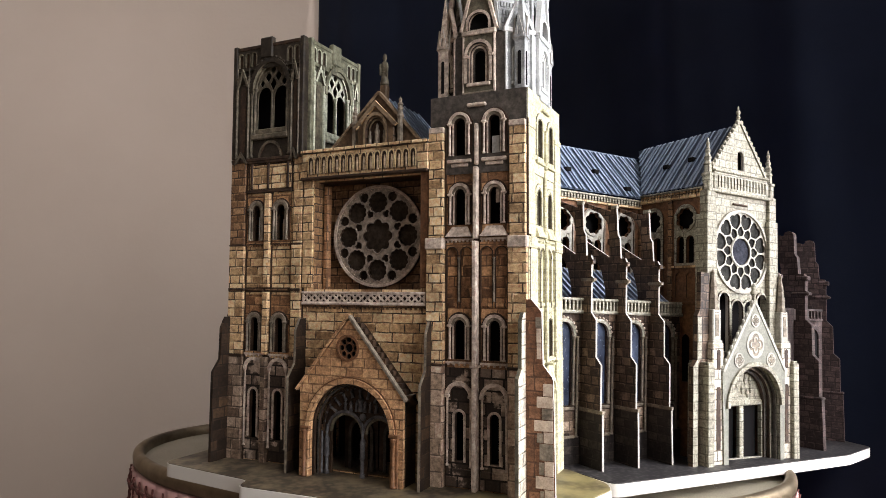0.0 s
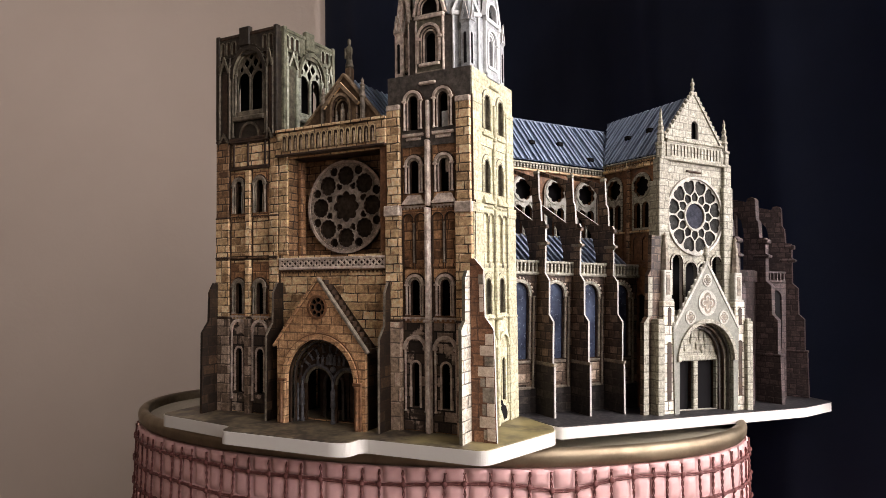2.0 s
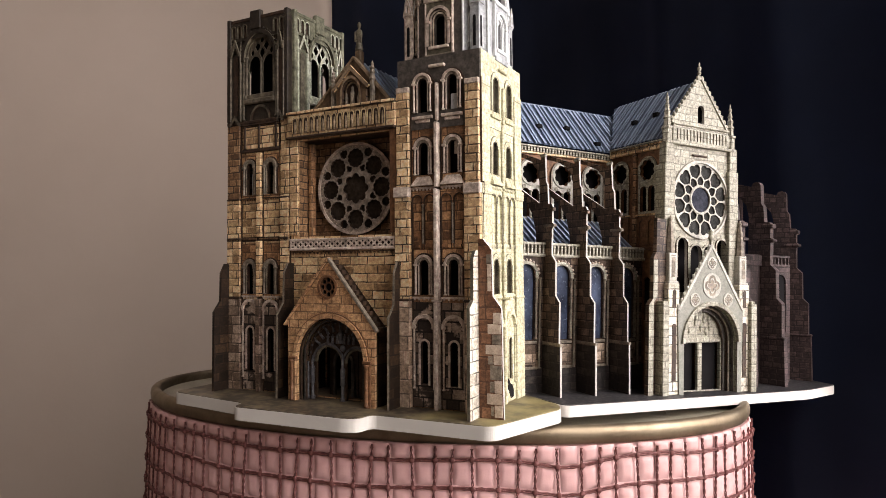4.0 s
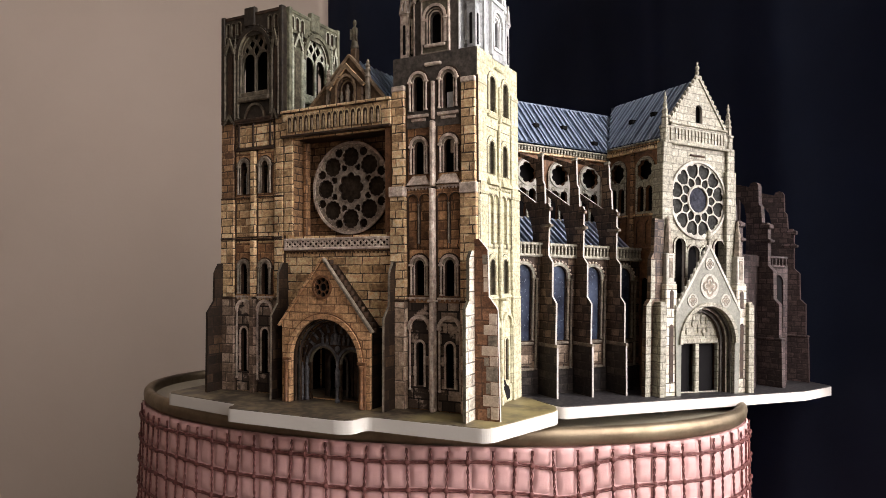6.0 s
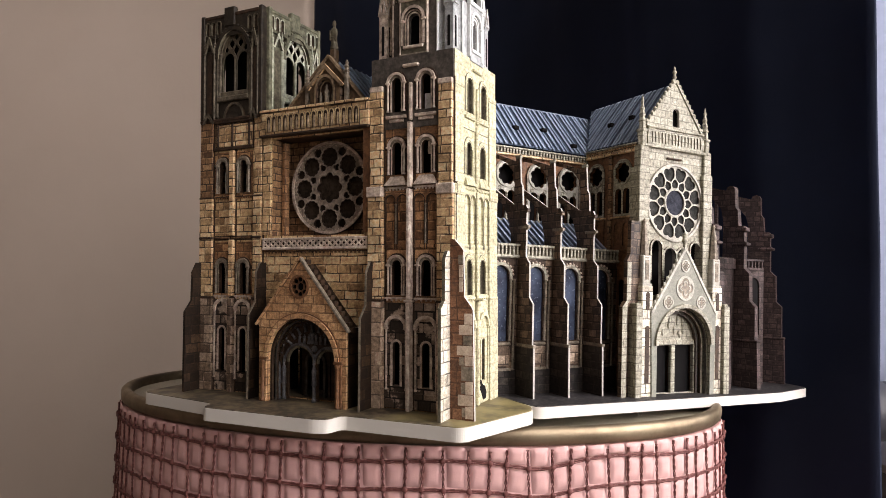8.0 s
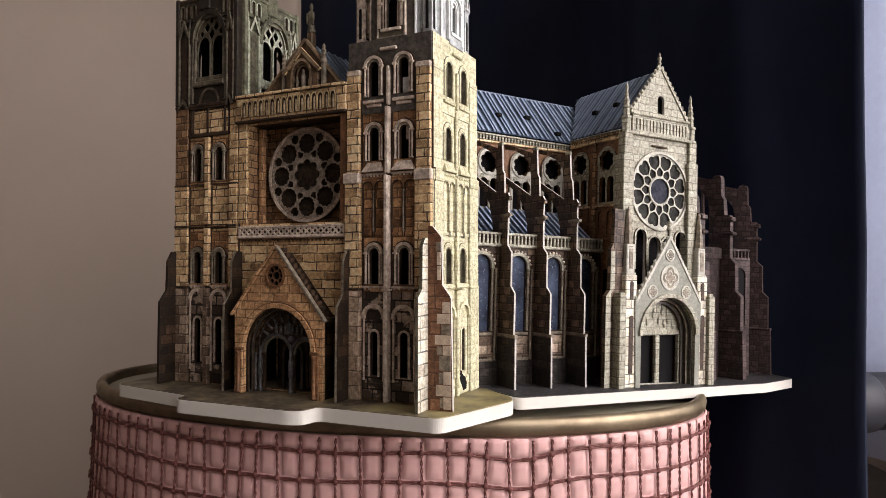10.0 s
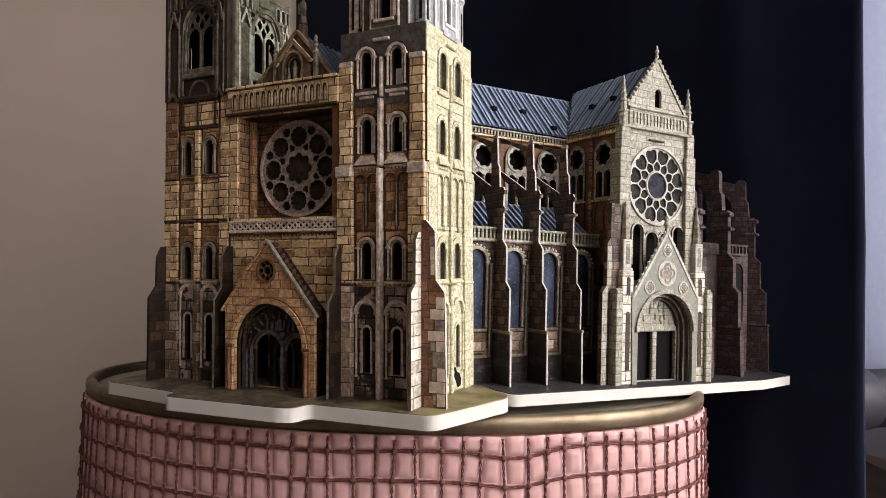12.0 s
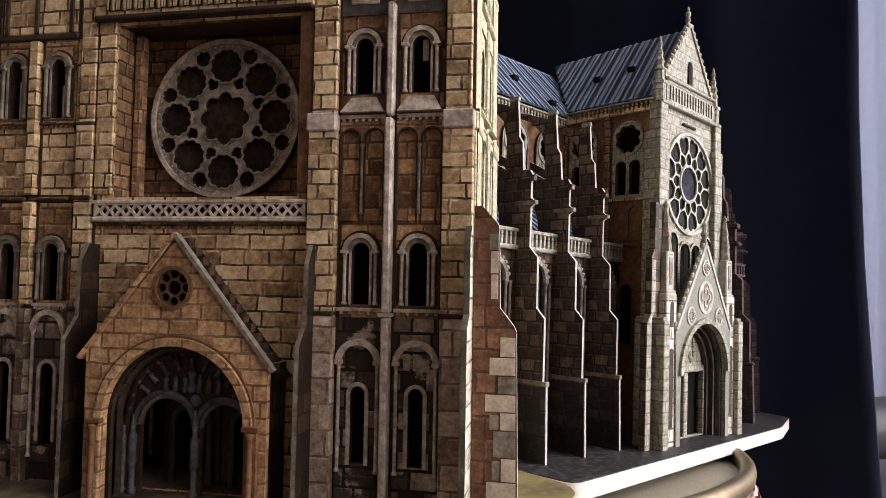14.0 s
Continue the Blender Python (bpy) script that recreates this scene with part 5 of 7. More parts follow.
def centre_bay(parent):
    x0, x1 = -39.3, 39.8
    wall = board("centre_wall", rect(x0, x1, 0, 173), [rect(-32, 34.5, 97, 156.5), arch(1.5, 0.5, 46, 47)], 2.2, WIDE, parent, ID, BROWN)
    # the deep niche of the rose
    niche = board("niche_back", rect(-34, 36, 95, 159), [circle(0.5, 127, 26.5)], 1.6, BROWN, parent, shift(0, 17), BROWN)
    board("niche_side", rect(2.3, 16.9, 95.5, 158), [], 1.4, BROWN, niche, facing_right(-32.2), BROWN)
    board("niche_side", rect(-16.9, -2.3, 95.5, 158), [], 1.4, BROWN, niche, facing_left(34.9), BROWN)
    slab(niche, "niche_top", -32, 34.5, 2.4, 16.8, 156.7, 158, SHADOWY, ID, 0.1)
    slab(niche, "niche_floor", -32, 34.5, 2.4, 16.8, 95.2, 96.8, BROWN, ID, 0.1)
    for x, d in ((-31.6, 3.0), (31.4, 2.4)):
        slab(niche, "niche_shaft", x, x + d, 8.0, 12.0, 97, 156, BAY, ID, 0.5)
    rose(parent, 0.8, 126.6, 28.4, 13.8, ROSE, "rose_window")
    # frame strips beside the niche
    for xa, xb in ((-38.9, -32.2), (34.7, 39.6)):
        slab(wall, "niche_jamb", xa, xb, -1.4, 0, 98, 158, RUST if xa > 0 else TAN, ID, 0.3)
    # statue gallery
    g = slab(parent, "gallery_band", x0, x1, -3.2, 0, 158.6, 173.5, TAN, ID, 0.3)
    slab(g, "cornice", x0, x1, -4.4, 0, 172.2, 174.2, TAN, ID, 0.4)
    slab(g, "cornice", x0, x1, -4.2, 0, 157.4, 159, SHADOWY, ID, 0.4)
    n = 16
    step = (x1 - 6 - (x0 + 5)) / n
    for i in range(n):
        x = x0 + 5 + step * (i + 0.5)
        board("niche_arch", band(x, 168.0, step * 0.48, step * 0.31, 8, 1.35, 7.4), [], 0.9, OCHRE, g, shift(0, -4.1), SHADOWY)
        # dark inlay paints the shade inside each niche
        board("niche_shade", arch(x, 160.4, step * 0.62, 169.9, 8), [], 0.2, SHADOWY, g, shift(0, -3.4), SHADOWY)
        bm = bmesh.new()
        lathe(bm, [(0.95, 160.4), (0.75, 163), (0.9, 165.2), (0.5, 166.4), (0.62, 167.4), (0.0, 168.2)], 8, shift(x, -3.7))
        part("figure", bm, UMBER, g, "", True)
    # balustrade under the rose
    b = slab(parent, "balustrade", x0 + 1, x1 - 1, -2.6, 0, 94.6, 95.8, TRIM, ID, 0.3, "stone balustrade of crossed lattice")
    slab(b, "base_rail", x0 + 1, x1 - 1, -2.6, 0, 88.6, 90.0, TRIM, ID, 0.3)
    n = 19
    step = (x1 - x0 - 3) / n
    holes, outer = [], rect(x0 + 1.5, x1 - 1.5, 90, 94.6)
    for i in range(n):
        x, g, h = x0 + 1.5 + step * (i + 0.5), step / 2 - 0.75, 1.45
        holes.append([(x - g, 90.45), (x + g, 90.45), (x, 90.45 + h)])
        holes.append([(x - g, 94.15), (x, 94.15 - h), (x + g, 94.15)])
        if i:
            holes.append([(x - step / 2, 92.3 - h), (x - step / 2 + g, 92.3), (x - step / 2, 92.3 + h), (x - step / 2 - g, 92.3)])
    board("lattice_band", outer, holes, 0.9, TRIM, b, shift(0, -2.2), TRIM)
    # painted shade behind the lattice
    slab(b, "shade_strip", x0 + 1.5, x1 - 1.5, -0.6, 0, 90, 94.6, SHADOWY, ID, 0.1)
    corbels(b, x0 + 1, x1 - 1, 0, 87.4, 28, ID, BROWN, 1.0)
    # gable with a niche, behind the gallery
    ga = board("west_gable", [(-27, 173.5), (33, 173.5), (5.5, 205)], [], 2.0, EARTH, parent, shift(0, 6), DARKST)
    for s, xe in ((-1, -27), (1, 33)):
        bm = bmesh.new()
        dx, dz = 5.5 - xe, 31.5
        ln = math.hypot(dx, dz)
        box(bm, 0, ln, -1.2, 2.6, -0.5, 0.8, Matrix.Translation((xe, 6, 173.5)) @ (Matrix.Rotation(-math.atan2(dz, dx), 4, "Y")))
        part("gable_coping", bm, UMBER, ga)
    board("gable_niche", [(-6, 174), (16, 174), (16, 187), (5.2, 197), (-6, 187)], [arch(5.2, 175, 13, 190, 10, 0.3)], 3.0, EARTH, ga, shift(0, 2.8), DARKST)
    board("niche_mould", band(5.2, 183.2, 7.6, 6.2, 12, 1.3, 8), [], 0.9, UMBER, ga, shift(0, 1.9), SHADOWY)
    board("niche_mould", band(5.2, 183.2, 5.2, 4.3, 12, 1.3, 8), [], 0.9, UMBER, ga, shift(0, 4.2), SHADOWY)
    board("gablet_mould", [(-8.5, 185.5), (5.2, 199.5), (19, 185.5), (17.2, 184.4), (5.2, 196.4), (-6.6, 184.4)], [], 1.6, UMBER, ga, shift(0, 1.4), TAN)
    board("niche_shade", arch(5.2, 174.4, 14, 190.6, 10, 0.3), [], 0.3, SHADOWY, ga, shift(0, 5.5), SHADOWY)
    for x, h, r in ((5.2, 13, 1.7), (0.8, 9, 1.2), (9.8, 9, 1.2)):
        bm = bmesh.new()
        lathe(bm, [(r, 174.6), (r * 0.8, 174.6 + h * 0.4), (r * 0.95, 174.6 + h * 0.65), (r * 0.45, 174.6 + h * 0.78), (r * 0.55, 174.6 + h * 0.9), (0, 174.6 + h)], 8, shift(x, 4.4))
        part("figure", bm, MOULD, ga, "", True)
    for x, z1 in ((-9.5, 199), (19.0, 201)):
        bm = bmesh.new()
        lathe(bm, [(1.7, 173.5), (1.7, z1 - 12), (2.3, z1 - 11), (1.8, z1 - 10), (1.3, z1 - 8), (1.9, z1 - 7), (1.2, z1 - 5.4), (1.7, z1 - 4.6), (0.8, z1 - 3), (1.1, z1 - 2), (0, z1)], 6, shift(x, 5.2))
        part("pinnacle", bm, MOULD, ga)
    ped = slab(ga, "pedestal", 4.0, 8.2, 8.4, 12.6, 196, 210, EARTH, ID, 0.6)
    bm = bmesh.new()
    lathe(bm, [(2.3, 210), (2.5, 211), (1.9, 214), (1.7, 217), (2.1, 220.5), (1.7, 222.6), (0.8, 223.4), (0.7, 224), (1.15, 225.2), (1.1, 226.6), (0.6, 227.6), (0, 228)], 12, shift(6, 10.5))
    for x0, x1, z0, z1, a in ((3.4, 4.6, 215.5, 222, 8), (7.4, 8.6, 214.5, 222, -6), (4.6, 7.0, 216.6, 217.8, 0)):
        box(bm, x0, x1, 8.6, 10.2, z0, z1, ID, 0.4)
    part("finial_statue", bm, OLIVE, ga, "small grey stone statue on the gable", True)
    # short roof behind the gable
    for s, xe in ((-1, -27), (1, 33)):
        bm = bmesh.new()
        v = [bm.verts.new(p) for p in ((5.5, 8.2, 203.5), (5.5, 56, 203.5), (xe, 56, 171), (xe, 8.2, 171))]
        f = bm.faces.new(v if s < 0 else v[::-1])
        r = bmesh.ops.solidify(bm, geom=[f], thickness=1.2)
        roof = part("roof_side", bm, LEAD, parent)
        for i in range(8):
            y = 10 + i * 6
            bm = bmesh.new()
            dx, dz = xe - 5.5, -32.5
            box(bm, 0, math.hypot(dx, dz), -0.5, 0.5, -0.6, 0.9, Matrix.Translation((5.5, y, 203.5)) @ Matrix.Rotation(-math.atan2(dz, dx), 4, "Y"))
            part("roof_seam", bm, SEAM, roof)
    board("centre_back", rect(x0 + 2.5, x1 - 2.5, 0, 171), [], 1.6, BROWN, parent, shift(0, 54))


centre_bay(WEST)


def west_porch(parent):
    """Gabled porch with a deep round arch, inner double portal and figures."""
    cx, yf = 1.8, -14.2
    outline = [(-29, 0), (cx - 24.2, 0)] + [(cx - 24.2 * math.cos(math.pi * i / 24), 25 + 24.2 * math.sin(math.pi * i / 24)) for i in range(25)] + [(cx + 24.2, 0), (32.6, 0), (32.6, 44.5), (1.2, 82), (-29, 46)]
    front = board("porch_front", outline, [circle(0.4, 66.9, 6.2, 24)], 2.2, ORANGE, parent, shift(0, yf), ORANGE)
    board("arch_mould", band(cx, 25, 26.6, 24.0, 28), [], 1.4, ORANGE, front, shift(0, yf - 1.4), ORANGE)
    board("arch_mould", band(cx, 25, 27.4, 26.8, 28), [], 0.5, RUST, front, shift(0, yf - 0.5), RUST)
    # small wheel window
    wheel = board("wheel_window", circle(0.4, 66.9, 6.0, 24), [circle(0.4, 66.9, 2.2, 14)] + [circle(0.4 + 4.2 * math.cos(a), 66.9 + 4.2 * math.sin(a), 1.35, 10) for a in [math.pi / 4 * i for i in range(8)]], 1.2, RUST, front, shift(0, yf + 0.8), SHADOWY)
    board("wheel_ring", circle(0.4, 66.9, 6.9, 28), [circle(0.4, 66.9, 5.6, 28)], 0.8, RUST, front, shift(0, yf - 0.8), RUST)
    board("dark_glass", circle(0.4, 66.9, 5.8, 20), [], 0.3, DARK, wheel, shift(0, yf + 2.6), DARK)
    # copings and shallow stepped roof
    for xe, ze, s in ((-31, 44, -1), (34.6, 42.6, 1)):
        bm = bmesh.new()
        dx, dz = 1.2 - xe, 83.6 - ze
        ln = math.hypot(dx, dz)
        box(bm, 0, ln, -1.0, 1.6, -0.3, 1.0, Matrix.Translation((xe, yf, ze)) @ Matrix.Rotation(-math.atan2(dz, dx), 4, "Y"))
        part("coping", bm, MOULD if s > 0 else ORANGE, front)
        bm = bmesh.new()
        v = [bm.verts.new(p) for p in ((xe, yf + 2.4, ze - 3.4), (1.2, yf + 2.4, 79.4), (1.2, -0.2, 79.4), (xe, -0.2, ze - 3.4))]
        f = bm.faces.new(v)
        bmesh.ops.solidify(bm, geom=[f], thickness=1.2)
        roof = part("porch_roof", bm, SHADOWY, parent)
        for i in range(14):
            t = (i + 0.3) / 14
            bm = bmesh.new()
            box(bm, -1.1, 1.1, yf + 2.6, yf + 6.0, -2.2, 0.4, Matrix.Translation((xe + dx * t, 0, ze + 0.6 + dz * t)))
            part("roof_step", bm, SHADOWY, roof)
    board("porch_side", rect(yf + 2.2, -0.2, 0, 44), [], 1.6, SHADE_ASHLAR, parent, facing_right(32.4))
    # near-black side: the shade inside the porch is put into the colour
    board("porch_side", rect(0.2, -yf - 2.2, 0, 45), [], 1.6, FOOT, parent, facing_left(-29))
    # jamb shafts
    for x in (cx - 26.4, cx + 26.4):
        slab(front, "jamb", x - 2.2, x + 2.2, yf - 1.4, yf, 0, 24.2, ORANGE if x < 0 else RUST, ID, 0.3)
        slab(front, "impost", x - 2.8, x + 2.8, yf - 2.2, yf, 24.2, 26, RUST, ID, 0.3)
        colonnette(front, x, yf - 1.8, 0.4, 24.2, 1.0, RUST)
    # nested arch rings going in, dark browns painting the porch's shade
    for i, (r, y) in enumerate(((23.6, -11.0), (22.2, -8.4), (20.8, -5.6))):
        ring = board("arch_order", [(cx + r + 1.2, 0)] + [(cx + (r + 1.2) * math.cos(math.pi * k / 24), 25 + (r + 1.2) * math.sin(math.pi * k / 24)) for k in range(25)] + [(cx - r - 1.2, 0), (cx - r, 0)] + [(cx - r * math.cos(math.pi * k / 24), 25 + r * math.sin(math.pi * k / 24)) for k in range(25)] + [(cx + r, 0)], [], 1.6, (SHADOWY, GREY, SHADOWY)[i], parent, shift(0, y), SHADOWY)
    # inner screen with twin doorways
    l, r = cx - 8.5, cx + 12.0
    # the screen is dark brown throughout, as painted shade
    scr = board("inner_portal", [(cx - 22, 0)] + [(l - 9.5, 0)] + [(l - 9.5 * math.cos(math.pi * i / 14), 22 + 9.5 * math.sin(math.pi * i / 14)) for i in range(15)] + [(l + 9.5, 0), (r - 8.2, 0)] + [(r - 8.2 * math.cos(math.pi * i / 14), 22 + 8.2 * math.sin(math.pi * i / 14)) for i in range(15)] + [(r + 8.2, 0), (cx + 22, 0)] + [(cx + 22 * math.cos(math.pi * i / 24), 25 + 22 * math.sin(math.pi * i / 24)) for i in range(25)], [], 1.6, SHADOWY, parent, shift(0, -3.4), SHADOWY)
    for c, rr in ((l, 9.5), (r, 8.2)):
        board("door_arch", band(c, 22, rr + 2.2, rr + 0.7, 16), [], 1.4, PORTAL, scr, shift(0, -4.8), SHADOWY)
        board("door_arch", band(c, 22, rr + 0.6, rr - 0.6, 16), [], 1.4, OLIVE, scr, shift(0, -4.0), OLIVE)
        board("inner_door_arch", band(c + 1.5, 20, rr - 1.8, rr - 3.6, 14, 1.0, 20), [], 1.4, GREY, scr, shift(0, 8), GREY)
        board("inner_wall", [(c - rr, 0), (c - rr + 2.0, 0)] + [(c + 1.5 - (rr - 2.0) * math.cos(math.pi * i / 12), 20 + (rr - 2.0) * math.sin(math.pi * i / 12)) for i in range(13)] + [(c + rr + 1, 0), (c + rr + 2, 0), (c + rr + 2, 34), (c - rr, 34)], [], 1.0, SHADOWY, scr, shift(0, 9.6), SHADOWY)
    # black boards added so that the depth of the porch stays unlit
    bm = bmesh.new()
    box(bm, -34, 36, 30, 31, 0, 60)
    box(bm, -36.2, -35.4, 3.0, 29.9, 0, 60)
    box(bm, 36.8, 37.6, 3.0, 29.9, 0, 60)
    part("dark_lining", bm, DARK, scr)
    # statue columns and tympanum figures as plain shapes
    random.seed(5)
    for x, z1 in ((l - 11, 26), (l + 11, 28), (r + 10, 24), (l - 14.2, 22), (r + 12.6, 20)):
        bm = bmesh.new()
        lathe(bm, [(1.5, 0), (1.5, 1.6), (1.0, 2.2), (1.0, 9), (1.5, 9.6), (1.3, 15), (1.5, 18), (0.7, 20.4), (0.9, 22), (0.4, z1 - 0.6), (0, z1)], 8, shift(x, -5.4))
        part("statue_column", bm, PORTAL, scr, "", True)
    def statuette(x, z, hgt, w, lean):
        bm = bmesh.new()
        lathe(bm, [(w, 0), (w * 0.85, hgt * 0.3), (w * 0.7, hgt * 0.5), (w * 1.05, hgt * 0.7), (w * 0.9, hgt * 0.77), (w * 0.3, hgt * 0.81), (w * 0.55, hgt * 0.87), (w * 0.5, hgt * 0.95), (0, hgt)], 8, Matrix.Translation((x, -4.2, z)) @ Matrix.Rotation(lean, 4, "Y"))
        part("relief_figure", bm, PORTAL, scr, "", True)

    for i in range(9):
        a = math.pi * (0.16 + 0.68 * i / 8)
        statuette(cx + 16.8 * math.cos(a), 25 + 15.6 * math.sin(a), 5.0, 0.9, math.pi / 2 - a)
    for i in range(6):
        statuette(cx - 9 + 3.4 * i + (1.6 if i > 2 else 0), 33.2, 6.2 - 0.3 * abs(i - 2.5), 1.0, random.uniform(-0.08, 0.08))
    statuette(cx + 0.5, 33.4, 8.6, 1.7, 0.0)
    for k in range(14):
        a = math.pi * (k + 0.5) / 14
        bm = bmesh.new()
        bmesh.ops.create_icosphere(bm, subdivisions=1, radius=0.7, matrix=Matrix.Translation((cx + 20.6 * math.cos(a), -5.8, 25 + 20.6 * math.sin(a))))
        part("arch_boss", bm, PORTAL, scr)
    bm = bmesh.new()
    lathe(bm, [(1.9, 0), (1.9, 0.6), (1.2, 1.0), (0, 1.0)], 20, Matrix.Translation((cx + 1.6, -3.6, 30.6)) @ Matrix.Rotation(radians(90), 4, "X"))
    part("medallion", bm, PORTAL, scr)


west_porch(WEST)

# ---- the card model: nave, transept and choir ----
XC, NY, HALF, ARM = -8.0, 88.0, 32.0, 31.0
EAVE, RIDGE = 163.5, 200.5


# stepped outer edge of a buttress as (depth, height), then its two flyers
STEPS = [(0.3, -2), (1.2, 29.5), (2.9, 31), (3.0, 55.8), (7.2, 60), (7.5, 80.7), (11.7, 85), (11.7, 101.5), (9.6, 103), (9.6, 104), (11.8, 105.5), (11.8, 112), (10.6, 114), (12.6, 117.3), (16.3, 117.5), (17.2, 129.5), (19, 132)]
FLYER = [(20, -2)] + STEPS + [(20.4, 149), (24.5, 149.6), (24.8, 146.4), (56, 157), (56, 153.6), (44, 150.4), (34, 146), (28, 140), (26, 132), (25.6, 118.5), (56, 134.5), (56, 130.5), (42, 122), (33, 112), (29, 100), (28, 88), (20, 86)]
CHOIR_FLYER = [(20, -2)] + STEPS + [(19.4, 146), (20.4, 148), (23, 149), (25.6, 148), (26.6, 145.5), (36, 148), (56, 153), (56, 86), (20, 86)]
CHOIR_GAP = [(29, 92), (28.6, 122), (30.5, 131), (36, 138), (44, 143), (54, 146), (54, 92)]


def nave_block(parent):
    y0 = NY - HALF
    xs, xe = -163.0, XC - ARM
    wins = [-136.5, -109.5, -82.5, -55.5]
    for m, near in ((shift(0, y0), True), (Matrix.Translation((0, 2 * NY - y0, 0)) @ Matrix.Rotation(math.pi, 4, "Z") @ Matrix.Diagonal((-1, 1, 1, 1)), False)):
        holes = []
        for x in wins:
            holes += [foil(x, 143.3, 7.5, 8, 0.16), arch(x - 4.0, 112.5, 6.2, 132.5), arch(x + 4.0, 112.5, 6.2, 132.5)]
        w = board("clerestory_wall", rect(xs, xe, 84, 158), holes, 2.0, RUST, parent, m if near else shift(0, 2 * NY - y0 - 2), RUST)
        if not near:
            continue
        # black sheet as the unlit inside of the clerestory
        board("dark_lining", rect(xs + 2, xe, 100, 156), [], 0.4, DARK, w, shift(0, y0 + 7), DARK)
        for x in wins:
            board("window_tracery", arch(x, 111, 18.6, 153, 14, 0.1), [foil(x, 143.3, 7.5, 8, 0.16), arch(x - 4.0, 112.5, 6.2, 132.5), arch(x + 4.0, 112.5, 6.2, 132.5)], 0.8, TRACERY, w, m @ shift(0, -0.9), SHADOWY)
            board("foil_ring", circle(x, 143.3, 8.9, 28), [foil(x, 143.3, 7.6, 8, 0.16)], 0.8, TRACERY, w, m @ shift(0, -1.7), TRACERY)
            colonnette(w, x, -1.2, 112, 131, 0.7, CREAM, m)
            board("arch_mould", band(x, 143.4, 10.4, 9.2, 14, 1.0, 31), [], 0.9, MOULD, w, m @ shift(0, -1.6), SHADOWY)
            for s in (-1, 1):
                board("foil_ring", circle(x + s * 5.6, 133.6, 1.5, 12), [circle(x + s * 5.6, 133.6, 0.8, 10)], 0.5, CREAM, w, m @ shift(0, -1.4), CREAM)
    # eaves cornice
    c = slab(parent, "eaves_cornice", xs, xe, y0 - 2.4, y0, 156.4, 158.2, TAN, ID, 0.3)
    slab(c, "gutter_rail", xs, xe, y0 - 3.0, y0, 161.2, 162.4, CREAM, ID, 0.3)
    n = 48
    for i in range(n):
        x = xs + (xe - xs) * (i + 0.5) / n
        slab(c, "cornice_block", x - 0.75, x + 0.75, y0 - 2.2, y0, 158.2, 161.2, CREAM, ID, 0.1)
    # dark strip paints the shade between the cornice blocks
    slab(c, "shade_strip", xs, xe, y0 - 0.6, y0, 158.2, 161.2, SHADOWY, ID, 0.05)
    # nave roof
    for s in (-1, 1):
        bm = bmesh.new()
        v = [bm.verts.new(p) for p in ((xs, NY, RIDGE), (XC, NY, RIDGE), (XC - (ARM + 1.5), NY + s * (HALF + 2.5), EAVE), (xs, NY + s * (HALF + 2.5), EAVE))]
        f = bm.faces.new(v)
        bmesh.ops.solidify(bm, geom=[f], thickness=1.2)
        roof = part("roof_side", bm, LEAD, parent)
        if s > 0:
            continue
        x = xs + 2
        i = 0
        while x < XC - 2:
            # seams end in the valley where they reach it
            t = 1.0 if x < XC - ARM - 1.5 else (XC - x) / (ARM + 1.5)
            dy, dz = s * (HALF + 2.5) * t, (EAVE - RIDGE) * t
            bm = bmesh.new()
            wd = 0.55 if i % 3 == 1 else 0.95
            box(bm, -wd, wd, 0, math.hypot(dy, dz), -0.2, 0.9, Matrix.Translation((x, NY, RIDGE + 0.3)) @ Matrix.Rotation(math.pi, 4, "Z") @ Matrix.Rotation(math.atan2(dz, -dy), 4, "X"))
            part("roof_seam", bm, SEAM, roof)
            x += 4.1 + 1.3 * math.sin(i * 2.3)
            i += 1
        for x, t in ((-120, 0.45), (-96, 0.6), (-70, 0.55), (-50, 0.85)):
            bm = bmesh.new()
            box(bm, -2.2, 2.2, -3.0, 1.5, -0.4, 2.4, Matrix.Translation((x, NY + s * (HALF + 2.5) * t, RIDGE + (EAVE - RIDGE) * t)), 0.4)
            part("roof_hatch", bm, DARK, roof, "small dark roof dormer")
    bm = bmesh.new()
    box(bm, xs, XC, NY - 1.0, NY + 1.0, RIDGE - 0.8, RIDGE + 1.0, ID, 0.4)
    part("ridge_cap", bm, LEAD, parent)
    # aisle
    ya = 20.0
    awins = [-136.0, -109.0, -81.5, -55.0]
    ah = [arch(x, 31.5, 13.4, 79) for x in awins]
    aw = board("aisle_wall", rect(-160, xe - 1, 0, 84), ah, 2.0, DARKST, parent, shift(0, ya), SHADOWY)
    board("aisle_plinth", rect(-160, xe - 1, -2, 14), [], 0.6, FOOT, aw, shift(0, ya - 0.7), FOOT)
    for x in awins:
        g = board("aisle_window", arch(x, 31, 14.0, 79.5), [], 0.5, SLATE, aw, shift(0, ya + 1.4), SLATE, "blue printed window pane")
        board("arch_mould", band(x, 72.3, 8.9, 6.9, 14, 1.0, 2), [], 1.6, CREAM, aw, shift(0, ya - 1.6), TRIM)
        for k in range(11):
            a = math.pi * (k + 0.5) / 11
            bm = bmesh.new()
            bmesh.ops.create_icosphere(bm, subdivisions=1, radius=0.95, matrix=Matrix.Translation((x + 9.5 * math.cos(a), ya - 1.0, 72.3 + 9.5 * math.sin(a))))
            part("scallop", bm, TRIM, aw)
        for s in (-1, 1):
            colonnette(aw, x + s * 7.8, ya - 0.8, 32, 71, 0.8, DARKST if s < 0 else MOULD)
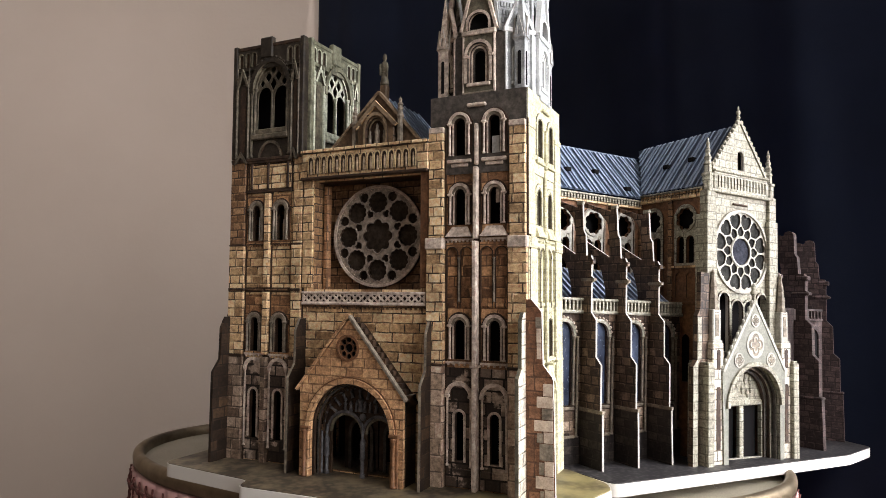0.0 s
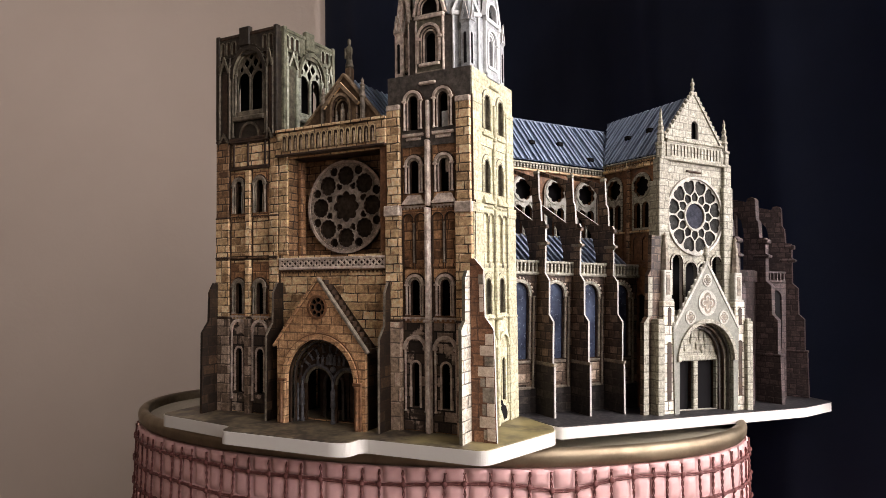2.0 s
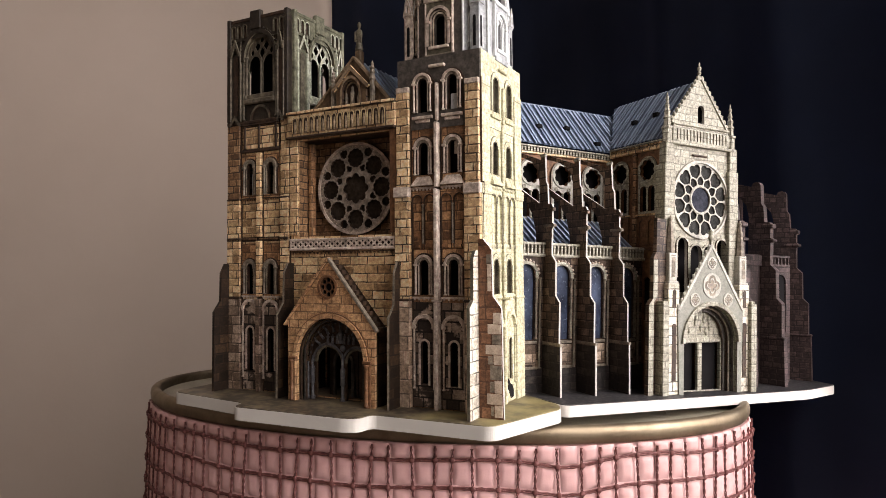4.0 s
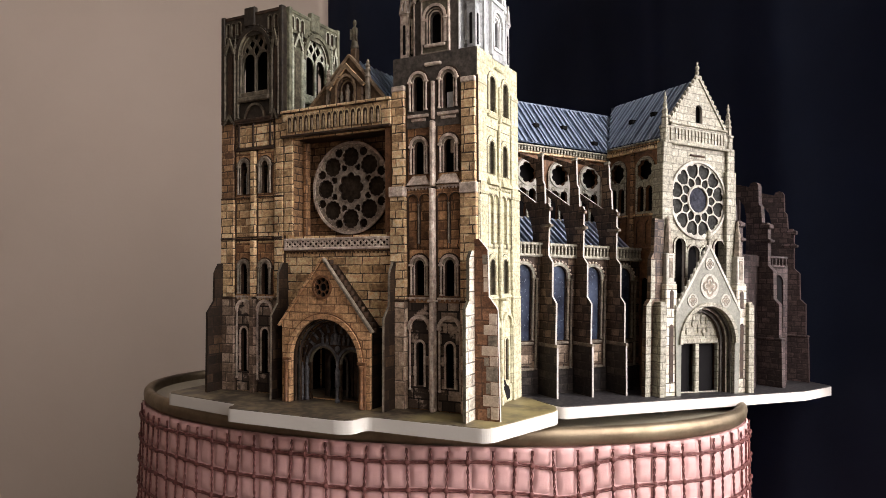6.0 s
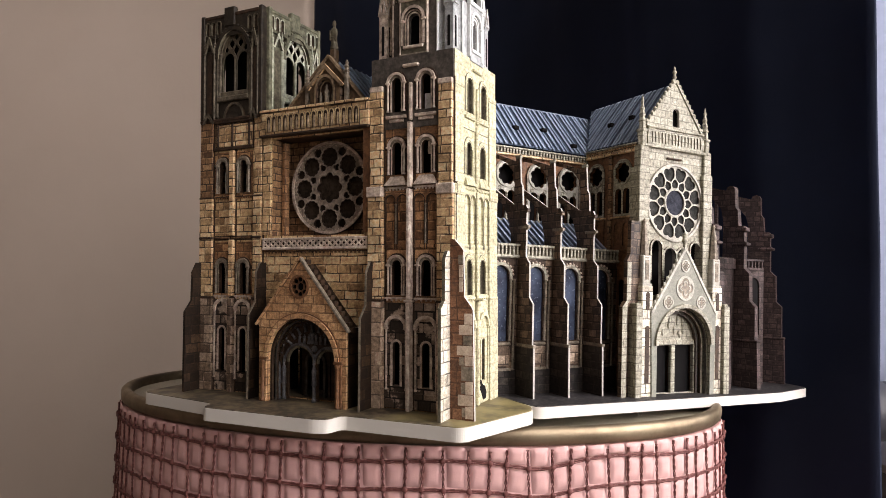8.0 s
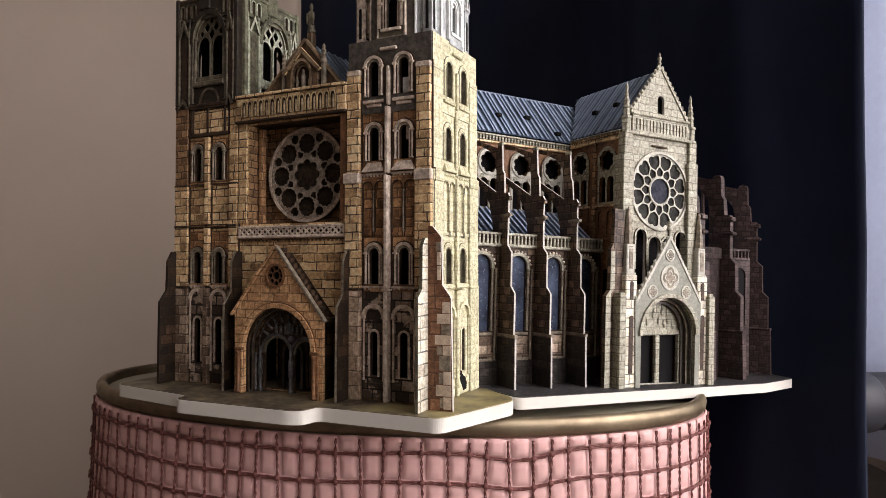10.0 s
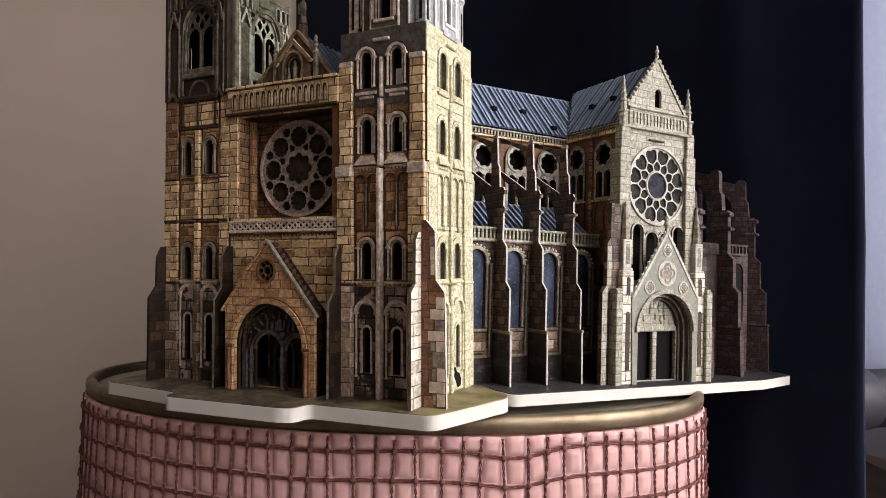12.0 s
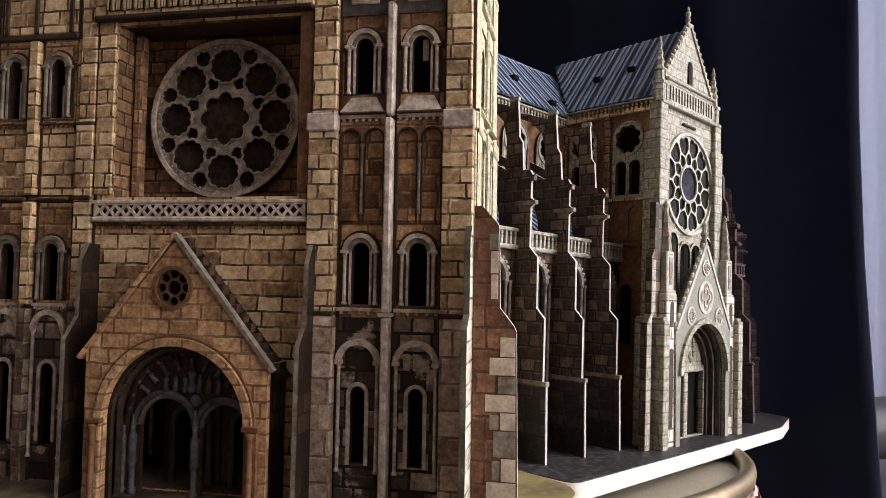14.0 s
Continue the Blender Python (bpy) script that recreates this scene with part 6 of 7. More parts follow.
            colonnette(aw, x + s * 10.6, ya - 0.8, 14, 71, 0.7, MOULD)
        slab(aw, "sill", x - 8.6, x + 8.6, ya - 1.8, ya, 29.4, 31.2, MOULD, ID, 0.4)
        slab(aw, "panel", x - 8.4, x + 8.4, ya - 1.0, ya, 16.5, 28.6, LOWST, ID, 0.3)
        slab(aw, "panel_rail", x - 9.4, x + 9.4, ya - 1.6, ya, 13.6, 15.2, MOULD, ID, 0.3)
    # aisle parapet
    x0, x1 = -160, xe - 1
    p = slab(parent, "parapet", x0, x1, ya - 2.6, ya + 1, 84, 86, CREAM, ID, 0.3, "pale pierced stone parapet")
    slab(p, "parapet_rail", x0, x1, ya - 2.6, ya - 0.4, 91.4, 93.0, CREAM, ID, 0.3)
    # shade behind the balusters, painted as a dark strip
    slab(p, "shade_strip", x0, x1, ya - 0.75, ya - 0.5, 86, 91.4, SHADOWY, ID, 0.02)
    k = 42
    for i in range(k):
        x = x0 + (x1 - x0) * (i + 0.5) / k
        slab(p, "baluster", x - 0.65, x + 0.65, ya - 2.2, ya - 0.8, 86, 91.4, CREAM, ID, 0.15)
    # aisle roof with seams
    bm = bmesh.new()
    v = [bm.verts.new(q) for q in ((x0, ya - 0.2, 86.2), (x1, ya - 0.2, 86.2), (x1, y0, 112), (x0, y0, 112))]
    bmesh.ops.solidify(bm, geom=[bm.faces.new(v)], thickness=1.0)
    ar = part("aisle_roof", bm, LEAD, parent)
    for i in range(42):
        x = x0 + 2 + i * 4.6
        if x > x1:
            break
        bm = bmesh.new()
        box(bm, -0.75, 0.75, 0, 42.5, -0.1, 0.8, Matrix.Translation((x, ya, 87.2)) @ Matrix.Rotation(math.atan2(25.8, y0 - ya), 4, "X"))
        part("roof_seam", bm, SEAM, ar)
    # flying buttresses
    prof = FLYER
    for x in (-149.5, -122.7, -95.8, -68.6):
        pr = prof if x > -140 else [(max(y, 16), z) for y, z in prof]
        b = board("flying_buttress", [(-y, z) for y, z in pr], [], 1.2, DARKST, parent, facing_left(x), FOAM, "stepped card buttress with white cut edges")
        for p in b.data.polygons:
            if p.center.z > 0.139 and p.center.y > 0.0262:
                p.material_index = 0
        if x < -140:
            continue
        for z0, z1, o, d in ((112.6, 115.0, 10.0, 7), (102.6, 104.4, 9.0, 11), (29.2, 31.0, 0.6, 19)):
            slab(b, "offset_band", x - 0.5, x + 1.7, o, o + d, z0, z1, MOULD if z0 < 105 else DARKST, ID, 0.2)
        board("foot_print", [(-19.8, -2), (-0.6, -2), (-1.5, 28.8), (-19.8, 28.8)], [], 0.3, FOOT, b, facing_left(x - 0.3), FOOT)
        bm = bmesh.new()
        box(bm, x - 0.4, x + 1.6, 19.8, 25.2, 147.8, 150.0, ID, 0.4)
        part("pier_cap", bm, CREAM, b)
    board("nave_end", rect(-NY - 70, -ya - 2, 0, 84), [], 1.6, BROWN, parent, facing_left(-160.5))
    board("far_aisle_wall", rect(-160, 60, 0, 84), [], 2.0, BROWN, parent, shift(0, NY + 70))
    board("nave_end", [(-NY - HALF, 84), (-NY + HALF, 84), (-NY + HALF, 160), (-NY, 195), (-NY - HALF, 160)], [], 1.6, BROWN, parent, facing_left(-163.2))


nave_block(NAVE)


def transept(parent):
    x0, x1 = XC - ARM, XC + ARM
    # main face
    rz = 123.6
    lanc = [(XC - 16.0, 9.5, 97.8), (XC - 3.5, 11.0, 93.3), (XC + 8.5, 11.0, 93.3), (XC + 21.0, 9.5, 97.8)]
    face = board("transept_face", rect(x0, x1, 0, 161), [circle(XC + 1, rz, 25.2, 44)] + [arch(c, 60, w, t, 10, 0.25) for c, w, t in lanc] + [arch(XC + 1, 0.5, 46, 50)], 2.2, CREAM, parent)
    board("dark_lining", rect(x0 + 3, x1 - 3, 55, 152), [], 0.4, DARK, face, shift(0, 8), DARK)
    # the wheel
    cx = XC + 1
    wh = [circle(cx, rz, 8.6, 26)]

    def petal(a):
        """Rounded opening of the outer ring."""
        half = [(14.7, 0), (15.6, 6.0), (17.5, 12.4), (18.6, 13.5), (22.2, 13.4), (23.8, 11.0), (24.5, 7.0), (24.3, 3.6), (23.5, 0)]
        q = half + [(r, -d) for r, d in half[-2:0:-1]]
        return [(cx + r * math.cos(a + radians(d)), rz + r * math.sin(a + radians(d))) for r, d in q]

    for i in range(12):
        a = 2 * math.pi * i / 12
        inner = [(10.3, 9.5), (11.4, 12.9), (13.4, 12.6), (14.6, 9.0), (16.2, 2.6), (16.2, -2.6), (14.6, -9.0), (13.4, -12.6), (11.4, -12.9), (10.3, -9.5)]
        wh.append([(cx + q * math.cos(a + radians(d)), rz + q * math.sin(a + radians(d))) for q, d in inner])
        wh.append(petal(a + math.pi / 12))
    board("rose_window", circle(cx, rz, 26, 56), wh, 0.6, TRACERY, face, shift(0, 0.1), MOULD, "wheel window of pale pierced stone")
    board("rim_ring", circle(cx, rz, 26.8, 56), [circle(cx, rz, 25.2, 56)], 1.2, TRACERY, face, shift(0, -1.1), TRACERY)
    board("ink_line", circle(cx, rz, 27.3, 56), [circle(cx, rz, 26.7, 56)], 0.3, MOULD, face, shift(0, -0.3), MOULD)
    board("hub_ring", circle(cx, rz, 9.9, 32), [circle(cx, rz, 8.7, 32)], 0.5, TRACERY, face, shift(0, -0.45), TRACERY)
    for i in range(16):
        a = math.pi * i / 8
        bm = bmesh.new()
        bmesh.ops.create_icosphere(bm, subdivisions=1, radius=0.8, matrix=Matrix.Translation((cx + 9.2 * math.cos(a), 0.0, rz + 9.2 * math.sin(a))))
        part("hub_cusp", bm, TRACERY, face)
    board("hub_pane", circle(cx, rz, 9.0, 32), [], 0.3, PANE, face, shift(0, 0.85), PANE)
    board("hub_glass", circle(cx, rz, 25.0, 40), [], 0.4, HUB, face, shift(0, 1.2), HUB)
    for c, w, t in lanc:
        board("lancet_arch", band(c, t - w / 2 * 1.2, w / 2 + 1.3, w / 2 - 0.1, 12, 1.0, 22), [], 1.0, CREAM, face, shift(0, -1.0), SHADOWY)
    # corner piers, strings, gallery
    for xa, xb in ((x0 - 4, x0 + 5.5), (x1 - 5.5, x1 + 3.5)):
        slab(face, "pier", xa, xb, -3.2, 6, 0, 145, CREAM, ID, 0.4)
        slab(face, "pier", xa + 1.4, xb - 0.6, -2.4, 4, 145, 160, CREAM, ID, 0.4)
        mid = (xa + xb) / 2 + 0.6
        bm = bmesh.new()
        lathe(bm, [(3.2, 160), (3.2, 169), (3.9, 169.6), (3.9, 171), (2.4, 171.4), (2.2, 176), (2.8, 177), (1.8, 179), (2.3, 181), (1.3, 183.5), (1.7, 185), (0.8, 188), (1.1, 190), (0.2, 194)], 6, shift(mid, 1))
        part("pinnacle", bm, CREAM, face)
    board("gallery", rect(x0 + 5, x1 - 5, 161.2, 172.6), [arch(x0 + 8.2 + 3.1 * i, 163, 1.7, 170.4, 6) for i in range(17)], 0.6, CREAM, face, shift(0, -1.2), MOULD)
    slab(face, "gallery_back", x0 + 5, x1 - 5, -0.55, 1.8, 161.2, 172, CREAM, ID, 0.1)
    slab(face, "cornice", x0 - 2, x1 + 2, -3.0, 2, 159.2, 161.2, CREAM, ID, 0.4)
    slab(face, "cornice", x0 + 4, x1 - 4, -2.6, 2, 172.6, 174.0, CREAM, ID, 0.4)
    slab(face, "slot", XC - 8, XC + 6, -1.6, 0, 152.9, 154.3, SHADOWY, ID, 0.5, "card tab pushed through its slot")
    g = board("gable", [(x0 + 5, 174), (x1 - 5, 174), (XC, 208)], [arch(XC + 1, 176.5, 6.2, 189, 10, 0.2)], 2.0, CREAM, parent, shift(0, 0.2))
    board("dark_lining", rect(XC - 4.5, XC + 6, 175, 191), [], 0.3, DARK, g, shift(0, 4), DARK)
    for s, xe in ((1, x0 + 4.5), (-1, x1 - 4.5)):
        for i in range(11):
            t = (i + 0.5) / 11
            bm = bmesh.new()
            bmesh.ops.create_icosphere(bm, subdivisions=1, radius=1.5, matrix=Matrix.Translation((xe + (XC - xe) * t - s * 0.7, 0.4, 175.6 + 34 * t)) @ Matrix.Diagonal((1, 0.9, 1.25, 1)))
            part("crocket", bm, CREAM, g)
        bm = bmesh.new()
        dx, dz = XC - xe, 34.5
        box(bm, 0, math.hypot(dx, dz), -0.8, 2.6, -0.8, 0.8, Matrix.Translation((xe, 0.2, 174.2)) @ Matrix.Rotation(-math.atan2(dz, dx), 4, "Y"))
        part("coping", bm, CREAM, g)
    bm = bmesh.new()
    lathe(bm, [(1.3, 206), (0.8, 210), (1.5, 211.5), (0.7, 213), (1.5, 214.6), (1.3, 215.6), (0.6, 216.6), (0.7, 218), (0, 219.5)], 8, shift(XC, 1.2))
    part("finial", bm, CREAM, g, "", True)
    # west and east walls of the arm
    for m, west in ((facing_left(x0), True), (facing_right(x1), False)):
        s = -1 if west else 1
        ys = [16.5, 43.5]
        hs = []
        for y in ys:
            c = s * y
            hs += [foil(c, 143.4, 7.4, 8, 0.16), arch(c - 3.9, 115, 6.0, 132.5), arch(c + 3.9, 115, 6.0, 132.5)]
        lo, hi = (-54, -2.4) if west else (2.4, 54)
        lw = [arch(s * 17, 40, 7.5, 70)]
        w = board("transept_side", rect(lo, hi, 0, 158), hs + lw, 2.0, RUST, parent, m, RUST)
        board("dark_lining", rect(lo + 1, hi - 1, 30, 152), [], 0.3, DARK, w, m @ shift(0, 6), DARK)
        for y in ys:
            c = s * y
            board("window_tracery", arch(c, 113.5, 17.6, 153, 14, 0.1), [foil(c, 143.4, 7.4, 8, 0.16), arch(c - 3.9, 115, 6.0, 132.5), arch(c + 3.9, 115, 6.0, 132.5)], 0.7, CREAM, w, m @ shift(0, -0.8), SHADOWY)
            board("foil_ring", circle(c, 143.4, 8.7, 28), [foil(c, 143.4, 7.5, 8, 0.16)], 0.8, CREAM, w, m @ shift(0, -1.6), CREAM)
            board("blind_arcade", rect(c - 9, c + 9, 92, 112), [arch(c - 4.3, 93, 6.6, 109), arch(c + 4.3, 93, 6.6, 109)], 0.8, RUST, w, m @ shift(0, -0.9), SHADOWY)
            slab(w, "string_course", c - 10.5, c + 10.5, -2.0, 0, 111.6, 113.2, TAN, m, 0.3)
            slab(w, "string_course", c - 10.5, c + 10.5, -2.0, 0, 88.6, 90.4, RUST, m, 0.3)
            slab(w, "pilaster", c + s * 12.0 - 1.6, c + s * 12.0 + 1.6, -1.8, 0, 90, 157, BROWN, m, 0.4)
        slab(w, "eaves_cornice", lo, hi, -2.4, 0, 156.4, 158.2, TAN, m, 0.3)
        slab(w, "gutter_rail", lo, hi, -3.0, 0, 161.2, 162.4, CREAM, m, 0.3)
        # painted shade under the gutter
        slab(w, "shade_strip", lo, hi, -0.4, 0.6, 158.0, 161.4, SHADOWY, m, 0.05)
        for i in range(20):
            c = lo + (hi - lo) * (i + 0.5) / 20
            slab(w, "cornice_block", c - 0.7, c + 0.7, -2.2, 0, 158.2, 161.2, TAN, m, 0.1)
    # roof of the arm
    for s in (-1, 1):
        bm = bmesh.new()
        v = [bm.verts.new(p) for p in ((XC, 1.8, RIDGE + 6), (XC, NY, RIDGE + 4.5), (XC + s * (ARM + 1.5), NY - HALF - 2.5, EAVE), (XC + s * (ARM + 1.5), 1.8, EAVE))]
        bmesh.ops.solidify(bm, geom=[bm.faces.new(v)], thickness=1.2)
        roof = part("roof_side", bm, LEAD, parent)
        y, i = 4.0, 0
        while y < NY - 3:
            t = 1.0 if y < NY - HALF - 2.5 else (NY - y) / (HALF + 2.5)
            top = RIDGE + 6 - 1.5 * y / NY
            dx, dz = s * (ARM + 1.5) * t, (EAVE - top) * t
            wd = 0.5 if i % 3 == 1 else 0.9
            bm = bmesh.new()
            box(bm, 0, math.hypot(dx, dz), -wd, wd, -0.2, 0.9, Matrix.Translation((XC, y, top + 0.2)) @ Matrix.Rotation(-math.atan2(dz, dx), 4, "Y"))
            part("roof_seam", bm, SEAM, roof)
            y += 3.9 + 1.1 * math.sin(i * 2.3)
            i += 1
        if s < 0:
            for y, t in ((24, 0.5), (44, 0.55)):
                bm = bmesh.new()
                box(bm, -2.4, 1.2, -2.2, 2.2, -0.4, 2.6, Matrix.Translation((XC + s * (ARM + 1.5) * t, y, RIDGE + 4 + (EAVE - RIDGE - 4) * t)), 0.4)
                part("roof_hatch", bm, DARK, roof, "small dark roof dormer")
    # the porch
    px, yf = XC + 1.6, -9.6
    outline = [(px - 29, 0), (px - 25, 0)] + [(px - 25 * math.cos(math.pi * i / 24), 27 + 25 * math.sin(math.pi * i / 24)) for i in range(25)] + [(px + 25, 0), (px + 29, 0), (px + 30.5, 49), (px, 93), (px - 30.5, 49)]
    front = board("porch_front", outline, [], 2.0, GABLE, parent, shift(0, yf), CREAM)
    for h, rr in zip(((px, 65), (px - 15.5, 55.5), (px + 15.5, 55.5), (px, 80)), (8.4, 4.6, 4.6, 4.2)):
        board("foil_ring", circle(*h, rr, 28), [foil(*h, rr * 0.84, 4, 0.3, math.pi / 4)], 0.5, TRACERY, front, shift(0, yf - 0.5), TRACERY)
        board("foil_cross", foil(*h, rr * 0.62, 4, 0.5, math.pi / 4), [foil(*h, rr * 0.50, 4, 0.5, math.pi / 4)], 0.4, TRACERY, front, shift(0, yf - 0.6), TRACERY)
        board("foil_shade", circle(*h, rr * 0.85, 20), [], 0.2, MOULD, front, shift(0, yf - 0.25), MOULD)
    board("arch_mould", band(px, 27, 27.4, 24.8, 28), [], 1.4, CREAM, front, shift(0, yf - 1.4), CREAM)
    for s in (-1, 1):
        for i in range(11):
            t = (i + 0.4) / 11
            bm = bmesh.new()
            box(bm, -1.0, 1.0, yf + 0.1, yf + 1.7, -1.2, 1.5, Matrix.Translation((px + s * 30.5 * (1 - t), 0, 49.5 + 44 * t)), 0.4)
            part("crocket", bm, TRACERY, front)
        bm = bmesh.new()
        box(bm, 0, math.hypot(30.5, 44), -0.5, 1.8, -1.6, 0.2, Matrix.Translation((px + s * 30.5, yf, 49.2)) @ Matrix.Rotation(-math.atan2(44, -s * 30.5), 4, "Y") @ Matrix.Diagonal((1, 1, -s, 1)))
        part("coping", bm, TRACERY, front)
    bm = bmesh.new()
    lathe(bm, [(1.6, 92), (1.0, 95), (2.2, 97), (1.2, 99), (1.8, 101), (0, 103.5)], 8, shift(px, yf + 1))
    part("finial", bm, CREAM, front, "", True)
    board("porch_side", rect(0.4, -yf - 2.0, 0, 49), [arch(3.6, 4, 3.5, 44)], 1.8, DARKST, parent, facing_left(px - 29), FOAM)
    board("porch_side", rect(yf + 2.0, -0.4, 0, 49), [arch(-3.6, 4, 3.5, 44)], 1.8, DARKST, parent, facing_right(px + 29), FOAM)
    for s in (-1, 1):
        bm = bmesh.new()
        v = [bm.verts.new(p) for p in ((px + s * 27, yf + 2.2, 40), (px, yf + 2.2, 80), (px, -0.2, 80), (px + s * 27, -0.2, 40))]
        bmesh.ops.solidify(bm, geom=[bm.faces.new(v)], thickness=1.0)
        part("porch_roof", bm, CREAM, parent)
    for i, (rr, y) in enumerate(((24.4, -6.8), (22.4, -4.0), (20.4, -1.4))):
        board("arch_order", [(px + rr + 1.6, 0)] + [(px + (rr + 1.6) * math.cos(math.pi * k / 24), 27 + (rr + 1.6) * math.sin(math.pi * k / 24)) for k in range(25)] + [(px - rr - 1.6, 0), (px - rr, 0)] + [(px - rr * math.cos(math.pi * k / 24), 27 + rr * math.sin(math.pi * k / 24)) for k in range(25)] + [(px + rr, 0)], [], 2.2, (CREAM, MOULD, GREY)[i], parent, shift(0, y), (GREY, SHADOWY, SHADOWY)[i])
    tym = board("tympanum", [(px - 21, 29)] + [(px - 21 * math.cos(math.pi * k / 20), 27 + 21 * math.sin(math.pi * k / 20)) for k in range(1, 20)] + [(px + 21, 29)], [], 1.4, CREAM, parent, shift(0, 1.4), CREAM, "carved pale tympanum over the doors")
    random.seed(8)
    for i in range(12):
        bm = bmesh.new()
        a = math.pi * (0.12 + 0.76 * random.random())
        rr = random.uniform(5, 16)
        bmesh.ops.create_icosphere(bm, subdivisions=2, radius=1.0, matrix=Matrix.Translation((px + rr * math.cos(a), 1.2, 30 + rr * math.sin(a))) @ Matrix.Diagonal((random.uniform(0.9, 1.5), 0.8, random.uniform(1.6, 3.0), 1)))
        part("relief_figure", bm, CREAM, tym, "", True)
    slab(tym, "lintel", px - 21, px + 21, 0.2, 3.0, 26, 29.4, CREAM, ID, 0.4)
    slab(tym, "trumeau", px - 2.0, px + 2.0, -0.2, 2.6, 0, 26, CREAM, ID, 0.5)
    for s in (-1, 1):
        slab(tym, "door_leaf", px + s * 11 - 8.8, px + s * 11 + 8.8, 4.4, 5.6, 0, 26, DARK, ID, 0.2, "dark closed door leaf")
        slab(tym, "door_jamb", px + s * 20.8 - 1.2, px + s * 20.8 + 1.2, -0.2, 3.0, 0, 27, CREAM, ID, 0.4)
    # piers beside the porch with pinnacles
    for s in (-1, 1):
        x = px + s * 33.0
        bm = bmesh.new()
        box(bm, x - 4.9, x + 4.9, yf + 1.0, yf + 9.0, 0, 66, ID, 0.5)
        pier = part("porch_pier", bm, STRIP, parent)
        bm = bmesh.new()
        box(bm, x - 3.6, x + 3.6, yf + 2.0, yf + 8.0, 66, 86, ID, 0.5)
        box(bm, x - 4.4, x + 4.4, yf + 1.4, yf + 8.6, 65, 67.5, ID, 0.4)
        part("pier_stage", bm, TRACERY, pier)
        board("stage_panel", rect(x - 1.6, x + 1.6, 70, 83), [], 0.2, MOULD, pier, shift(0, yf + 1.75), MOULD)
        bm = bmesh.new()
        lathe(bm, [(3.6, 84), (3.2, 86), (2.6, 92), (2.9, 93), (1.9, 99), (2.2, 100), (0.9, 107), (1.3, 108.5), (0, 111)], 6, shift(x, yf + 5))
        part("pinnacle", bm, MOULD, pier)
        board("slit", arch(x, 50, 3.0, 62), [], 0.3, SHADOWY, pier, shift(0, yf + 0.7), SHADOWY)
        board("slit", arch(x, 6, 3.4, 40), [], 0.3, SHADOWY, pier, shift(0, yf + 0.7), SHADOWY)
        # outer stepped buttresses of the arm
        bm = bmesh.new()
        a, b = (-51.5, -46.0) if s < 0 else (30.5, 36.0)
        box(bm, a, b, -11.4, 4, 0, 53, ID, 0.3)
        box(bm, a + 0.8, b - 0.8, -10.6, 4, 53, 54.6, ID, 0.3)
        part("buttress", bm, CREAM, parent)
        if s < 0:
            strip = board("buttress", [(-59.6, 0), (-55.2, 0), (-55.2, 54.5), (-52.4, 57), (-52.4, 82), (-50.4, 85), (-50.4, 108), (-53.0, 108), (-53.4, 86), (-56.0, 82), (-56.2, 56), (-59.6, 52)], [], 3.0, DARKST, parent, shift(0, -6.8), DARKST)
            board("quoin_strip", [(-59.5, 0.2), (-55.4, 0.2), (-55.4, 54), (-52.6, 57), (-52.6, 81), (-55.9, 81), (-56.1, 56), (-59.5, 51.8)], [], 0.3, CREAM, strip, shift(0, -7.15), CREAM)
            board("buttress_web", [(-55.2, 0), (-43, 0), (-43, 108), (-50.4, 108), (-52.4, 82), (-55.2, 55)], [], 1.4, DARKST, parent, shift(0, -4.6), DARKST)


def raised(parent, build, over, by):
    """Builds under parent and lifts what stands higher than over (mm), so that walls grow with it."""
    had = set(parent.children_recursive)
    build(parent)
    seen = set()
    for ob in parent.children_recursive:
        if ob in had or ob.type != "MESH" or ob.data.name in seen:
            continue
        seen.add(ob.data.name)
        for v in ob.data.vertices:
            if v.co.z > over * MM:
                v.co.z += by * MM


raised(NAVE, transept, 12.0, 3.2)


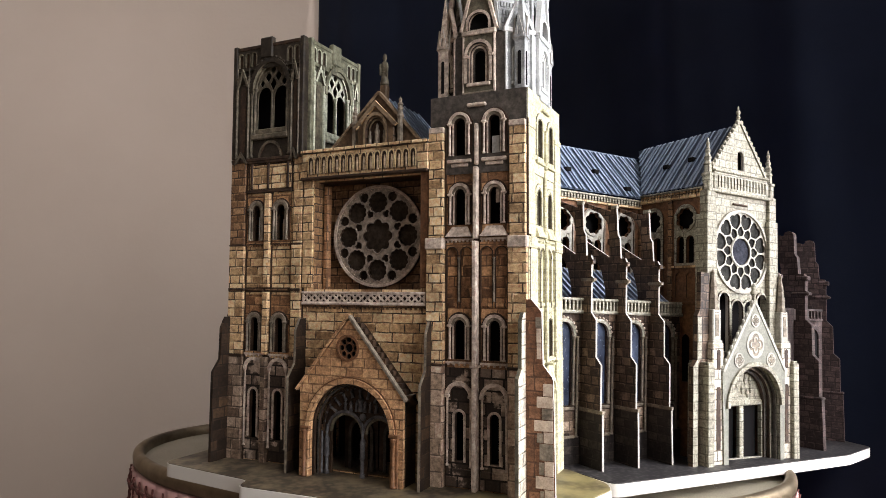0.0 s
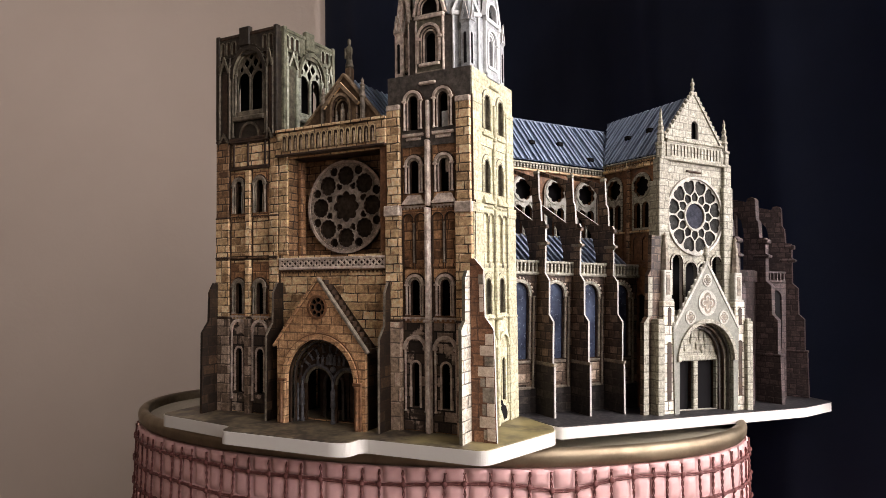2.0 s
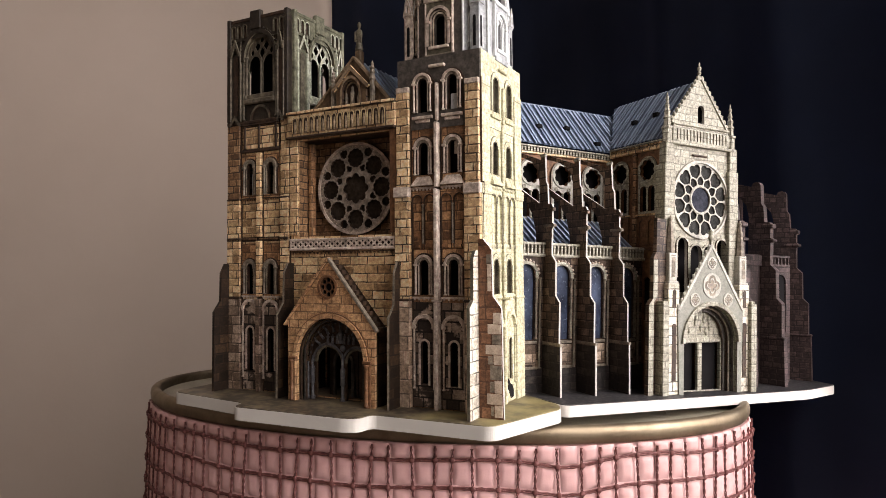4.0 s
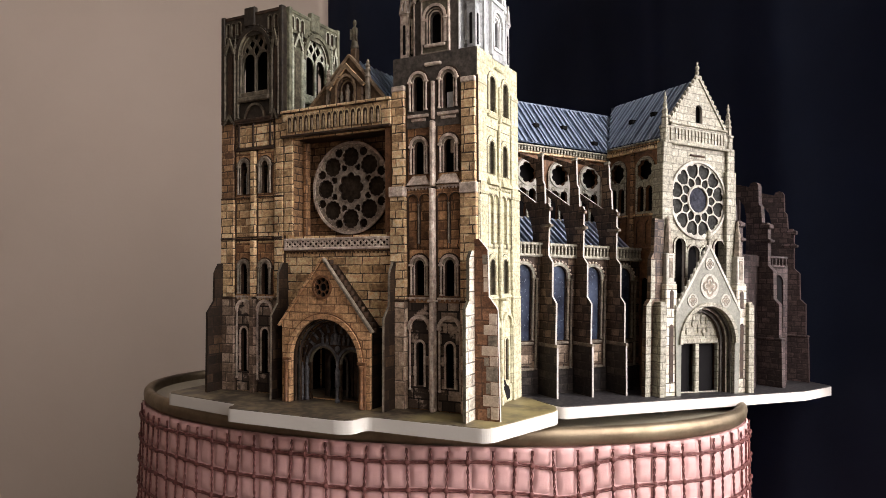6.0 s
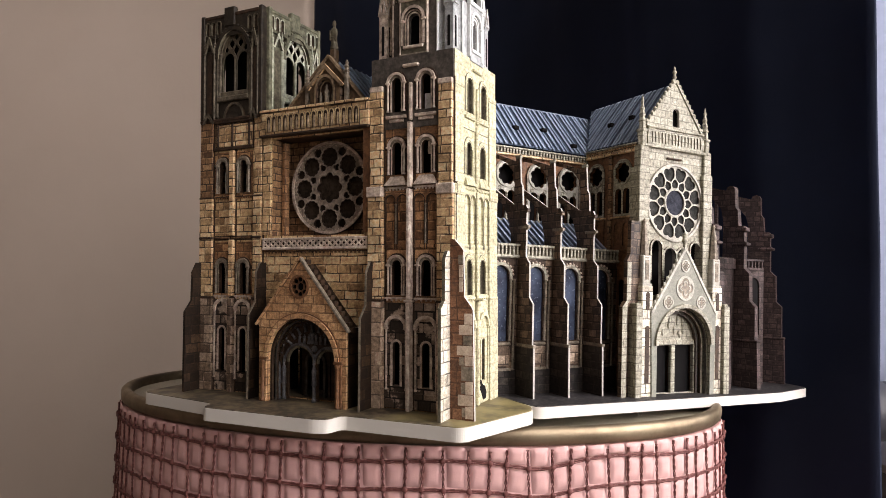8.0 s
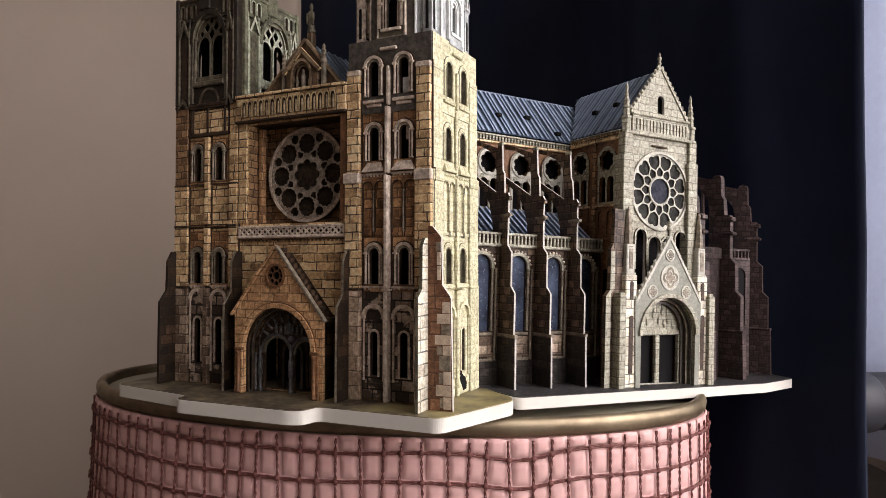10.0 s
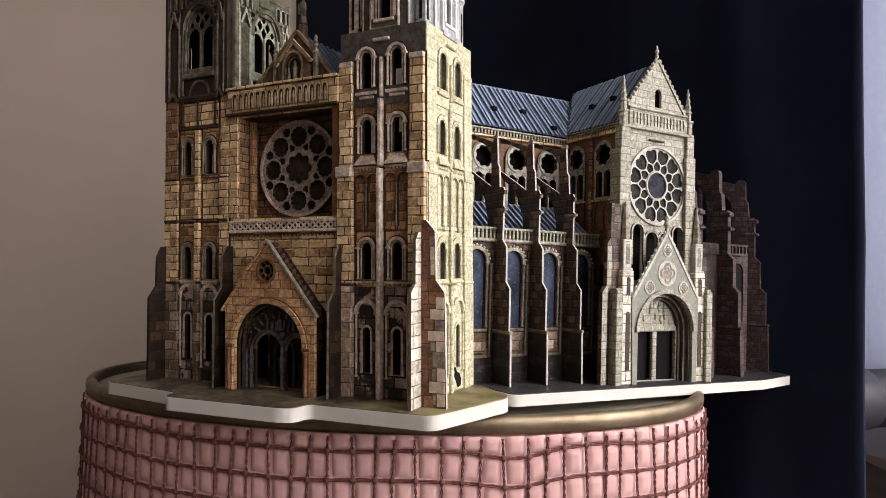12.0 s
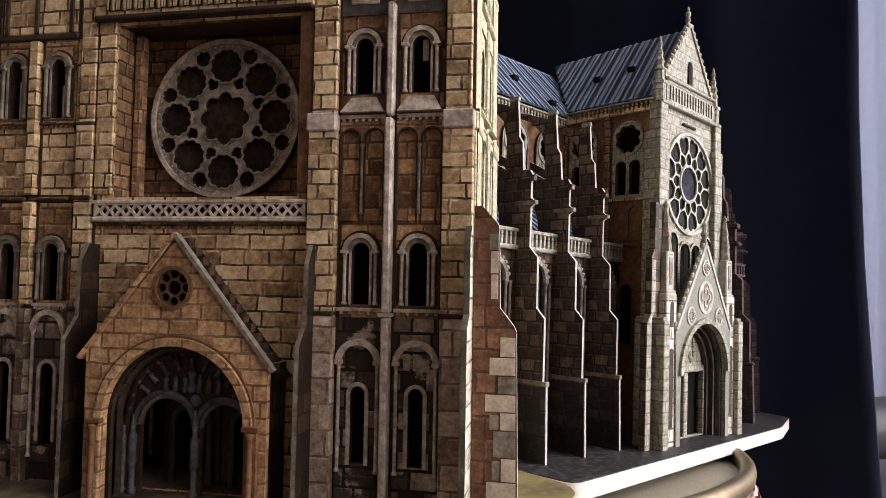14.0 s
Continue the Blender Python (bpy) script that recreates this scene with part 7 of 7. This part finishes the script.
def choir(parent):
    """East end beyond the transept: curved aisle, clerestory and radial flying buttresses."""
    cx = 44.0

    def ring(name, r, z0, z1, mat, n=18):
        bm = bmesh.new()
        pts = [Vector((XC + ARM, NY - r, 0))] + [Vector((cx + r * math.sin(math.pi * i / n), NY - r * math.cos(math.pi * i / n), 0)) for i in range(n + 1)] + [Vector((XC + ARM, NY + r, 0))]
        low = [bm.verts.new((p.x, p.y, z0)) for p in pts]
        up = [bm.verts.new((p.x, p.y, z1)) for p in pts]
        for i in range(len(pts) - 1):
            bm.faces.new((low[i], low[i + 1], up[i + 1], up[i]))
        bmesh.ops.solidify(bm, geom=bm.faces[:], thickness=2.0)
        return part(name, bm, mat, parent)

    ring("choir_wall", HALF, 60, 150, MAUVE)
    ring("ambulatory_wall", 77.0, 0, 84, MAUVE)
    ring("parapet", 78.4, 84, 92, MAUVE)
    bm = bmesh.new()
    n = 18
    lo = [bm.verts.new((XC + ARM, NY - 77, 86))] + [bm.verts.new((cx + 77 * math.sin(math.pi * i / n), NY - 77 * math.cos(math.pi * i / n), 86)) for i in range(n + 1)] + [bm.verts.new((XC + ARM, NY + 77, 86))]
    hi = [bm.verts.new((XC + ARM, NY - 31, 110))] + [bm.verts.new((cx + 31 * math.sin(math.pi * i / n), NY - 31 * math.cos(math.pi * i / n), 110)) for i in range(n + 1)] + [bm.verts.new((XC + ARM, NY + 31, 110))]
    for i in range(len(lo) - 1):
        bm.faces.new((lo[i], lo[i + 1], hi[i + 1], hi[i]))
    part("ambulatory_roof", bm, LEAD, parent)
    bm = bmesh.new()
    e = [bm.verts.new((XC + 30, NY - 33, 150))] + [bm.verts.new((cx + 33 * math.sin(math.pi * i / n), NY - 33 * math.cos(math.pi * i / n), 150)) for i in range(n + 1)] + [bm.verts.new((XC + 30, NY + 33, 150))]
    r0, r1 = bm.verts.new((XC, NY, 166)), bm.verts.new((cx - 20, NY, 166))
    for i in range(len(e) - 1):
        if i == 0:
            bm.faces.new((e[0], e[1], r1, r0))
        elif i == len(e) - 2:
            bm.faces.new((e[i], e[i + 1], r0, r1))
        else:
            bm.faces.new((e[i], e[i + 1], r1))
    part("choir_roof", bm, SHADOWY, parent)
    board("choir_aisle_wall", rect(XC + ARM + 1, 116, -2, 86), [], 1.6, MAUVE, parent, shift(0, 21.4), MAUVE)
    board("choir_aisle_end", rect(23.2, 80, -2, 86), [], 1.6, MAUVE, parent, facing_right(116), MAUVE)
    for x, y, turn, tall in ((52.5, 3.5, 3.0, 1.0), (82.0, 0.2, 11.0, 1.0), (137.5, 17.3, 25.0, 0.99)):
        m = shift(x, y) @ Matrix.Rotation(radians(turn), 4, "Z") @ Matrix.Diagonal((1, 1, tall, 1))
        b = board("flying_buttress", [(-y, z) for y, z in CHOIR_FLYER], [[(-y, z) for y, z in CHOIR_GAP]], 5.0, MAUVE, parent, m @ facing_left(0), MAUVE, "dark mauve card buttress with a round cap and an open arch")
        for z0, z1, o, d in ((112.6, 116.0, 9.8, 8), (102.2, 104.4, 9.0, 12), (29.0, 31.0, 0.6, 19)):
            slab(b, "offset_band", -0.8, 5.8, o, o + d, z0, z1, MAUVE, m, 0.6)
    # windows between the buttresses
    for x in (37.0, 66.0, 101.0):
        w = board("choir_window", arch(x, 32, 13, 78), [], 0.5, DARK, parent, shift(0, 19.9), DARK)
        board("arch_mould", band(x, 71.5, 8.6, 6.6, 12, 1.0, 38), [], 1.2, CREAM if x < 60 else MAUVE, w, shift(0, 18.9), MAUVE)
        g = board("clerestory_window", arch(x - 6, 114, 9, 150), [], 0.5, DARK, parent, shift(0, NY - HALF - 2.6), DARK) if x < 90 else None
        for i in range(5):
            slab(w, "baluster", x - 8 + 4 * i, x - 6.6 + 4 * i, 18.0, 19.0, 85.5, 91, MAUVE, ID, 0.2)
        slab(w, "parapet_rail", x - 10, x + 10, 17.6, 19.4, 91, 92.6, CREAM if x < 60 else MAUVE, ID, 0.2)
        slab(w, "parapet_rail", x - 10, x + 10, 17.6, 19.4, 84, 85.5, CREAM if x < 60 else MAUVE, ID, 0.2)


choir(NAVE)


def torn_tab(parent, x, y, z):
    """A scrap of cut foam hanging from the underside of the plate, curled."""
    bm = bmesh.new()
    rows = []
    for i in range(7):
        t = i / 6
        rows.append([bm.verts.new((x + 3.6 * t + w * 0.3, y + w, z - 2.4 * math.sin(t * 2.2))) for w in (-0.45, 0.45 - 0.3 * t)])
    for p, q in zip(rows, rows[1:]):
        bm.faces.new((p[0], p[1], q[1], q[0]))
    bmesh.ops.solidify(bm, geom=bm.faces[:], thickness=0.3)
    part("torn_tab", bm, PLATE, parent, "curled scrap of white foam under the plate", True)


torn_tab(NAVE, -54.7, -16.9, -7.6)


def settle(parent):
    """The thin base sags towards the choir; whatever stands on it follows with its feet."""
    for ob in parent.children_recursive:
        if ob.type == "MESH":
            for v in ob.data.vertices:
                if v.co.z < 0.001:
                    v.co.z -= 0.0007 + 0.021 * (v.co.x + 0.141)


settle(NAVE)
